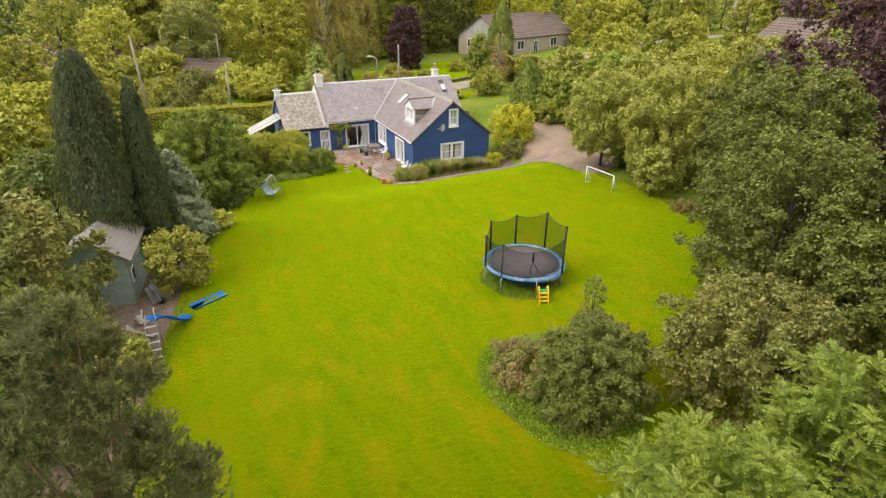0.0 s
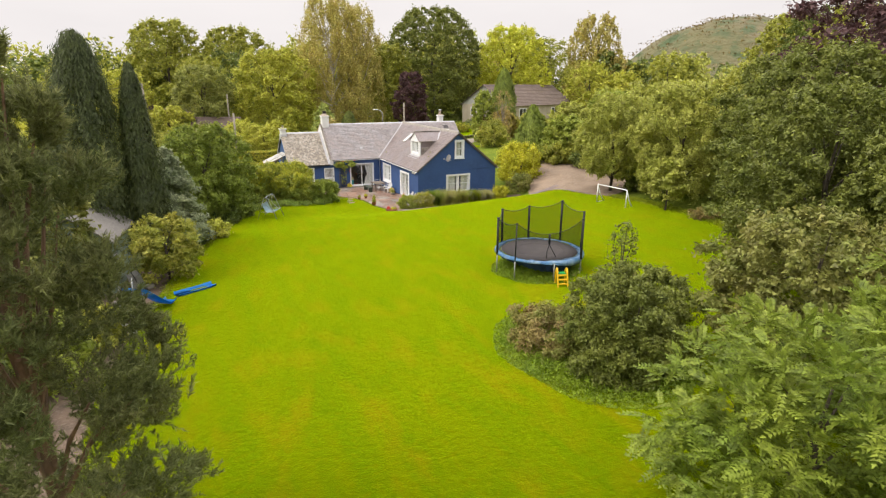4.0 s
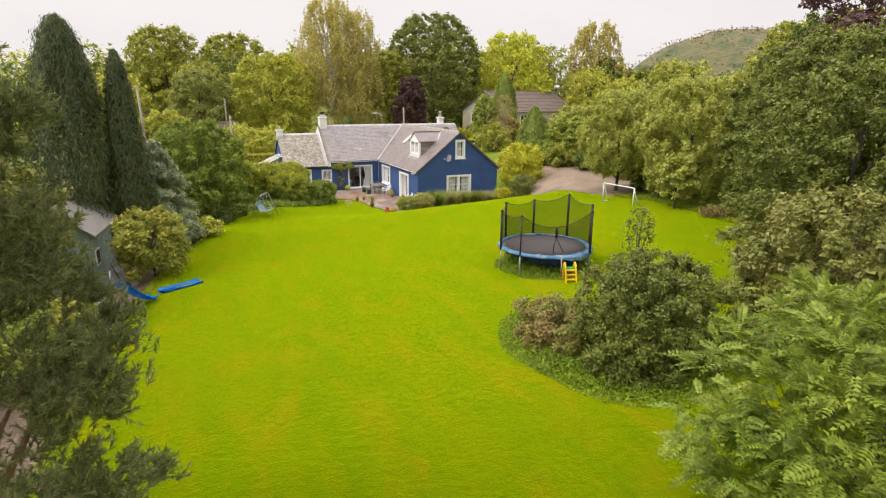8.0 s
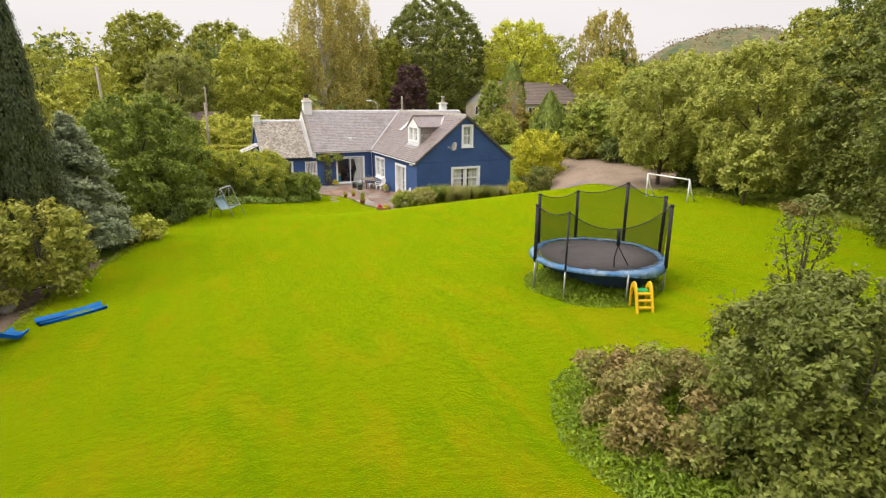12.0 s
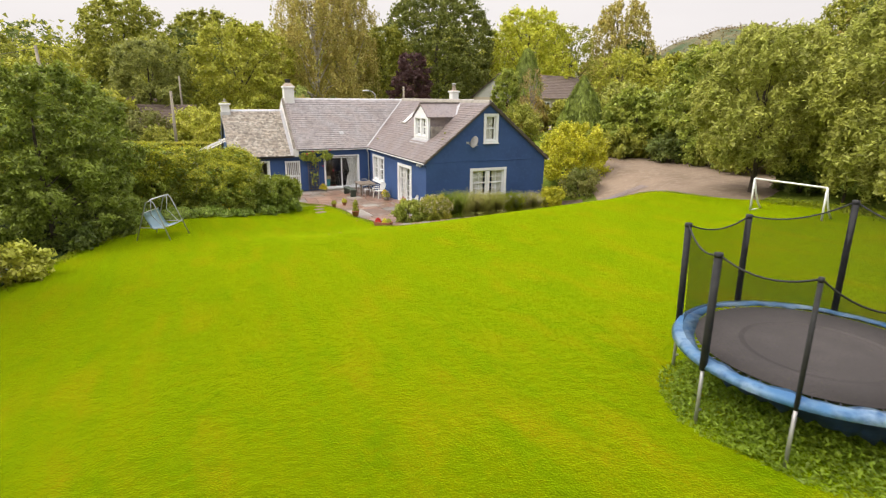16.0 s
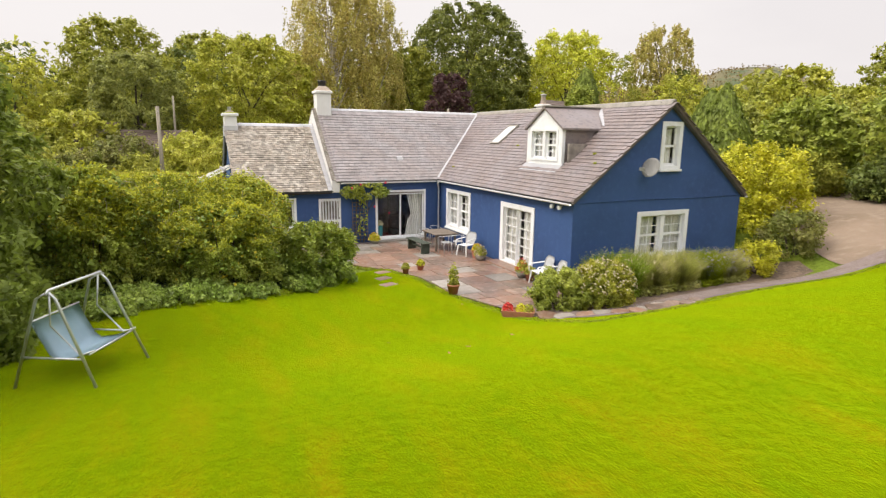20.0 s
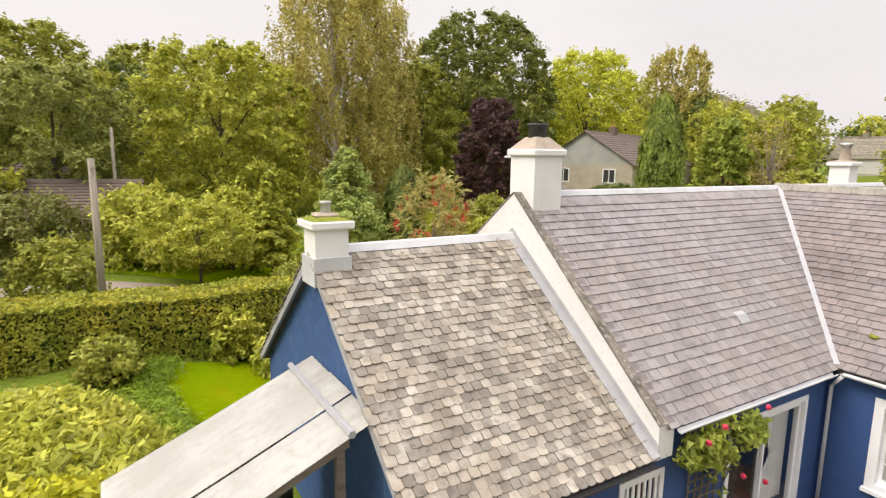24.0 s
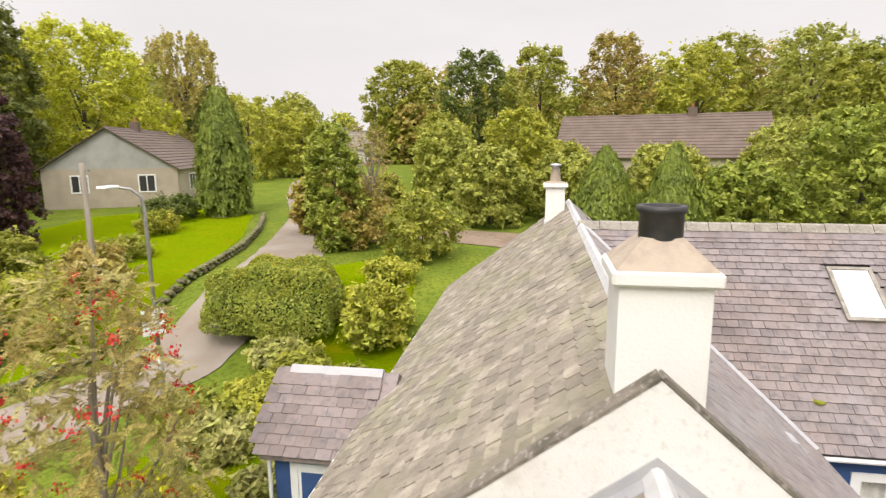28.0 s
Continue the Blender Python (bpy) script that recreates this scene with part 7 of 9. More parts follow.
prof = [(-0.27, 0.10), (-0.25, 0.12), (-0.21, 0.0), (0.21, 0.0), (0.25, 0.12), (0.27, 0.10)]
rows = [[bm.verts.new((u, y, v + 0.05 * abs(y) * (y > 0.4))) for u, v in prof] for y in np.linspace(-0.85, 0.85, 8)]
for a, b in zip(rows, rows[1:]):
    for j in range(5):
        bm.faces.new((a[j], a[j + 1], b[j + 1], b[j]))
bmesh.ops.solidify(bm, geom=list(bm.faces), thickness=0.015)
part("trough", bm, M["slideblue"], flat, smooth=True)
for k in range(5):
    bm = BM()
    box(bm, -0.9, 0.9, -0.08, 0.08, 0, 0.05)
    ob = part("plank", bevel(bm, 0.006), M["pole"])
    ob.matrix_world = pose(-20.7 + 0.05 * k, -18.4 + 0.12 * (k % 3), ground_z(-20.7, -18.4) + 0.052 * (k // 2) + 0.0, 0, 0, 100 + 9 * k)
    tagged(ob, "weathered plank lying in a heap by the slide", "plank", "heap of planks")

# ---- patio furniture ----
def monobloc(x, y, rz, z=0.05):
    c = thing("plastic_chair", (x, y, z), "white plastic garden armchair standing on the patio", "chair", "white garden chairs", rz)
    bm = BM()
    box(bm, -0.22, 0.22, -0.22, 0.22, 0.40, 0.43)
    part("seat", bevel(bm, 0.012), M["plastic"], c)
    bm = BM()
    rows = []
    for j in range(7):
        f = j / 6
        w = 0.21 + 0.06 * math.sin(f * 2.2) - 0.07 * max(0, f - 0.75) * 4
        rows.append([bm.verts.new((u * w, 0.20 + 0.17 * f - 0.05 * (1 - u * u) * -1 * 0.6, 0.41 + 0.47 * f)) for u in np.linspace(-1, 1, 7)])
    for a, b in zip(rows, rows[1:]):
        for k in range(6):
            bm.faces.new((a[k], a[k + 1], b[k + 1], b[k]))
    bmesh.ops.solidify(bm, geom=list(bm.faces), thickness=0.018)
    part("backrest", bm, M["plastic"], c, smooth=True)
    for s in (-1, 1):
        for y0, y1 in ((-0.2, -0.26), (0.2, 0.28)):
            bm = BM()
            tube(bm, [(s * 0.21, y0, 0.41), (s * 0.26, y1, 0.0)], 0.035, 6, 0.022)
            part("leg", bm, M["plastic"], c)
        bm = BM()
        rows = [[bm.verts.new(p) for p in ((s * 0.25, yy, zz), (s * 0.30, yy, zz + 0.005), (s * 0.30, yy, zz - 0.02), (s * 0.25, yy, zz - 0.02))] for yy, zz in ((-0.25, 0.40), (-0.27, 0.58), (-0.22, 0.63), (0.0, 0.645), (0.26, 0.66), (0.31, 0.66))]
        for a, b in zip(rows, rows[1:]):
            for k in range(4):
                bm.faces.new((a[k], a[(k + 1) % 4], b[(k + 1) % 4], b[k]))
        part("armrest", bm, M["plastic"], c)
    return c


monobloc(-0.72, 5.55, -70)
monobloc(-0.55, 0.75, -95)
monobloc(-0.60, 0.05, -100)

table = thing("garden_table", (-1.08, 7.2, 0.05), "weathered wooden patio table beside the window", "table")
for k in range(6):
    bm = BM()
    box(bm, -0.52 + k * 0.175, -0.52 + k * 0.175 + 0.168, -0.68, 0.68, 0.66, 0.70)
    part("top_plank", bevel(bm, 0.006), M["wood"], table)
for x in (-0.42, 0.42):
    for y in (-0.55, 0.55):
        bm = BM()
        box(bm, x - 0.035, x + 0.035, y - 0.035, y + 0.035, 0, 0.655)
        part("leg", bm, M["wood"], table)
bm = BM()
box(bm, -0.40, 0.40, -0.53, -0.50, 0.56, 0.655)
part("apron", bm, M["wood"], table)
bm = BM()
box(bm, -0.40, 0.40, 0.50, 0.53, 0.56, 0.655)
part("apron", bm, M["wood"], table)
bench = thing("garden_bench", (-2.12, 7.0, 0.05), "dark green backless wooden bench", "bench", rz=3)
for k in range(2):
    bm = BM()
    box(bm, -0.19 + k * 0.195, -0.005 + k * 0.195, -0.80, 0.80, 0.40, 0.44)
    part("seat_plank", bevel(bm, 0.006), M["wood_dk"], bench)
for y in (-0.62, 0.62):
    bm = BM()
    box(bm, -0.17, 0.17, y - 0.04, y + 0.04, 0.0, 0.395)
    part("leg", bm, M["wood_dk"], bench)
bm = BM()
box(bm, -0.03, 0.03, -0.575, 0.575, 0.18, 0.24)
part("stretcher", bm, M["wood_dk"], bench)


def tubechair(x, y, rz):
    c = thing("metal_chair", (x, y, 0.05), "aluminium tube bistro chair with slatted seat", "chair", "metal bistro chairs", rz)
    bm = BM()
    lathe(bm, [(0, 0.44), (0.20, 0.44), (0.205, 0.45), (0.20, 0.46), (0, 0.46)], 18)
    part("seat", bm, M["alu"], c)
    for s in (-1, 1):
        bm = BM()
        tube(bm, [(s * 0.22, -0.2, 0), (s * 0.22, -0.2, 0.64), (s * 0.22, -0.12, 0.68), (s * 0.22, 0.1, 0.68)], 0.013, 6)
        part("leg", bm, M["alu"], c, smooth=True)
        bm = BM()
        tube(bm, [(s * 0.17, 0.22, 0), (s * 0.17, 0.18, 0.45)], 0.013, 6)
        part("leg", bm, M["alu"], c, smooth=True)
    bm = BM()
    tube(bm, [(0.22 * math.cos(a), 0.1 + 0.16 * math.sin(a), 0.68 + 0.06 * math.sin(a)) for a in np.linspace(0, math.pi, 9)], 0.013, 6)
    part("back_hoop", bm, M["alu"], c, smooth=True)
    return c


tubechair(-1.30, 6.15, 180)
tubechair(-0.75, 6.20, 170)
tubechair(-1.45, 8.20, 10)
tubechair(-0.80, 8.25, -5)


def potted(name, x, y, r, h, kind, leafm, flower=None, label="", z=0.05, plant_h=0.35, seed=3, plant_r=None):
    t = thing(name, (x, y, z), label, "potted plant", "patio pots")
    bm = BM()
    if kind == "round":
        lathe(bm, [(0, 0.0), (r * 0.68, 0.0), (r * 0.95, h * 0.85), (r, h * 0.85), (r, h), (r * 0.9, h), (r * 0.82, h * 0.8), (0, h * 0.8)], 18)
    elif kind == "bowl":
        lathe(bm, [(0, 0.0), (r * 0.55, 0.0), (r * 0.85, h * 0.4), (r, h), (r * 0.92, h), (r * 0.75, h * 0.8), (0, h * 0.8)], 18)
    else:
        a = [bm.verts.new((sx * r * q, sy * r * q * 0.9, zz)) for q, zz in ((0.75, 0), (1, h)) for sx, sy in ((-1, -1), (1, -1), (1, 1), (-1, 1))]
        for f in ((3, 2, 1, 0), (4, 5, 6, 7), (0, 1, 5, 4), (1, 2, 6, 5), (2, 3, 7, 6), (3, 0, 4, 7)):
            bm.faces.new([a[i] for i in f])
    part("pot", bm, M["terra"] if kind != "bowl" else M["stone"], t, smooth=kind != "box")
    rng = np.random.default_rng(seed)
    pr = plant_r or r * 1.2
    n = 420
    u = unit(rng, n)
    u[:, 2] = np.abs(u[:, 2])
    p = u * rng.uniform(0.5, 1.0, (n, 1)) * np.array([pr, pr, plant_h]) + np.array([0, 0, h * 0.85])
    part("foliage", leaves("foliage", p, u + np.array([0, 0, 0.3]), 0.055, rng), leafm, t)
    if flower:
        u = unit(rng, 90)
        u[:, 2] = np.abs(u[:, 2])
        p = u * np.array([pr, pr, plant_h]) * 1.03 + np.array([0, 0, h * 0.88])
        tagged(part("blooms", leaves("blooms", p, u, 0.05, rng, long=1.0), flower, t), kind="stuff")
    return t


potted("flower_pot", -0.55, 4.95, 0.17, 0.30, "box", L["yel"], M["yellowfl"], "square terracotta pot of yellow flowers", plant_h=0.30, seed=4)
potted("flower_pot", -0.62, 4.55, 0.21, 0.22, "bowl", L["mid"], M["creamfl"], "low stone bowl of green plants", plant_h=0.36, seed=5)
potted("flower_pot", -0.62, 1.72, 0.20, 0.24, "bowl", L["ash"], M["red"], "stone bowl of red geraniums", plant_h=0.42, seed=6)
potted("flower_pot", -0.60, 1.25, 0.17, 0.26, "round", L["mid"], None, "terracotta pot of green leaves", plant_h=0.28, seed=7)
potted("flower_pot", -3.25, 9.18, 0.17, 0.16, "bowl", L["yel"], M["yellowfl"], "bowl of yellow flowers by the trellis", plant_h=0.34, seed=8, plant_r=0.26)
potted("topiary_pot", -3.55, 0.85, 0.19, 0.30, "round", L["hedge"], None, "clipped upright box plant in terracotta pot", plant_h=0.72, seed=9, plant_r=0.17, z=0.03)
potted("flower_pot", -3.95, 3.7, 0.12, 0.2, "round", L["mid"], None, "small terracotta pot of green leaves", plant_h=0.2, seed=10, z=0.04)
potted("flower_pot", -3.3, 3.95, 0.13, 0.2, "round", L["yel"], None, "small terracotta pot of yellow-green leaves", plant_h=0.2, seed=12)
trough = thing("planter_trough", (-2.95, -1.75, 0.06), "terracotta trough with red and yellow plants", "planter", rz=-38)
bm = BM()
a = [bm.verts.new((sx * q * 0.42, sy * q * 0.22, zz)) for q, zz in ((0.88, 0), (1, 0.17)) for sx, sy in ((-1, -1), (1, -1), (1, 1), (-1, 1))]
b = [bm.verts.new((sx * 0.39, sy * 0.19, zz)) for zz in (0.17, 0.12) for sx, sy in ((-1, -1), (1, -1), (1, 1), (-1, 1))]
for f in ((3, 2, 1, 0), (0, 1, 5, 4), (1, 2, 6, 5), (2, 3, 7, 6), (3, 0, 4, 7)):
    bm.faces.new([a[i] for i in f])
for i in range(4):
    bm.faces.new((a[4 + i], a[4 + (i + 1) % 4], b[(i + 1) % 4], b[i]))
    bm.faces.new((b[i], b[(i + 1) % 4], b[4 + (i + 1) % 4], b[4 + i]))
bm.faces.new(b[4:])
part("trough", bm, M["terra"], trough)
rng = np.random.default_rng(77)
for nm, cx, mm in (("red_plant", -0.27, M["red"]), ("yellow_plant", 0.08, L["yel"]), ("green_plant", 0.27, L["ash"])):
    u = unit(rng, 160)
    u[:, 2] = np.abs(u[:, 2])
    part(nm, leaves(nm, u * np.array([0.13, 0.14, 0.20]) + np.array([cx, 0, 0.13]), u, 0.05, rng), mm, trough)

# trellis with climbing rose
trellis = thing("rose_trellis", (-3.76, YF - 0.07, 0.08), "brown wooden trellis with a climbing red rose", "trellis")
for k in range(5):
    bm = BM()
    box(bm, -0.33 + k * 0.165 - 0.012, -0.33 + k * 0.165 + 0.012, -0.012, 0.012, 0.0, 1.75)
    part("upright", bm, M["wood"], trellis)
for k in range(11):
    bm = BM()
    box(bm, -0.35, 0.35, -0.03, -0.012, 0.1 + k * 0.16, 0.122 + k * 0.16)
    part("cross_slat", bm, M["wood"], trellis)
bm = BM()
for pts in ([(-0.2, -0.05, 0), (-0.3, -0.08, 0.9), (-0.1, -0.08, 1.7), (-0.4, -0.1, 2.2)], [(0.1, -0.05, 0), (0.25, -0.1, 0.8), (0.35, -0.12, 1.5), (0.75, -0.2, 2.05)], [(0.0, -0.05, 0), (-0.1, -0.1, 1.0), (0.1, -0.1, 2.2)], [(0.35, -0.12, 1.4), (0.9, -0.15, 2.1), (1.2, -0.25, 2.3)]):
    tube(bm, pts, 0.014, 5, 0.006)
part("rose_stems", bm, M["bark"], trellis)
rng = np.random.default_rng(31)
P = []
for cx, cz, rx_, rz_, n in ((-0.35, 2.20, 0.55, 0.33, 520), (0.85, 2.15, 0.45, 0.26, 380), (0.1, 1.95, 0.35, 0.25, 160), (0.0, 1.0, 0.33, 0.8, 70), (0.5, 2.45, 0.5, 0.12, 90)):
    u = unit(rng, n)
    P.append(u * np.array([rx_, 0.2, rz_]) * rng.uniform(0.4, 1.0, (n, 1)) + np.array([cx, -0.2, cz]))
P = np.concatenate(P)
part("rose_leaves", leaves("rose_leaves", P, np.tile([0.0, -0.6, 0.5], (len(P), 1)), 0.075, rng), L["alder"], trellis)
for x, z in ((-0.42, 2.35), (1.05, 2.55), (0.55, 1.55), (1.2, 1.25), (-0.05, 2.5)):
    bm = BM()
    bmesh.ops.create_icosphere(bm, subdivisions=1, radius=0.05)
    for v in bm.verts:
        v.co *= 1 + 0.3 * noise.noise(v.co * 30)
    bmesh.ops.translate(bm, vec=(x, -0.32, z), verts=bm.verts)
    part("rose", bm, M["pinkrose"], trellis, "red rose bloom")

# clutter in the lean-to
for i, (x, y, h, lb) in enumerate(((-10.9, 11.1, 1.5, "long wooden pole leaning in the lean-to"), (-10.2, 11.0, 1.7, "long wooden pole leaning in the lean-to"), (-9.3, 11.1, 1.4, "garden broom leaning in the lean-to"))):
    bm = BM()
    tube(bm, [(x, y, ground_z(x, y)), (x + 0.25, y + 0.35, ground_z(x, y) + h)], 0.02, 6)
    tagged(part("garden_tool", bm, M["wood"], smooth=True), lb, "tool", "tools in the lean-to")
for i, (x, y, sx, sy, sz, mm, nm, lb) in enumerate(((-10.1, 11.7, 0.5, 0.4, 0.6, M["creamharl"], "cardboard_box", "brown cardboard box stored in the lean-to"), (-9.5, 11.3, 0.4, 0.3, 0.8, M["pot_black"], "storage_box", "black plastic crate stored in the lean-to"), (-10.7, 12.1, 0.45, 0.4, 0.75, M["terra"], "storage_box", "red plastic box stored in the lean-to"), (-10.6, 12.6, 0.5, 0.35, 0.4, M["bluepad"], "storage_box", "blue plastic box stored in the lean-to"), (-10.0, 12.4, 0.4, 0.4, 0.5, M["creamharl"], "cardboard_box", "brown cardboard box stored in the lean-to"),
                                               (-9.7, 11.2, 0.35, 0.3, 0.55, M["slideblue"], "storage_box", "blue plastic bin stored in the lean-to"), (-10.4, 11.3, 0.4, 0.3, 0.7, M["polycarb"], "storage_box", "pale plastic box stored in the lean-to"), (-9.5, 12.7, 0.45, 0.3, 0.3, M["yellow"], "storage_box", "yellow plastic tub stored in the lean-to"), (-10.9, 11.6, 0.35, 0.35, 0.45, M["wood"], "crate", "wooden crate stored in the lean-to"), (-9.4, 11.8, 0.4, 0.4, 0.35, M["metal"], "storage_box", "grey metal box stored in the lean-to"))):
    t = thing(nm, (x, y, ground_z(x, y)), lb, "box", rz=13 * i)
    bm = BM()
    box(bm, -sx / 2, sx / 2, -sy / 2, sy / 2, 0, sz)
    part("body", bevel(bm, 0.02), mm, t)
    bm = BM()
    box(bm, -sx / 2 - 0.015, sx / 2 + 0.015, -sy / 2 - 0.015, sy / 2 + 0.015, sz + 0.002, sz + 0.045)
    part("lid", bevel(bm, 0.01), mm, t)

# ---- lane: posts, lamps, houses ----
lampc = thing("street_lamp", (5.6, 25.2, 0.0), "grey street lamp post with a white sign", "lamp")
bm = BM()
tube(bm, [(0, 0, -0.3), (0, 0, 1.4)], 0.085, 10)
tube(bm, [(0, 0, 1.4), (0, 0, 5.7), (-0.04, 0.03, 6.1), (-0.25, 0.2, 6.35), (-0.55, 0.45, 6.42)], 0.06, 10, 0.035)
part("post", bm, M["metal"], lampc, smooth=True)
bm = BM()
box(bm, -1.05, -0.5, 0.30, 0.62, 6.38, 6.48, Matrix.Translation((0, 0, 0)))
part("lantern", bevel(bm, 0.03), M["plastic"], lampc)
bm = BM()
box(bm, -0.42, 0.22, -0.13, -0.10, 1.95, 2.75, Matrix.Rotation(radians(-38), 4, "Z"))
sign = part("sign_board", bm, M["white"], lampc, "plain white sign board")
bm = BM()
for k in range(3):
    box(bm, -0.34, 0.05 + 0.03 * k, -0.136, -0.132, 2.25 + 0.13 * k, 2.29 + 0.13 * k, Matrix.Rotation(radians(-38), 4, "Z"))
part("writing_bar", bm, M["metal"], sign)


def pole(x, y, top, r=0.13, label="weathered wooden telegraph pole", lean=(0, 0)):
    z = ground_z(x, y)
    t = thing("telegraph_pole", (x, y, z), label, "pole", "telegraph poles")
    bm = BM()
    tube(bm, [(0, 0, -0.4), (lean[0], lean[1], top - z)], r, 10, r * 0.75)
    part("shaft", bm, M["pole"], t, smooth=True)
    bm = BM()
    box(bm, lean[0] - 0.03, lean[0] + 0.03, lean[1] - 0.3, lean[1] + 0.3, top - z - 0.35, top - z - 0.27)
    part("bracket", bm, M["metal"], t)
    return t


pole(11.0, 32.0, 6.95)
pole(-11.6, 26.6, 6.2, 0.14)
pole(-10.7, 45.0, 7.9, 0.12)
pole(-20.1, 26.4, 9.4, 0.14, lean=(-0.3, 0.1))
bm = BM()
a, b = Vector((-20.4, 26.5, 9.2)), Vector((-40, 45, 8.6))
tube(bm, [a.lerp(b, i / 12) - Vector((0, 0, 2.4 * (i / 12) * (1 - i / 12))) for i in range(13)], 0.018, 4)
tagged(part("overhead_wire", bm, M["pot_black"]), "thin black overhead telephone wire", "wire")


def bungalow(name, x, y, rz, length, width, eave, rise, wallm, roofm, label, wins=(), chim=True, z=None, gablem=None):
    """A low house: local x along the ridge. wins: (face, along, sill, width, height)."""
    z = ground_z(x, y) - 0.1 if z is None else z
    t = thing(name, (x, y, z), label, "house", rz=rz)
    hl, hw = length / 2, width / 2
    bm = BM()
    box(bm, -hl, hl, -hw, hw, -0.5, eave)
    part("wall", bm, wallm, t)
    bm = BM()
    prism(bm, [(-hw, eave), (hw, eave), (0, eave + rise)], -hl, -hl + 0.3, lambda u, v, w: Vector((w, u, v)))
    part("gable", bm, gablem or wallm, t)
    bm = BM()
    prism(bm, [(-hw, eave), (hw, eave), (0, eave + rise)], hl - 0.3, hl, lambda u, v, w: Vector((w, u, v)))
    part("gable", bm, gablem or wallm, t)
    sl = rise / hw
    for s in (-1, 1):
        courses = 14
        sub = []
        for c in range(courses):
            f0, f1 = c / courses, (c + 1) / courses
            y0, y1 = (hw + 0.35) * (1 - f0), (hw + 0.35) * (1 - f1)
            z0 = eave + rise - sl * y0 + 0.12
            z1 = eave + rise - sl * y1 + 0.06
            bm = BM()
            prism(bm, [(s * y0, z0), (s * y1, z1), (s * y1, z1 - 0.06), (s * y0, z0 - 0.08)], -hl - 0.3, hl + 0.3, lambda u, v, w: Vector((w, u, v)))
            part("tile_course", bm, roofm, t)
    bm = BM()
    prism(bm, [(-0.14, eave + rise + 0.02), (0.14, eave + rise + 0.02), (0.0, eave + rise + 0.18)], -hl - 0.3, hl + 0.3, lambda u, v, w: Vector((w, u, v)))
    part("ridge", bm, roofm, t)
    for face, along, sill, ww, hh in wins:
        if face in ("s", "n"):
            sgn = -1 if face == "s" else 1
            put = lambda u, v, w, sgn=sgn: Vector((u, sgn * (hw + w), v))
        else:
            sgn = -1 if face == "w" else 1
            put = lambda u, v, w, sgn=sgn: Vector((sgn * (hl + w), u, v))
        bm = BM()
        for p0, p1, q0, q1 in ((along - ww / 2, along - ww / 2 + 0.1, sill, sill + hh), (along + ww / 2 - 0.1, along + ww / 2, sill, sill + hh), (along - ww / 2 + 0.1, along + ww / 2 - 0.1, sill, sill + 0.1), (along - ww / 2 + 0.1, along + ww / 2 - 0.1, sill + hh - 0.1, sill + hh), (along - 0.04, along + 0.04, sill + 0.1, sill + hh - 0.1)):
            prism(bm, [(p0, q0), (p1, q0), (p1, q1), (p0, q1)], 0.002, 0.06, put)
        wn_ = part("window", bm, M["white"], t)
        bm = BM()
        prism(bm, [(along - ww / 2 + 0.1, sill + 0.1), (along + ww / 2 - 0.1, sill + 0.1), (along + ww / 2 - 0.1, sill + hh - 0.1), (along - ww / 2 + 0.1, sill + hh - 0.1)], 0.004, 0.02, put)
        part("pane", bm, M["pot_black"], wn_, "dark window glass")
    if chim:
        bm = BM()
        box(bm, -hl * 0.35, -hl * 0.35 + 0.9, -0.35, 0.35, eave + rise * 0.75, eave + rise + 0.8)
        ch = part("chimney", bm, roofm, t)
        bm = BM()
        lathe(bm, [(0.13, 0), (0.11, 0.4), (0.08, 0.4), (0, 0.1)], 10, (-hl * 0.35 + 0.45, 0, eave + rise + 0.8))
        part("chimney_pot", bm, M["terra"], ch)
    return t


bungalow("bungalow", 42.4, 52.6, 20, 20.5, 10.5, 3.0, 3.3, M["creamharl"], M["tile_br"], "buff and grey bungalow with brown tiled roof", (("w", -2.8, 1.0, 1.4, 1.5), ("w", 2.4, 1.0, 1.4, 1.5), ("s", -5.6, 0.9, 2.0, 1.5), ("s", 4.2, 0.9, 2.0, 1.5), ("s", -1.2, 0.1, 1.2, 2.1)), gablem=M["greyharl"], z=2.9)
bungalow("bungalow", 108.0, 53.0, -70, 12, 8, 3.0, 3.6, M["harl"], M["slate_n"], "distant grey house down the lane", (("w", 0, 1.0, 1.2, 1.2), ("n", -2.5, 1.0, 1.6, 1.2), ("n", 2.5, 1.0, 1.6, 1.2)), gablem=M["greyharl"])
bungalow("long_house", 55.0, 1.3, 79, 20, 11, 3.2, 4.1, M["creamharl"], M["tile_br"], "long low house with brown tiled roof behind trees", (("n", -5, 1.0, 1.6, 1.2), ("n", 4, 1.0, 1.6, 1.2)), z=3.2)
bungalow("cottage_far", -19.5, 56.0, 20, 12, 7, 2.6, 2.6, M["harl"], M["tile_br"], "white cottage with brown roof among the trees", (("s", -3.5, 0.9, 1.3, 1.3), ("s", 1.0, 0.9, 1.3, 1.3), ("e", 0, 0.9, 1.2, 1.3)))
bungalow("cottage_far", -30.5, 48.0, 70, 10, 7.5, 2.8, 3.4, M["tile_br"], M["tile_br"], "red-brown cottage among the trees", (("s", -2, 0.9, 1.3, 1.3),))
bungalow("outhouse", -12.4, 44.8, -15, 6.0, 5.0, 2.1, 2.0, M["wood"], M["tile_br"], "dark timber outhouse among the trees", (("s", 0, 0.8, 1.0, 1.0),), chim=False)

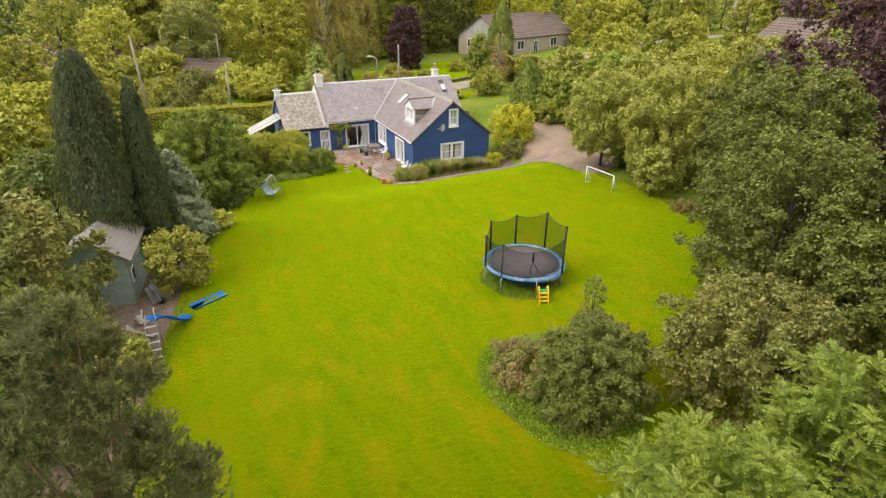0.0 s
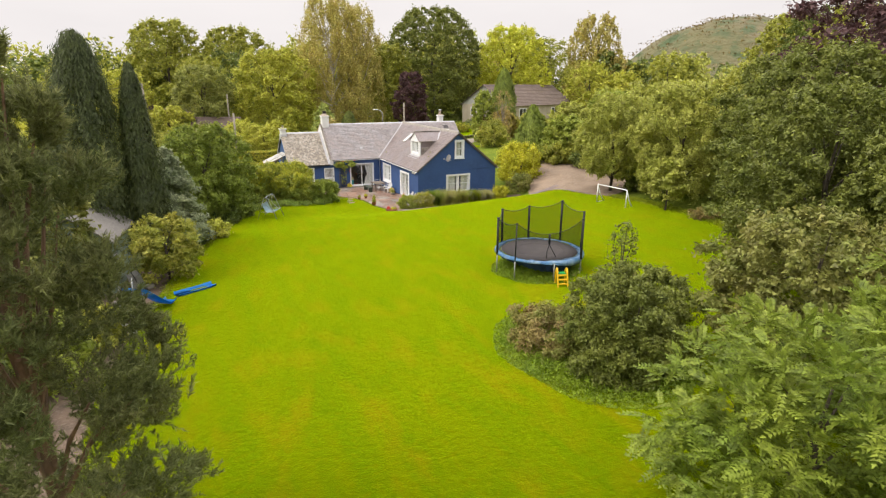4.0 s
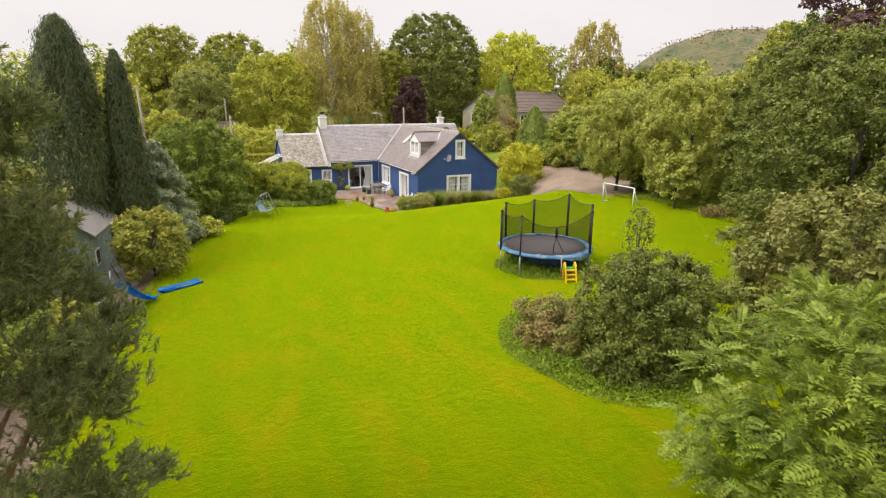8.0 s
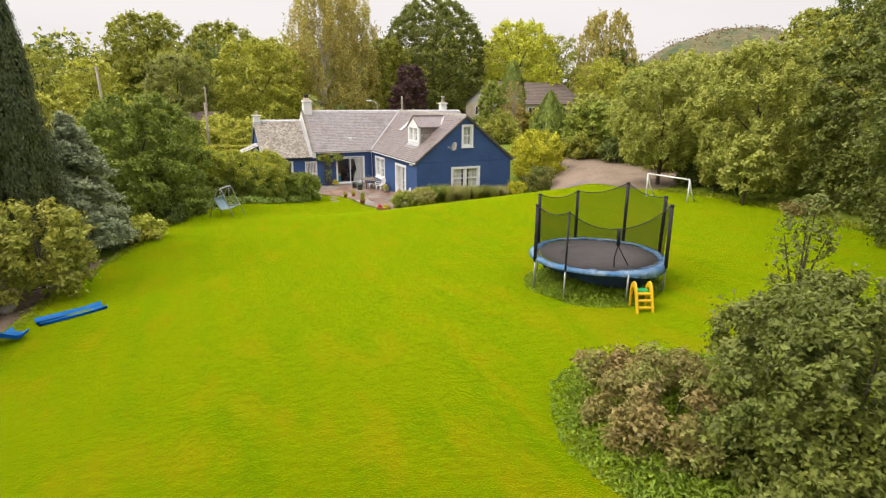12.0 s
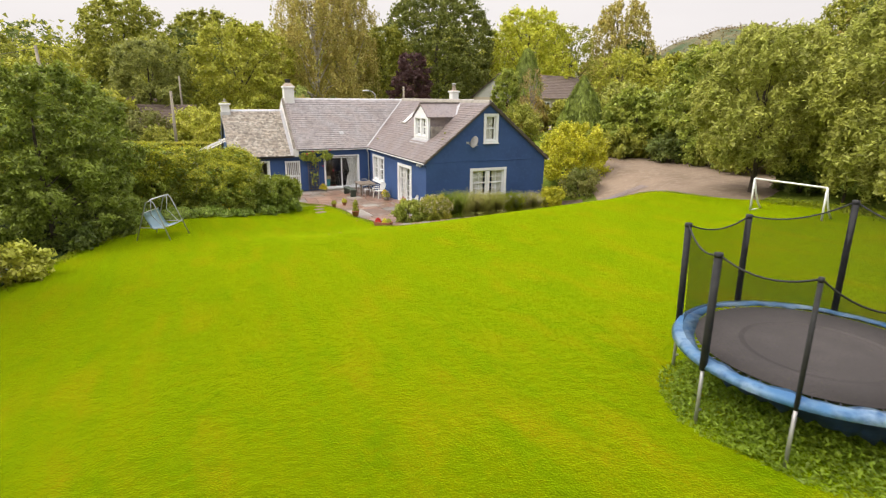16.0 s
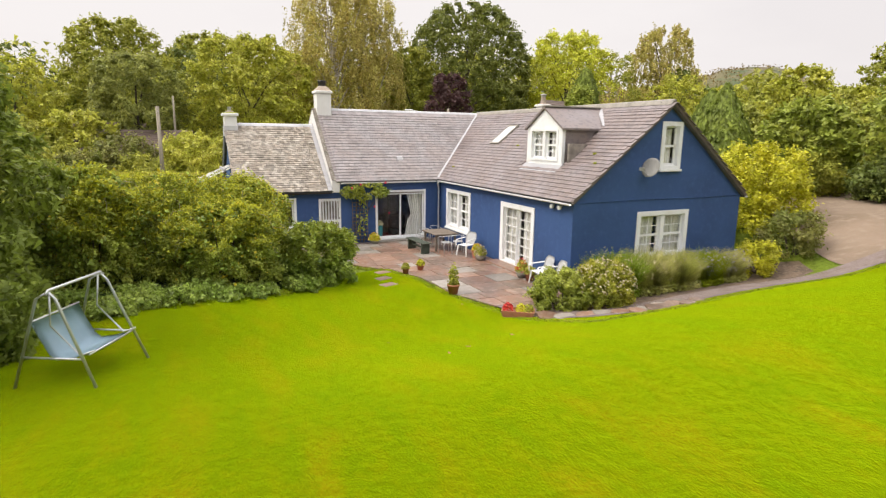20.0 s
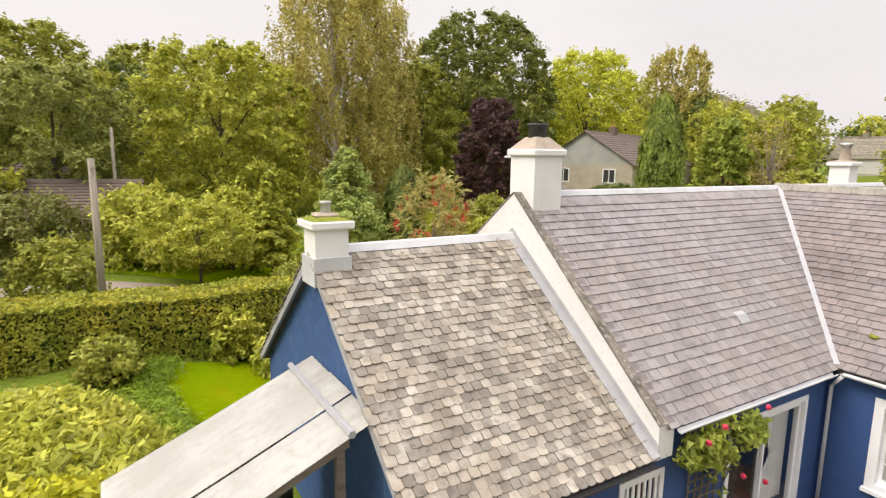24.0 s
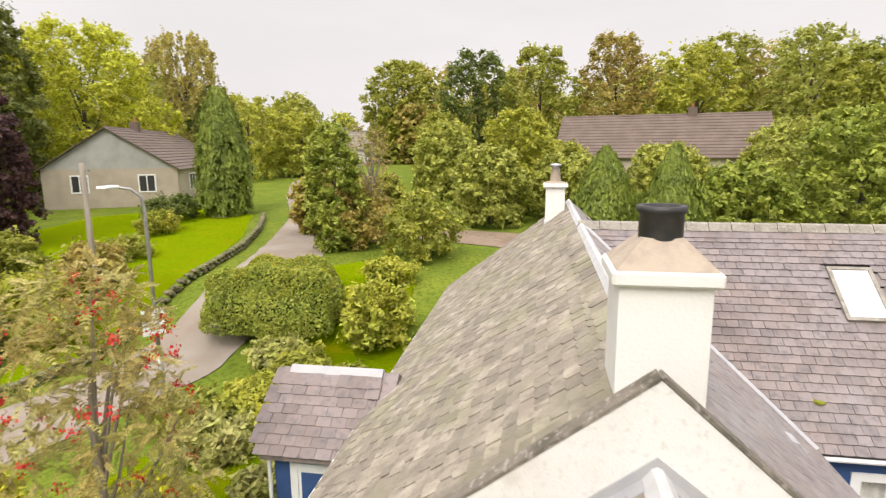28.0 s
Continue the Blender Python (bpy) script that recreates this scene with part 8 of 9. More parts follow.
# low stone wall along the lane
def stone_wall(line, h, seed, label):
    rng = random.Random(seed)
    x0, y0 = line[0]
    t = thing("garden_wall", (x0, y0, 0), label, "wall")
    meshes = []
    for i in range(4):
        bm = BM()
        bmesh.ops.create_icosphere(bm, subdivisions=1, radius=0.5)
        for v in bm.verts:
            v.co *= 1 + 0.3 * noise.noise(v.co * 2 + Vector((i * 5, 0, 0)))
        me = bpy.data.meshes.new("stone")
        bm.to_mesh(me)
        bm.free()
        me.materials.append(M["wallstone"])
        meshes.append(me)
    count = 0
    for (ax, ay), (bx, by) in zip(line, line[1:]):
        ln = math.hypot(bx - ax, by - ay)
        d = 0.0
        while d < ln and count < 290:
            w = rng.uniform(0.32, 0.6)
            for row in range(2):
                px, py = ax + (bx - ax) * (d + w * 0.5 * row) / ln, ay + (by - ay) * (d + w * 0.5 * row) / ln
                ob = new("stone", meshes[rng.randrange(4)])
                ob.parent = t
                ob.matrix_basis = pose(px - x0, py - y0, ground_z(px, py) + h * (0.2 + 0.5 * row), rng.uniform(-10, 10), 0, math.degrees(math.atan2(by - ay, bx - ax)) + rng.uniform(-8, 8)) @ Matrix.Diagonal((w * 1.15, 0.42, h * 0.62, 1))
                count += 1
            d += w
    return t


stone_wall([(-6, 33.2), (-1, 31.6), (4, 30.0), (9, 29.2), (14, 29.0), (19, 29.8), (24, 31.4), (29, 33.6)], 0.4, 3, "low rough stone wall beside the lane")

# ---- shrubs and hedges ----
clipped("clipped_hedge", [(-27, 23.7), (-12, 23.3), (-2.9, 23.1)], 1.9, 2.1, L["hedge"], "long clipped beech hedge with yellowing top", 0.075, 400, 5)
shrub("hedge_end", -2.5, 23.0, 1.3, 1.2, 2.25, L["hedge"], "bushy yellow-green end of the clipped hedge", 0.06, 14000, 44, blobs=70, tips=L["yel"])
dome("rounded_hedge", 10.7, 23.7, 2.2, 2.7, 2.35, L["alder"], "rounded clipped hedge beside the lane", 0.07, 26000, 6, L["hedge"])
for i, (x, y, rx_, ry_, h, k, lf) in enumerate(((-9.4, 5.1, 2.1, 2.1, 2.95, "priv", 0.042), (-11.4, 4.5, 2.0, 2.2, 2.85, "priv", 0.042), (-9.7, 3.1, 1.9, 1.3, 2.3, "alder", 0.042), (-12.8, 3.3, 1.3, 1.4, 3.1, "alder", 0.06), (-8.5, 6.2, 1.15, 1.2, 2.8, "priv", 0.045))):
    hedge = shrub("overgrown_hedge", x, y, rx_, ry_, h, L[k], "overgrown yellow-green hedge by the patio", lf, 34000 if rx_ > 1.8 else 18000, 51 + i, blobs=120, group="overgrown hedge", tips=L["shoots"])
    rng = np.random.default_rng(300 + i)
    p, nr, c = crown_broad(rng, 2400, rx_ * 1.01, ry_ * 1.01, h * 0.525, 90, ragged=0.4, skirt=0.8)
    p[:, 2] += h * 0.49
    keep = p[:, 2] > 0.3
    tagged(part("climber", leaves("climber", p[keep][300:], nr[keep][300:], 0.085, rng, long=1.2, fold=True), L["laurel"], hedge), "broad green climbing leaves", kind="stuff")
    tagged(part("fading_growth", leaves("fading_growth", p[keep][:300] * 1.01, nr[keep][:300], 0.08, rng, long=1.2, fold=True), L["fading"], hedge), "yellowing leaves", kind="stuff")
    for j, q in enumerate(c[12:96:7]):
        way = Vector((q[0], q[1], 0)).normalized()
        a = Vector((q[0] * 0.8, q[1] * 0.8, q[2] + h * 0.49))
        bend = Vector((-way.y, way.x, 0)) * (0.25 * math.sin(j * 2.1))
        bm = BM()
        tube(bm, [a, a + way * 0.30 + Vector((0, 0, 0.28)) + bend * 0.5, a + way * 0.55 + Vector((0, 0, 0.26)) + bend, a + way * 0.78 + Vector((0, 0, -0.05)) + bend * 1.6], 0.007, 4, 0.003)
        part("shoot", bm, M["pole"], hedge)
shrub("laurel_bush", -7.0, 3.7, 1.35, 1.15, 1.85, L["laurel"], "glossy green laurel at the patio's edge", 0.065, 18000, 58, blobs=60, tips=L["priv"])
shrub("shrub", -11.6, 7.4, 1.6, 1.2, 1.6, L["ash"], "yellow-green shrub near the lean-to", 0.08, 9000, 54)
shrub("shrub", -13.4, 7.4, 1.6, 1.6, 1.9, L["yel"], "straggling yellow-green shrub near the lean-to", 0.08, 9000, 47)
shrub("shrub", -15.2, 9.0, 1.6, 1.9, 2.2, L["mid"], "dense green shrub beside the small lawn", 0.09, 8000, 56)
shrub("shrub", -14.2, 5.0, 1.6, 1.6, 2.5, L["ash"], "dense green shrub behind the hedge", 0.09, 8000, 46)
shrub("shrub", -14.9, 17.5, 1.3, 2.2, 1.6, L["ash"], "light green shrub beside the small lawn", 0.09, 6000, 45)
for i, (x, y, r) in enumerate(((-8.9, 1.75, 0.8), (-9.8, 1.5, 0.8), (-10.7, 1.2, 0.8), (-7.8, 2.5, 0.7), (-7.0, 3.1, 0.6), (-11.6, 0.9, 0.8), (-12.5, 0.4, 0.8), (-13.2, -0.4, 0.8), (-13.8, -1.4, 0.7), (-12.0, 1.8, 0.9), (-10.0, 2.2, 0.8), (-13.4, 1.2, 0.9))):
    shrub("ground_cover", x + 0.25 * math.sin(i * 2.3), y + 0.2 * math.cos(i * 1.7), r * (0.7 + 0.3 * (i % 3) / 2), 0.55, 0.36 + 0.12 * (i % 4) / 3, L["laurel"], "low dark green ground cover", 0.06, 2600, 57 + i, group="ground cover along the lawn", rz=20)
shrub("cream_shrub", -0.35, -1.95, 0.95, 0.8, 1.35, L["hedge"], "rounded shrub dotted with cream flower heads", 0.035, 18000, 62, blobs=60)
rng = np.random.default_rng(5)
u = unit(rng, 600)
u[:, 2] = np.abs(u[:, 2])
ob = part("cream_flowers", leaves("cream_flowers", u * np.array([0.93, 0.80, 0.76]) + np.array([-0.35, -1.95, 0.62]), u, 0.055, rng, long=1.0), M["creamfl"])
tagged(ob, "small cream flower heads on the rounded shrub", "flowers", kind="stuff")
def clump(name, x, y, rx, ry, h, leafm, label, n, seed, heads=None, group=""):
    """A border plant of many upright arching blades out of the ground."""
    rng = np.random.default_rng(seed)
    t = thing(name, (x, y, ground_z(x, y) - 0.05), label, "plant", group)
    a = rng.uniform(0, 2 * np.pi, n)
    r = np.sqrt(rng.random(n))
    base = np.stack([np.cos(a) * r * rx * 0.7, np.sin(a) * r * ry * 0.7, 0 * r], 1)
    out = np.stack([np.cos(a), np.sin(a), 0 * a], 1) * (0.10 + 0.30 * r)[:, None] + rng.normal(0, 0.10, (n, 3)) * np.array([1, 1, 0])
    tall = h * rng.uniform(0.45, 1.08, n) * (1 - 0.35 * r * r)
    mid = base + out * (tall * 0.45)[:, None] + np.array([0, 0, 1]) * (tall * 0.66)[:, None]
    tip = base + out * (tall * 1.15)[:, None] + np.array([0, 0, 1]) * tall[:, None]
    side = np.stack([np.sin(a + 0.8), -np.cos(a + 0.8), 0 * a], 1) * rng.uniform(0.007, 0.016, n)[:, None]
    verts = np.stack([base - side * 0.6, base + side * 0.6, mid - side, mid + side, tip], 1).reshape(-1, 3)
    i5 = np.arange(n)[:, None] * 5
    tris = np.concatenate([i5 + np.array([[0, 1, 3]]), i5 + np.array([[0, 3, 2]]), i5 + np.array([[2, 3, 4]])], 1).reshape(-1, 3)
    part("foliage", mesh_np("foliage", verts, None, tris), leafm, t)
    low = np.stack([np.cos(a) * r * rx, np.sin(a) * r * ry, rng.random(n) * h * 0.55 * (1 - 0.6 * r)], 1)
    part("low_growth", leaves("low_growth", low, np.tile([0.0, 0.0, 1.0], (n, 1)), 0.05, rng, long=2.0, fold=False), leafm, t)
    if heads:
        k = rng.permutation(n)[: n // 9]
        tagged(part("flower_head", leaves("flower_head", tip[k], np.tile([0.0, 0.0, 1.0], (len(k), 1)), 0.035, rng, long=1.4, fold=False), heads, t), "small pale flower heads", kind="stuff")
    return t


for i, (x, y, rx_, ry_, h, k, hd, lb) in enumerate(((0.85, -1.0, 1.0, 0.7, 1.45, "weed", "creamfl", "tall green border plants with pale heads"), (2.0, -1.0, 1.1, 0.7, 1.4, "lav", "creamfl", "tall grey-green border plants with pale heads"),
                                                 (3.2, -1.0, 1.1, 0.65, 1.3, "lav", None, "tall grey-green border plants"), (4.4, -0.95, 1.1, 0.6, 1.2, "turf", "lilac", "tall fresh green border plants with lilac heads"), (5.6, -0.9, 1.0, 0.6, 1.1, "lav", "lilac", "grey-green border plants with lilac heads"))):
    clump("border_plant", x, y, rx_, ry_, h, L[k], lb, 4200, 63 + i, M[hd] if hd else None, group="plants along the gable")
shrub("border_shrub", -1.5, -1.55, 0.95, 0.75, 1.15, L["alder"], "leafy green shrub at the gable corner", 0.05, 12000, 61, blobs=50)
shrub("golden_shrub", 7.2, -0.9, 1.0, 0.75, 1.25, L["yel"], "rounded golden-green shrub by the gable", 0.06, 5000, 69)
shrub("grey_shrub", 9.5, -0.6, 1.3, 1.1, 1.7, L["rust"], "rounded olive-brown shrub by the drive", 0.07, 4500, 69)
shrub("rhododendron", 10.9, 2.0, 2.3, 2.1, 3.5, L["yel"], "large light green rhododendron beside the gable", 0.085, 18000, 70, blobs=70)
shrub("shrub", 12.8, 5.6, 1.4, 1.4, 2.3, L["mid"], "green shrub beside the drive", 0.14, 4000, 71)
tree("conifer_tree", 16.1, 8.2, 5.4, 1.9, L["thuja"], "conical green cypress beside the drive", "spire", 0.10, 18000, 72, low=0.0, sharp=1.3)
shrub("shrub", 9.6, 19.4, 1.5, 1.4, 2.3, L["ash"], "bright green shrub behind the cottage", 0.12, 5000, 74)
shrub("shrub", 20.5, 23.5, 2.2, 2.0, 3.2, L["brown"], "olive shrub beside the lane", 0.13, 5000, 75)
shrub("shrub", 18.0, 19.5, 2.2, 2.0, 3.4, L["mid"], "green shrub behind the cottage", 0.14, 5000, 76)
shrub("shrub", 12.0, 33.0, 1.8, 1.5, 2.2, L["brown"], "russet and green shrub on the lawn", 0.11, 4500, 77)
shrub("shrub", 8.6, 31.8, 1.5, 1.2, 1.7, L["ash"], "light green shrub by the wall", 0.11, 3500, 78)
shrub("shrub", 16.0, 34.5, 1.3, 1.2, 1.3, L["mid"], "small rounded green shrub on the lawn", 0.10, 2500, 79)
shrub("shrub", 27.0, 39.5, 2.6, 1.8, 2.0, L["dark"], "dark rounded shrubs before the bungalow", 0.14, 4500, 80)
shrub("shrub", 22.5, 37.5, 1.6, 1.4, 1.6, L["hedge"], "rounded shrub before the bungalow", 0.12, 3000, 81)
shrub("shrub", -12.2, 13.6, 1.0, 1.0, 1.3, L["yel"], "yellow-flowered shrub on the small lawn", 0.10, 2500, 82)
shrub("shrub", -7.0, 20.6, 1.1, 0.8, 1.5, L["ash"], "green shrub before the hedge", 0.10, 2500, 83)
shrub("shrub", -13.6, 9.4, 1.5, 1.5, 1.7, L["ash"], "light green shrub beside the lean-to", 0.10, 4500, 84)
for i, (x, y, r, h) in enumerate(((-10, 38, 2.6, 4.2), (-14.5, 38.5, 2.8, 4.0), (-5.5, 37.5, 2.4, 4.8), (-19, 37, 2.6, 3.4), (-25, 34, 3.0, 4.5))):
    shrub("garden_shrub", x, y, r, r * 0.85, h, (L["ash"], L["rust"], L["ash"], L["mid"], L["mid"])[i], "leafy garden shrub across the lane", 0.17, 5000, 85 + i, group="shrubs across the lane")
rng = np.random.default_rng(15)
u = unit(rng, 64)
P = np.concatenate([np.array([-2.4, 20.2, 3.5]) + u[i] * np.array([1.35, 1.35, 2.2]) + rng.normal(0, 0.055, (30, 3)) for i in range(64)])
ob = part("rowan_berries", leaves("rowan_berries", P, unit(rng, len(P)), 0.05, rng, long=1.0), M["red"])
tagged(ob, "clusters of red rowan berries", "berries", kind="stuff")
for i, (x, y, r, h) in enumerate(((-3.6, 19.6, 0.9, 0.8), (-3.0, 21.4, 1.0, 1.0), (-1.6, 21.0, 0.9, 0.7), (-1.6, 19.3, 0.8, 0.6), (-4.6, 21.2, 0.9, 0.9), (-0.4, 20.2, 0.8, 0.6), (6.6, 19.6, 1.0, 0.8), (8.2, 22.6, 1.1, 1.0), (13.6, 20.0, 1.2, 1.1), (11.6, 20.6, 0.9, 0.8), (4.0, 23.0, 1.1, 0.9), (1.0, 19.4, 0.8, 0.8), (2.4, 19.2, 0.9, 0.9), (3.9, 20.2, 1.0, 0.9), (-1.2, 18.9, 0.7, 0.7), (2.6, 21.6, 1.1, 1.0), (5.2, 21.8, 1.2, 0.9), (0.2, 21.6, 0.9, 0.8), (7.4, 21.4, 1.0, 1.0))):
    shrub("fern", x, y, r, r, h, (L["ash"], L["yel"], L["mid"], L["lav"])[i % 4], "leafy fern beside the rear porch", 0.10, 2600, 140 + i, group="ferns behind the cottage", long=2.4)
for i, (x, y, r, h, k) in enumerate(((-13.0, 30.4, 1.8, 2.6, "mid"), (-16.5, 30.8, 2.0, 3.0, "rust"), (-3.6, 30.2, 1.4, 1.6, "mid"), (-21.0, 31.0, 2.2, 3.2, "mid"), (9.5, 33.5, 1.6, 2.4, "ash"), (6.6, 33.2, 1.4, 2.0, "rust"), (8.4, 36.2, 1.8, 2.8, "brown"), (12.2, 37.5, 1.6, 2.4, "mid"))):
    shrub("garden_shrub", x, y, r, r * 0.9, h, L[k], "leafy garden shrub across the lane", 0.12, 5500, 150 + i, group="shrubs across the lane")
tuft_ring("tall_weeds", "tall green weeds beside the small lawn", -13.4, 15.8, 0.0, 3.1, 16000, 0.10, L["ash"], 71, squash=1.5, h=0.8)
shrub("shrub", -11.5, 20.9, 0.9, 0.9, 1.2, L["mid"], "leafy green shrub before the hedge", 0.09, 4000, 96)
shrub("shrub", -8.2, 22.0, 0.8, 0.6, 1.7, L["ash"], "light green shrub before the hedge", 0.09, 4000, 97)
shrub("dead_heap", 10.2, -19.6, 1.1, 0.9, 0.7, L["dry"], "heap of brown cut branches", 0.08, 1800, 95)

# ---- far hill ----
hv, hq = [], []
NX, NY = 60, 24
hx, hy = 0.75 * 620, 0.65 * 620
for j in range(NY):
    for i in range(NX):
        u, v = i / (NX - 1) * 2 - 1, j / (NY - 1) * 2 - 1
        px, py = hx + 0.65 * u * 330 + 0.75 * v * 160, hy - 0.75 * u * 330 + 0.65 * v * 160
        h = 82 * math.exp(-(u * 2.3 - 0.27) ** 2 * 1.6 - v * v * 2.2) + 9 * noise.noise((px * 0.02, py * 0.02, 0)) + 3.5 * noise.noise((px * 0.09, py * 0.09, 4))
        hv.append((px, py, h - 8))
for j in range(NY - 1):
    for i in range(NX - 1):
        hq.append((j * NX + i, j * NX + i + 1, (j + 1) * NX + i + 1, (j + 1) * NX + i))
hill = part("hill", mesh_np("hill", hv, hq), M["hill"], smooth=True)
tagged(hill, "distant wooded hill beyond the trees", "hill", kind="structure")
rng = np.random.default_rng(2)
hv = np.array(hv)
k = rng.integers(0, len(hv), 30000)
p = hv[k] + rng.normal(0, 6, (30000, 3)) * np.array([1, 1, 0.06]) + np.array([0, 0, 0.6])
tagged(part("hill_trees", leaves("hill_trees", p, np.tile([0.0, 0.0, 1.0], (len(p), 1)), 1.5, rng, long=1.1, fold=False), L["hillwood"]), "far trees covering the hillside", "woodland", kind="stuff")

# ---- patio slabs ----
PATIO = [(-6.6, 9.55), (-6.4, 8.2), (-5.6, 6.3), (-5.0, 5.2), (-4.2, 4.4), (-3.7, 3.0), (-3.55, 0.8), (-3.0, -0.7), (-2.4, -1.2), (-0.9, -0.75), (-0.02, -0.4), (-0.02, 9.55)]


def inside(x, y, poly):
    hit = False
    for (x0, y0), (x1, y1) in zip(poly, poly[1:] + poly[:1]):
        if (y0 > y) != (y1 > y) and x < (x1 - x0) * (y - y0) / (y1 - y0) + x0:
            hit = not hit
    return hit


patio = tagged(part("patio", mesh_np("patio", [(x, y, 0.008) for x, y in PATIO] + [(-2.5, 5.0, 0.010)], None, [(i, (i + 1) % len(PATIO), len(PATIO)) for i in range(len(PATIO))]), M["joint"]), "patio of large red and buff paving slabs", "patio", kind="structure")
pr = random.Random(8)
y = -1.3
row = 0
while y < 9.5:
    d = pr.choice((0.6, 0.6, 0.9, 0.75))
    x = -6.9 - (row % 2) * 0.4
    while x < 0:
        w = pr.choice((0.6, 0.9, 0.9, 1.05))
        x1 = min(x + w, -0.03)
        if x1 - x > 0.2 and any(inside(px, py, PATIO) for px in (x, (x + x1) / 2, x1) for py in (y + 0.02, y + d / 2)):
            bm = BM()
            box(bm, x + 0.012, x1 - 0.012, y + 0.012, min(y + d, 9.58) - 0.012, 0.0, 0.05 + pr.uniform(-0.006, 0.004))
            for (ax, ay), (bx, by) in zip(PATIO[:9], PATIO[1:10]):
                if min(ay, by) <= max(y + d / 2, -1.15) <= max(ay, by):
                    bmesh.ops.bisect_plane(bm, geom=list(bm.verts) + list(bm.edges) + list(bm.faces), plane_co=(ax, ay, 0), plane_no=(by - ay, ax - bx, 0), clear_outer=True)
                    bmesh.ops.holes_fill(bm, edges=[e for e in bm.edges if e.is_boundary], sides=0)
                    break
            if not bm.verts:
                bm.free()
                x = x1 if x1 < -0.04 else 1
                continue
            part("slab", bevel(bm, 0.008), M["flag"] if pr.random() < 0.8 else M["flag_grey"], patio)
        x = x1 if x1 < -0.04 else 1
    y += d
    row += 1
for x, y in ((-4.85, 3.4), (-4.95, 2.6), (-4.6, 4.2)):
    bm = BM()
    box(bm, -0.28, 0.28, -0.2, 0.2, -0.06, 0.035)
    ob = part("stepping_stone", bevel(bm, 0.03), M["flag"])
    ob.matrix_world = pose(x, y, ground_z(x, y), 0, 0, 20)
    tagged(ob, "flat stepping stone set in the lawn", "stone", "stepping stones")
er = random.Random(21)
for i in range(17):
    f = i / 16
    x, y = -2.9 + 4.6 * f + er.uniform(-0.1, 0.1), -1.55 - 1.75 * min(1, f * 2.6) + er.uniform(-0.28, 0.28)
    n = er.randrange(6, 9)
    r = er.uniform(0.22, 0.38)
    pts = [(r * er.uniform(0.75, 1.1) * math.cos(k * 2 * math.pi / n), r * er.uniform(0.65, 0.95) * math.sin(k * 2 * math.pi / n)) for k in range(n)]
    bm = BM()
    prism(bm, pts, -0.05, 0.055 + 0.012 * (i % 3), lambda u, v, w: Vector((u, v, w)))
    ob = part("flagstone", bevel(bm, 0.015), M["flag"] if i % 3 else M["flag_grey"])
    ob.matrix_world = pose(x, y, ground_z(x, y), 0, 0, er.uniform(0, 180))
    tagged(ob, "rough irregular flagstone in the garden path", "stone", "path flagstones")


def tuft_line(name, label, line, width, count, size, mat_, seed, h):
    """Longer grass along an edge."""
    rng = np.random.default_rng(seed)
    seg = np.array([math.dist(a, b) for a, b in zip(line, line[1:])])
    k = rng.choice(len(seg), count, p=seg / seg.sum())
    f = rng.random(count)
    la = np.array(line)
    x = la[k, 0] + (la[k + 1, 0] - la[k, 0]) * f + rng.normal(0, width, count)
    y = la[k, 1] + (la[k + 1, 1] - la[k, 1]) * f + rng.normal(0, width, count)
    z = np.array([ground_z(p, q) for p, q in zip(x, y)]) + rng.random(count) * h
    nr = np.stack([rng.normal(0, 0.5, count), rng.normal(0, 0.5, count), 0.8 + 0 * x], 1)
    ob = part(name, leaves(name, np.stack([x, y, z], 1), nr, size, rng, long=4.0, jitter=0.5), mat_)
    return tagged(ob, label, "grass", kind="stuff")


tuft_line("edge_grass", "long grass along the patio and path", [(-5.9, 6.6), (-5.1, 5.1), (-4.3, 4.25), (-3.85, 3.0), (-3.7, 0.9), (-3.2, -0.9), (-3.05, -2.1), (-2.2, -3.9), (0.3, -3.95), (3.5, -3.4), (6.5, -3.4), (8.8, -4.0), (8.9, -7), (9.3, -9.8)], 0.09, 9000, 0.022, L["turf"], 81, 0.06)
tuft_line("edge_grass", "long grass under the shrubs and trees", [(-20.2, -30), (-20.0, -24), (-18.4, -15), (-16.7, -9.2), (-15.0, -4.2), (-12.7, 0.1), (-9.7, 1.3), (-7.4, 2.6)], 0.14, 9000, 0.03, L["turf"], 82, 0.10)
tuft_line("edge_grass", "long grass under the trees", [(10.2, -11.5), (10.8, -14), (10.3, -19), (8.8, -24), (5.8, -30), (1, -37)], 0.25, 9000, 0.045, L["turf"], 83, 0.16)
lr = random.Random(4)
for i in range(5):
    x, y = lr.uniform(-7, -3.5), lr.uniform(-5, 1)
    ob = part("fallen_leaf", leaves("fallen_leaf", np.array([[0.0, 0, 0.02]]), np.array([[0.0, 0, 1]]), 0.07, np.random.default_rng(i), jitter=0.1), M["terra"])
    ob.matrix_world = pose(x, y, ground_z(x, y) + 0.02)
    tagged(ob, "single brown fallen leaf on the grass", "leaf", "fallen leaves")


# ---- slates ----
def slate_mesh(w, l, t, ragged, seed):
    rng = random.Random(seed)
    c = w * 0.5
    cut = ragged * w * 0.35
    outline = [(-c, -l / 2 + cut * rng.random()), (-c * 0.5, -l / 2 - cut * 0.3 * rng.random()), (c * 0.5, -l / 2 - cut * 0.3 * rng.random()), (c, -l / 2 + cut * rng.random()), (c, l / 2), (-c, l / 2)]
    bm = BM()
    prism(bm, outline, 0, t, lambda u, v, h: Vector((u, v, h)))
    me = bpy.data.meshes.new("slate")
    bm.to_mesh(me)
    bm.free()
    return me


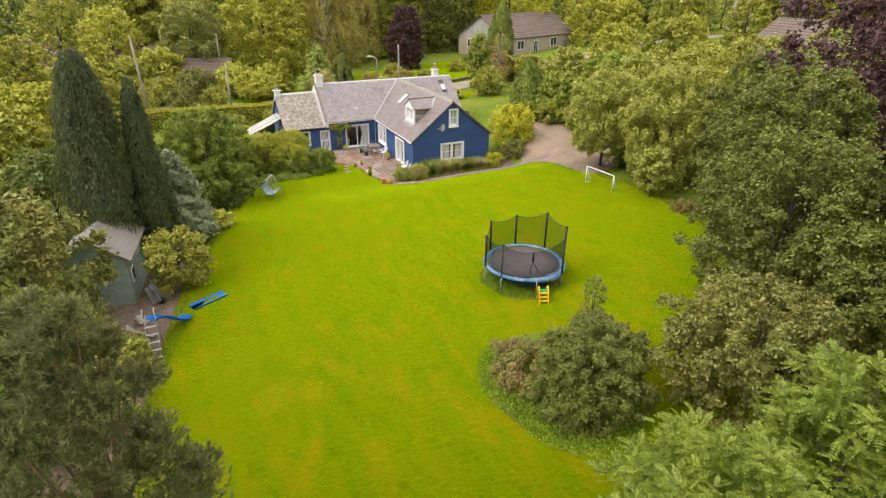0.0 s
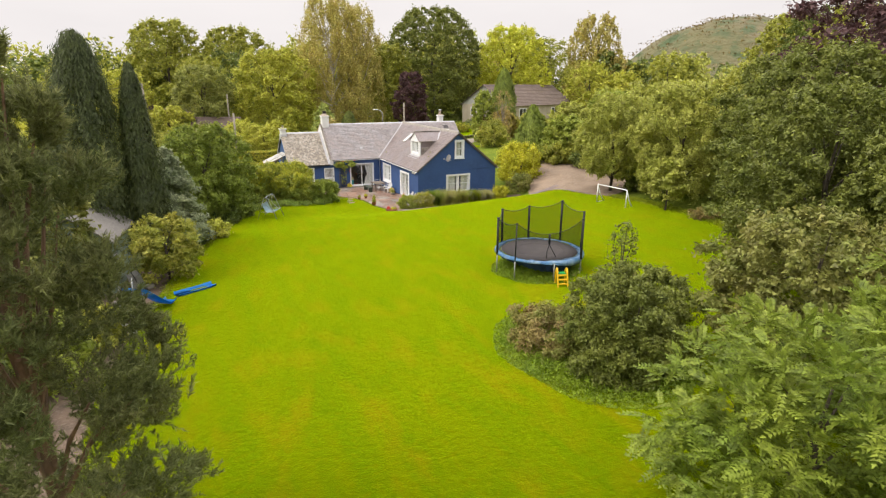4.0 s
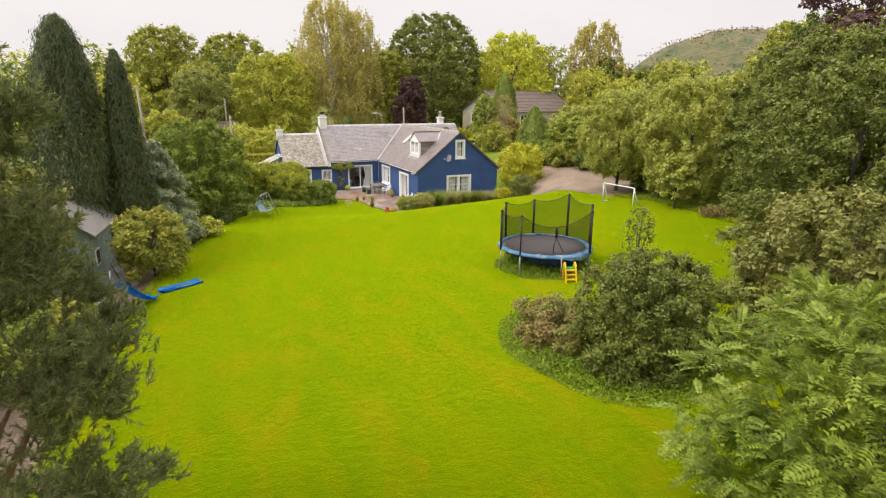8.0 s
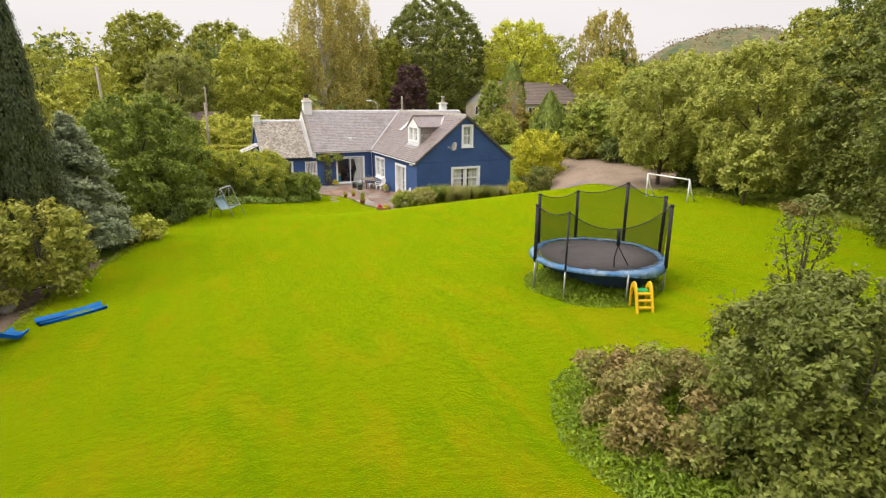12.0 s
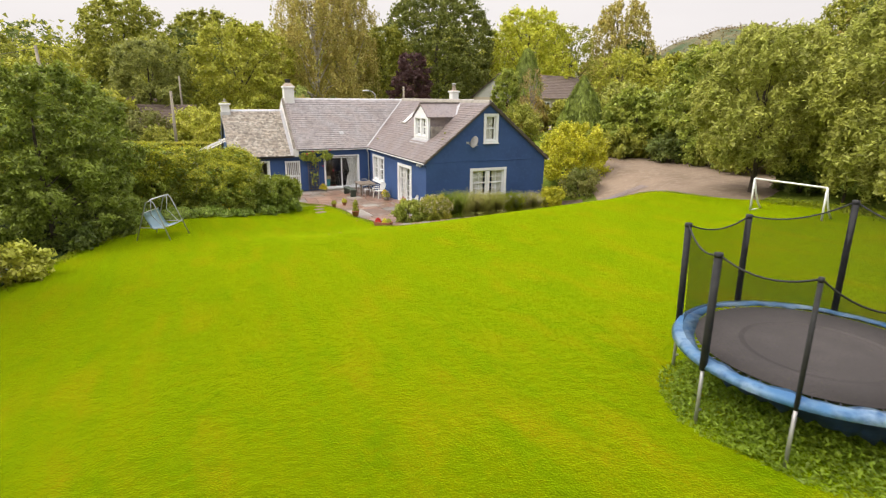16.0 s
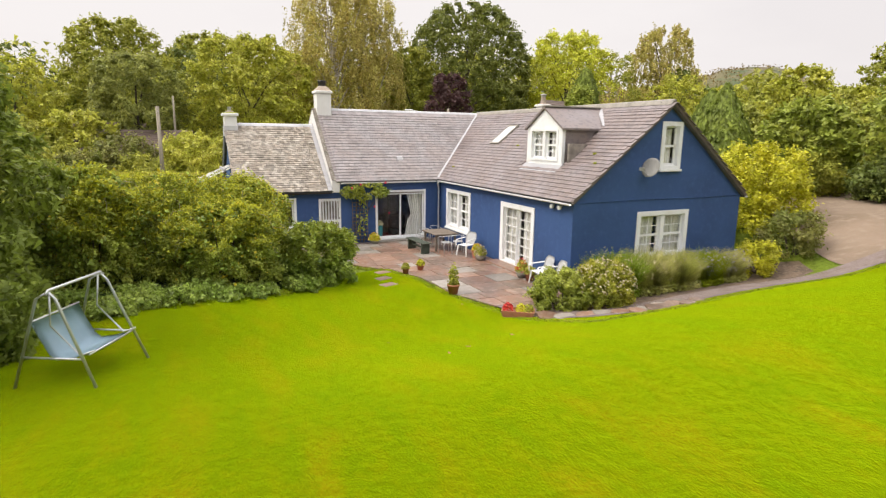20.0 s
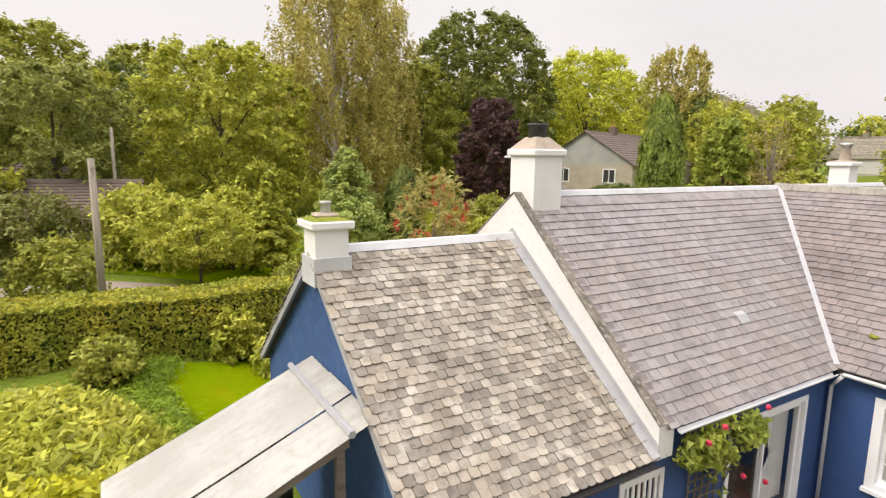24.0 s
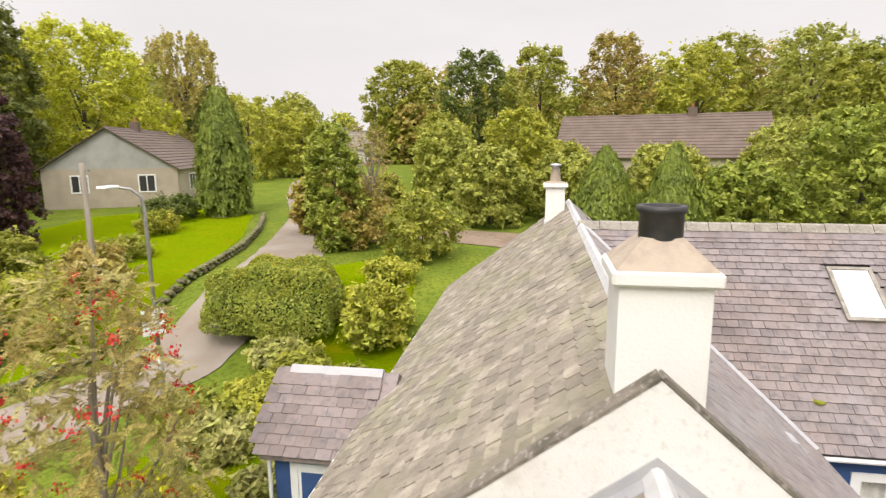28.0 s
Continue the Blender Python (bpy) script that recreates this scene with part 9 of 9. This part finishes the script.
def slates(parent, origin, along, upv, length, rise, keep, w, gauge, t, mats, seed, near, ragged=0.2, stagger=0.5, jitter=0.0, limit=300):
    """Covers a slope with slates: single pieces nearest to the point near, the rest joined."""
    rng = random.Random(seed)
    origin, along, upv = Vector(origin), Vector(along).normalized(), Vector(upv).normalized()
    nrm = along.cross(upv).normalized()
    if nrm.z < 0:
        nrm = -nrm
    l = gauge * 1.9
    shapes = [slate_mesh(w * 0.985, l, t, ragged, seed + i) for i in range(4)]
    for me in shapes:
        me.materials.append(mats[0])
    tilt = Matrix((along, upv, nrm)).transposed().to_4x4()
    spots = []
    c = 0
    while (c + 0.5) * gauge < rise + 0.02:
        x = -(c % 2) * w * stagger + w / 2 + rng.uniform(-0.02, 0.02)
        while x < length + w * 0.3:
            v = c * gauge + l / 2 - 0.02
            p = origin + along * x + upv * min(v, rise - l * 0.5)
            if keep(p):
                ang = math.degrees(math.atan2(t, gauge)) * 0.9
                m = Matrix.Translation(p + nrm * (0.012 + t * 0.9 + rng.uniform(0, jitter * 0.012))) @ tilt @ pose(0, 0, 0, -ang + rng.uniform(-1, 1) * jitter, rng.uniform(-1, 1) * jitter * 0.5, rng.uniform(-1.5, 1.5) * jitter) @ Matrix.Diagonal((1 + rng.uniform(-0.06, 0.02) * (0.3 + jitter), 1, 1, 1))
                spots.append(((p - Vector(near)).length, m, rng.randrange(4)))
            x += w
        c += 1
    spots.sort(key=lambda s: s[0])
    for _, m, k in spots[:limit]:
        ob = new("slate", shapes[k])
        ob.parent = parent
        ob.matrix_basis = m
    rest = spots[limit:]
    if rest:
        verts, faces = [], []
        for _, m, k in rest:
            b = len(verts)
            verts += [m @ v.co for v in shapes[k].vertices]
            faces += [[b + i for i in p.vertices] for p in shapes[k].polygons]
        me = bpy.data.meshes.new("slating")
        me.from_pydata(verts, [], faces)
        tagged(part("slating", me, mats[1], parent), kind="stuff")


sl_len = math.hypot(WM + OV, (WM + OV) * SL)
smn_len = math.hypot(YB - YM + OV, (YB - YM + OV) * SMN)
sm_len = math.hypot(YM - YF + OV, (YM - YF + OV) * SM)
slow_len = math.hypot(YM - YF + OV, (YM - YF + OV) * SLOW)
dormer_clear = lambda p: not (0.95 < p.x < 2.75 and DY0 - 0.06 < p.y < DY1 + 0.06)
sky_clear = lambda p: not (1.80 < p.x < 2.95 and 7.45 < p.y < 8.33)
slates(cottage, (-OV, -0.10, ze), (0, 1, 0), (1, 0, SL), YM + 0.1, sl_len, lambda p: (p.y - YF) / (YM - YF) < p.x / WM - 0.01 and dormer_clear(p) and sky_clear(p), 0.22, 0.176, 0.020, (M["slate_p"], M["slate_pm"]), 11, (0.5, 8.5, 4), 0.12, 0.5, 0.3)
slates(cottage, (WX + OV, -0.10, ze), (0, 1, 0), (-1, 0, SL), YM + 0.1, sl_len, lambda p: (p.y - YF) / (YM - YF) < (WX - p.x) / WM, 0.22, 0.176, 0.020, (M["slate_p"], M["slate_pm"]), 12, (5, 5, 4), 0.12, 0.5, 0.3, limit=0)
slates(cottage, (XW + 0.16, YF - OV, zm), (1, 0, 0), (0, 1, SM), WM - XW, sm_len, lambda p: p.x / WM < (p.y - YF) / (YM - YF) + 0.01, 0.22, 0.176, 0.019, (M["slate"], M["slate_m"]), 13, (-3, 12, 4), 0.12, 0.5, 0.35)
slates(cottage, (WM, YF - OV, zm), (1, 0, 0), (0, 1, SM), XE - WM, sm_len, lambda p: (WX - p.x) / WM < (p.y - YF) / (YM - YF) and not (7.85 < p.x < 8.55 and 11.2 < p.y < 12.5), 0.22, 0.176, 0.019, (M["slate"], M["slate_m"]), 14, (8, 12, 4), 0.12, 0.5, 0.35, limit=0)
slates(cottage, (XW + 0.16, YB + OV, zb), (1, 0, 0), (0, -1, SMN), XE - XW - 0.1, smn_len, lambda p: True, 0.24, 0.18, 0.014, (M["slate_n"], M["slate_nm"]), 15, (-4.5, 15, 4), 0.35, 0.5, 1.2)
slates(cottage, (XL - 0.10, YF - OV, zl), (1, 0, 0), (0, 1, SLOW), XW - XL + 0.1, slow_len, lambda p: p.x < XW - 0.08, 0.148, 0.134, 0.016, (M["slate_old"], M["slate_oldm"]), 16, (-7, 11, 4), 0.5, 0.5, 1.3)
slates(cottage, (XL - 0.10, YLB + OV, zl), (1, 0, 0), (0, -1, SLOW), XW - XL + 0.1, slow_len, lambda p: p.x < XW - 0.08, 0.148, 0.134, 0.016, (M["slate_n"], M["slate_nm"]), 17, (-7, 15, 4), 0.5, 0.5, 1.3, limit=200)
slates(porch, (-0.95, YB - 0.3, 2.33), (0, 1, 0), (1.5, 0, 0.97), 2.2, 1.78, lambda p: p.y > YB + 0.1, 0.28, 0.2, 0.012, (M["slate_p"], M["slate_pm"]), 18, (0, 18, 3), 0.12, 0.5, 0.5)

tuft_line("edge_grass", "long grass round the small lawn", [(-10.2, 22.1), (-10.7, 20), (-10.3, 17.4), (-9.0, 15.6), (-8.4, 15.7)], 0.22, 6000, 0.05, L["weed"], 84, 0.2)
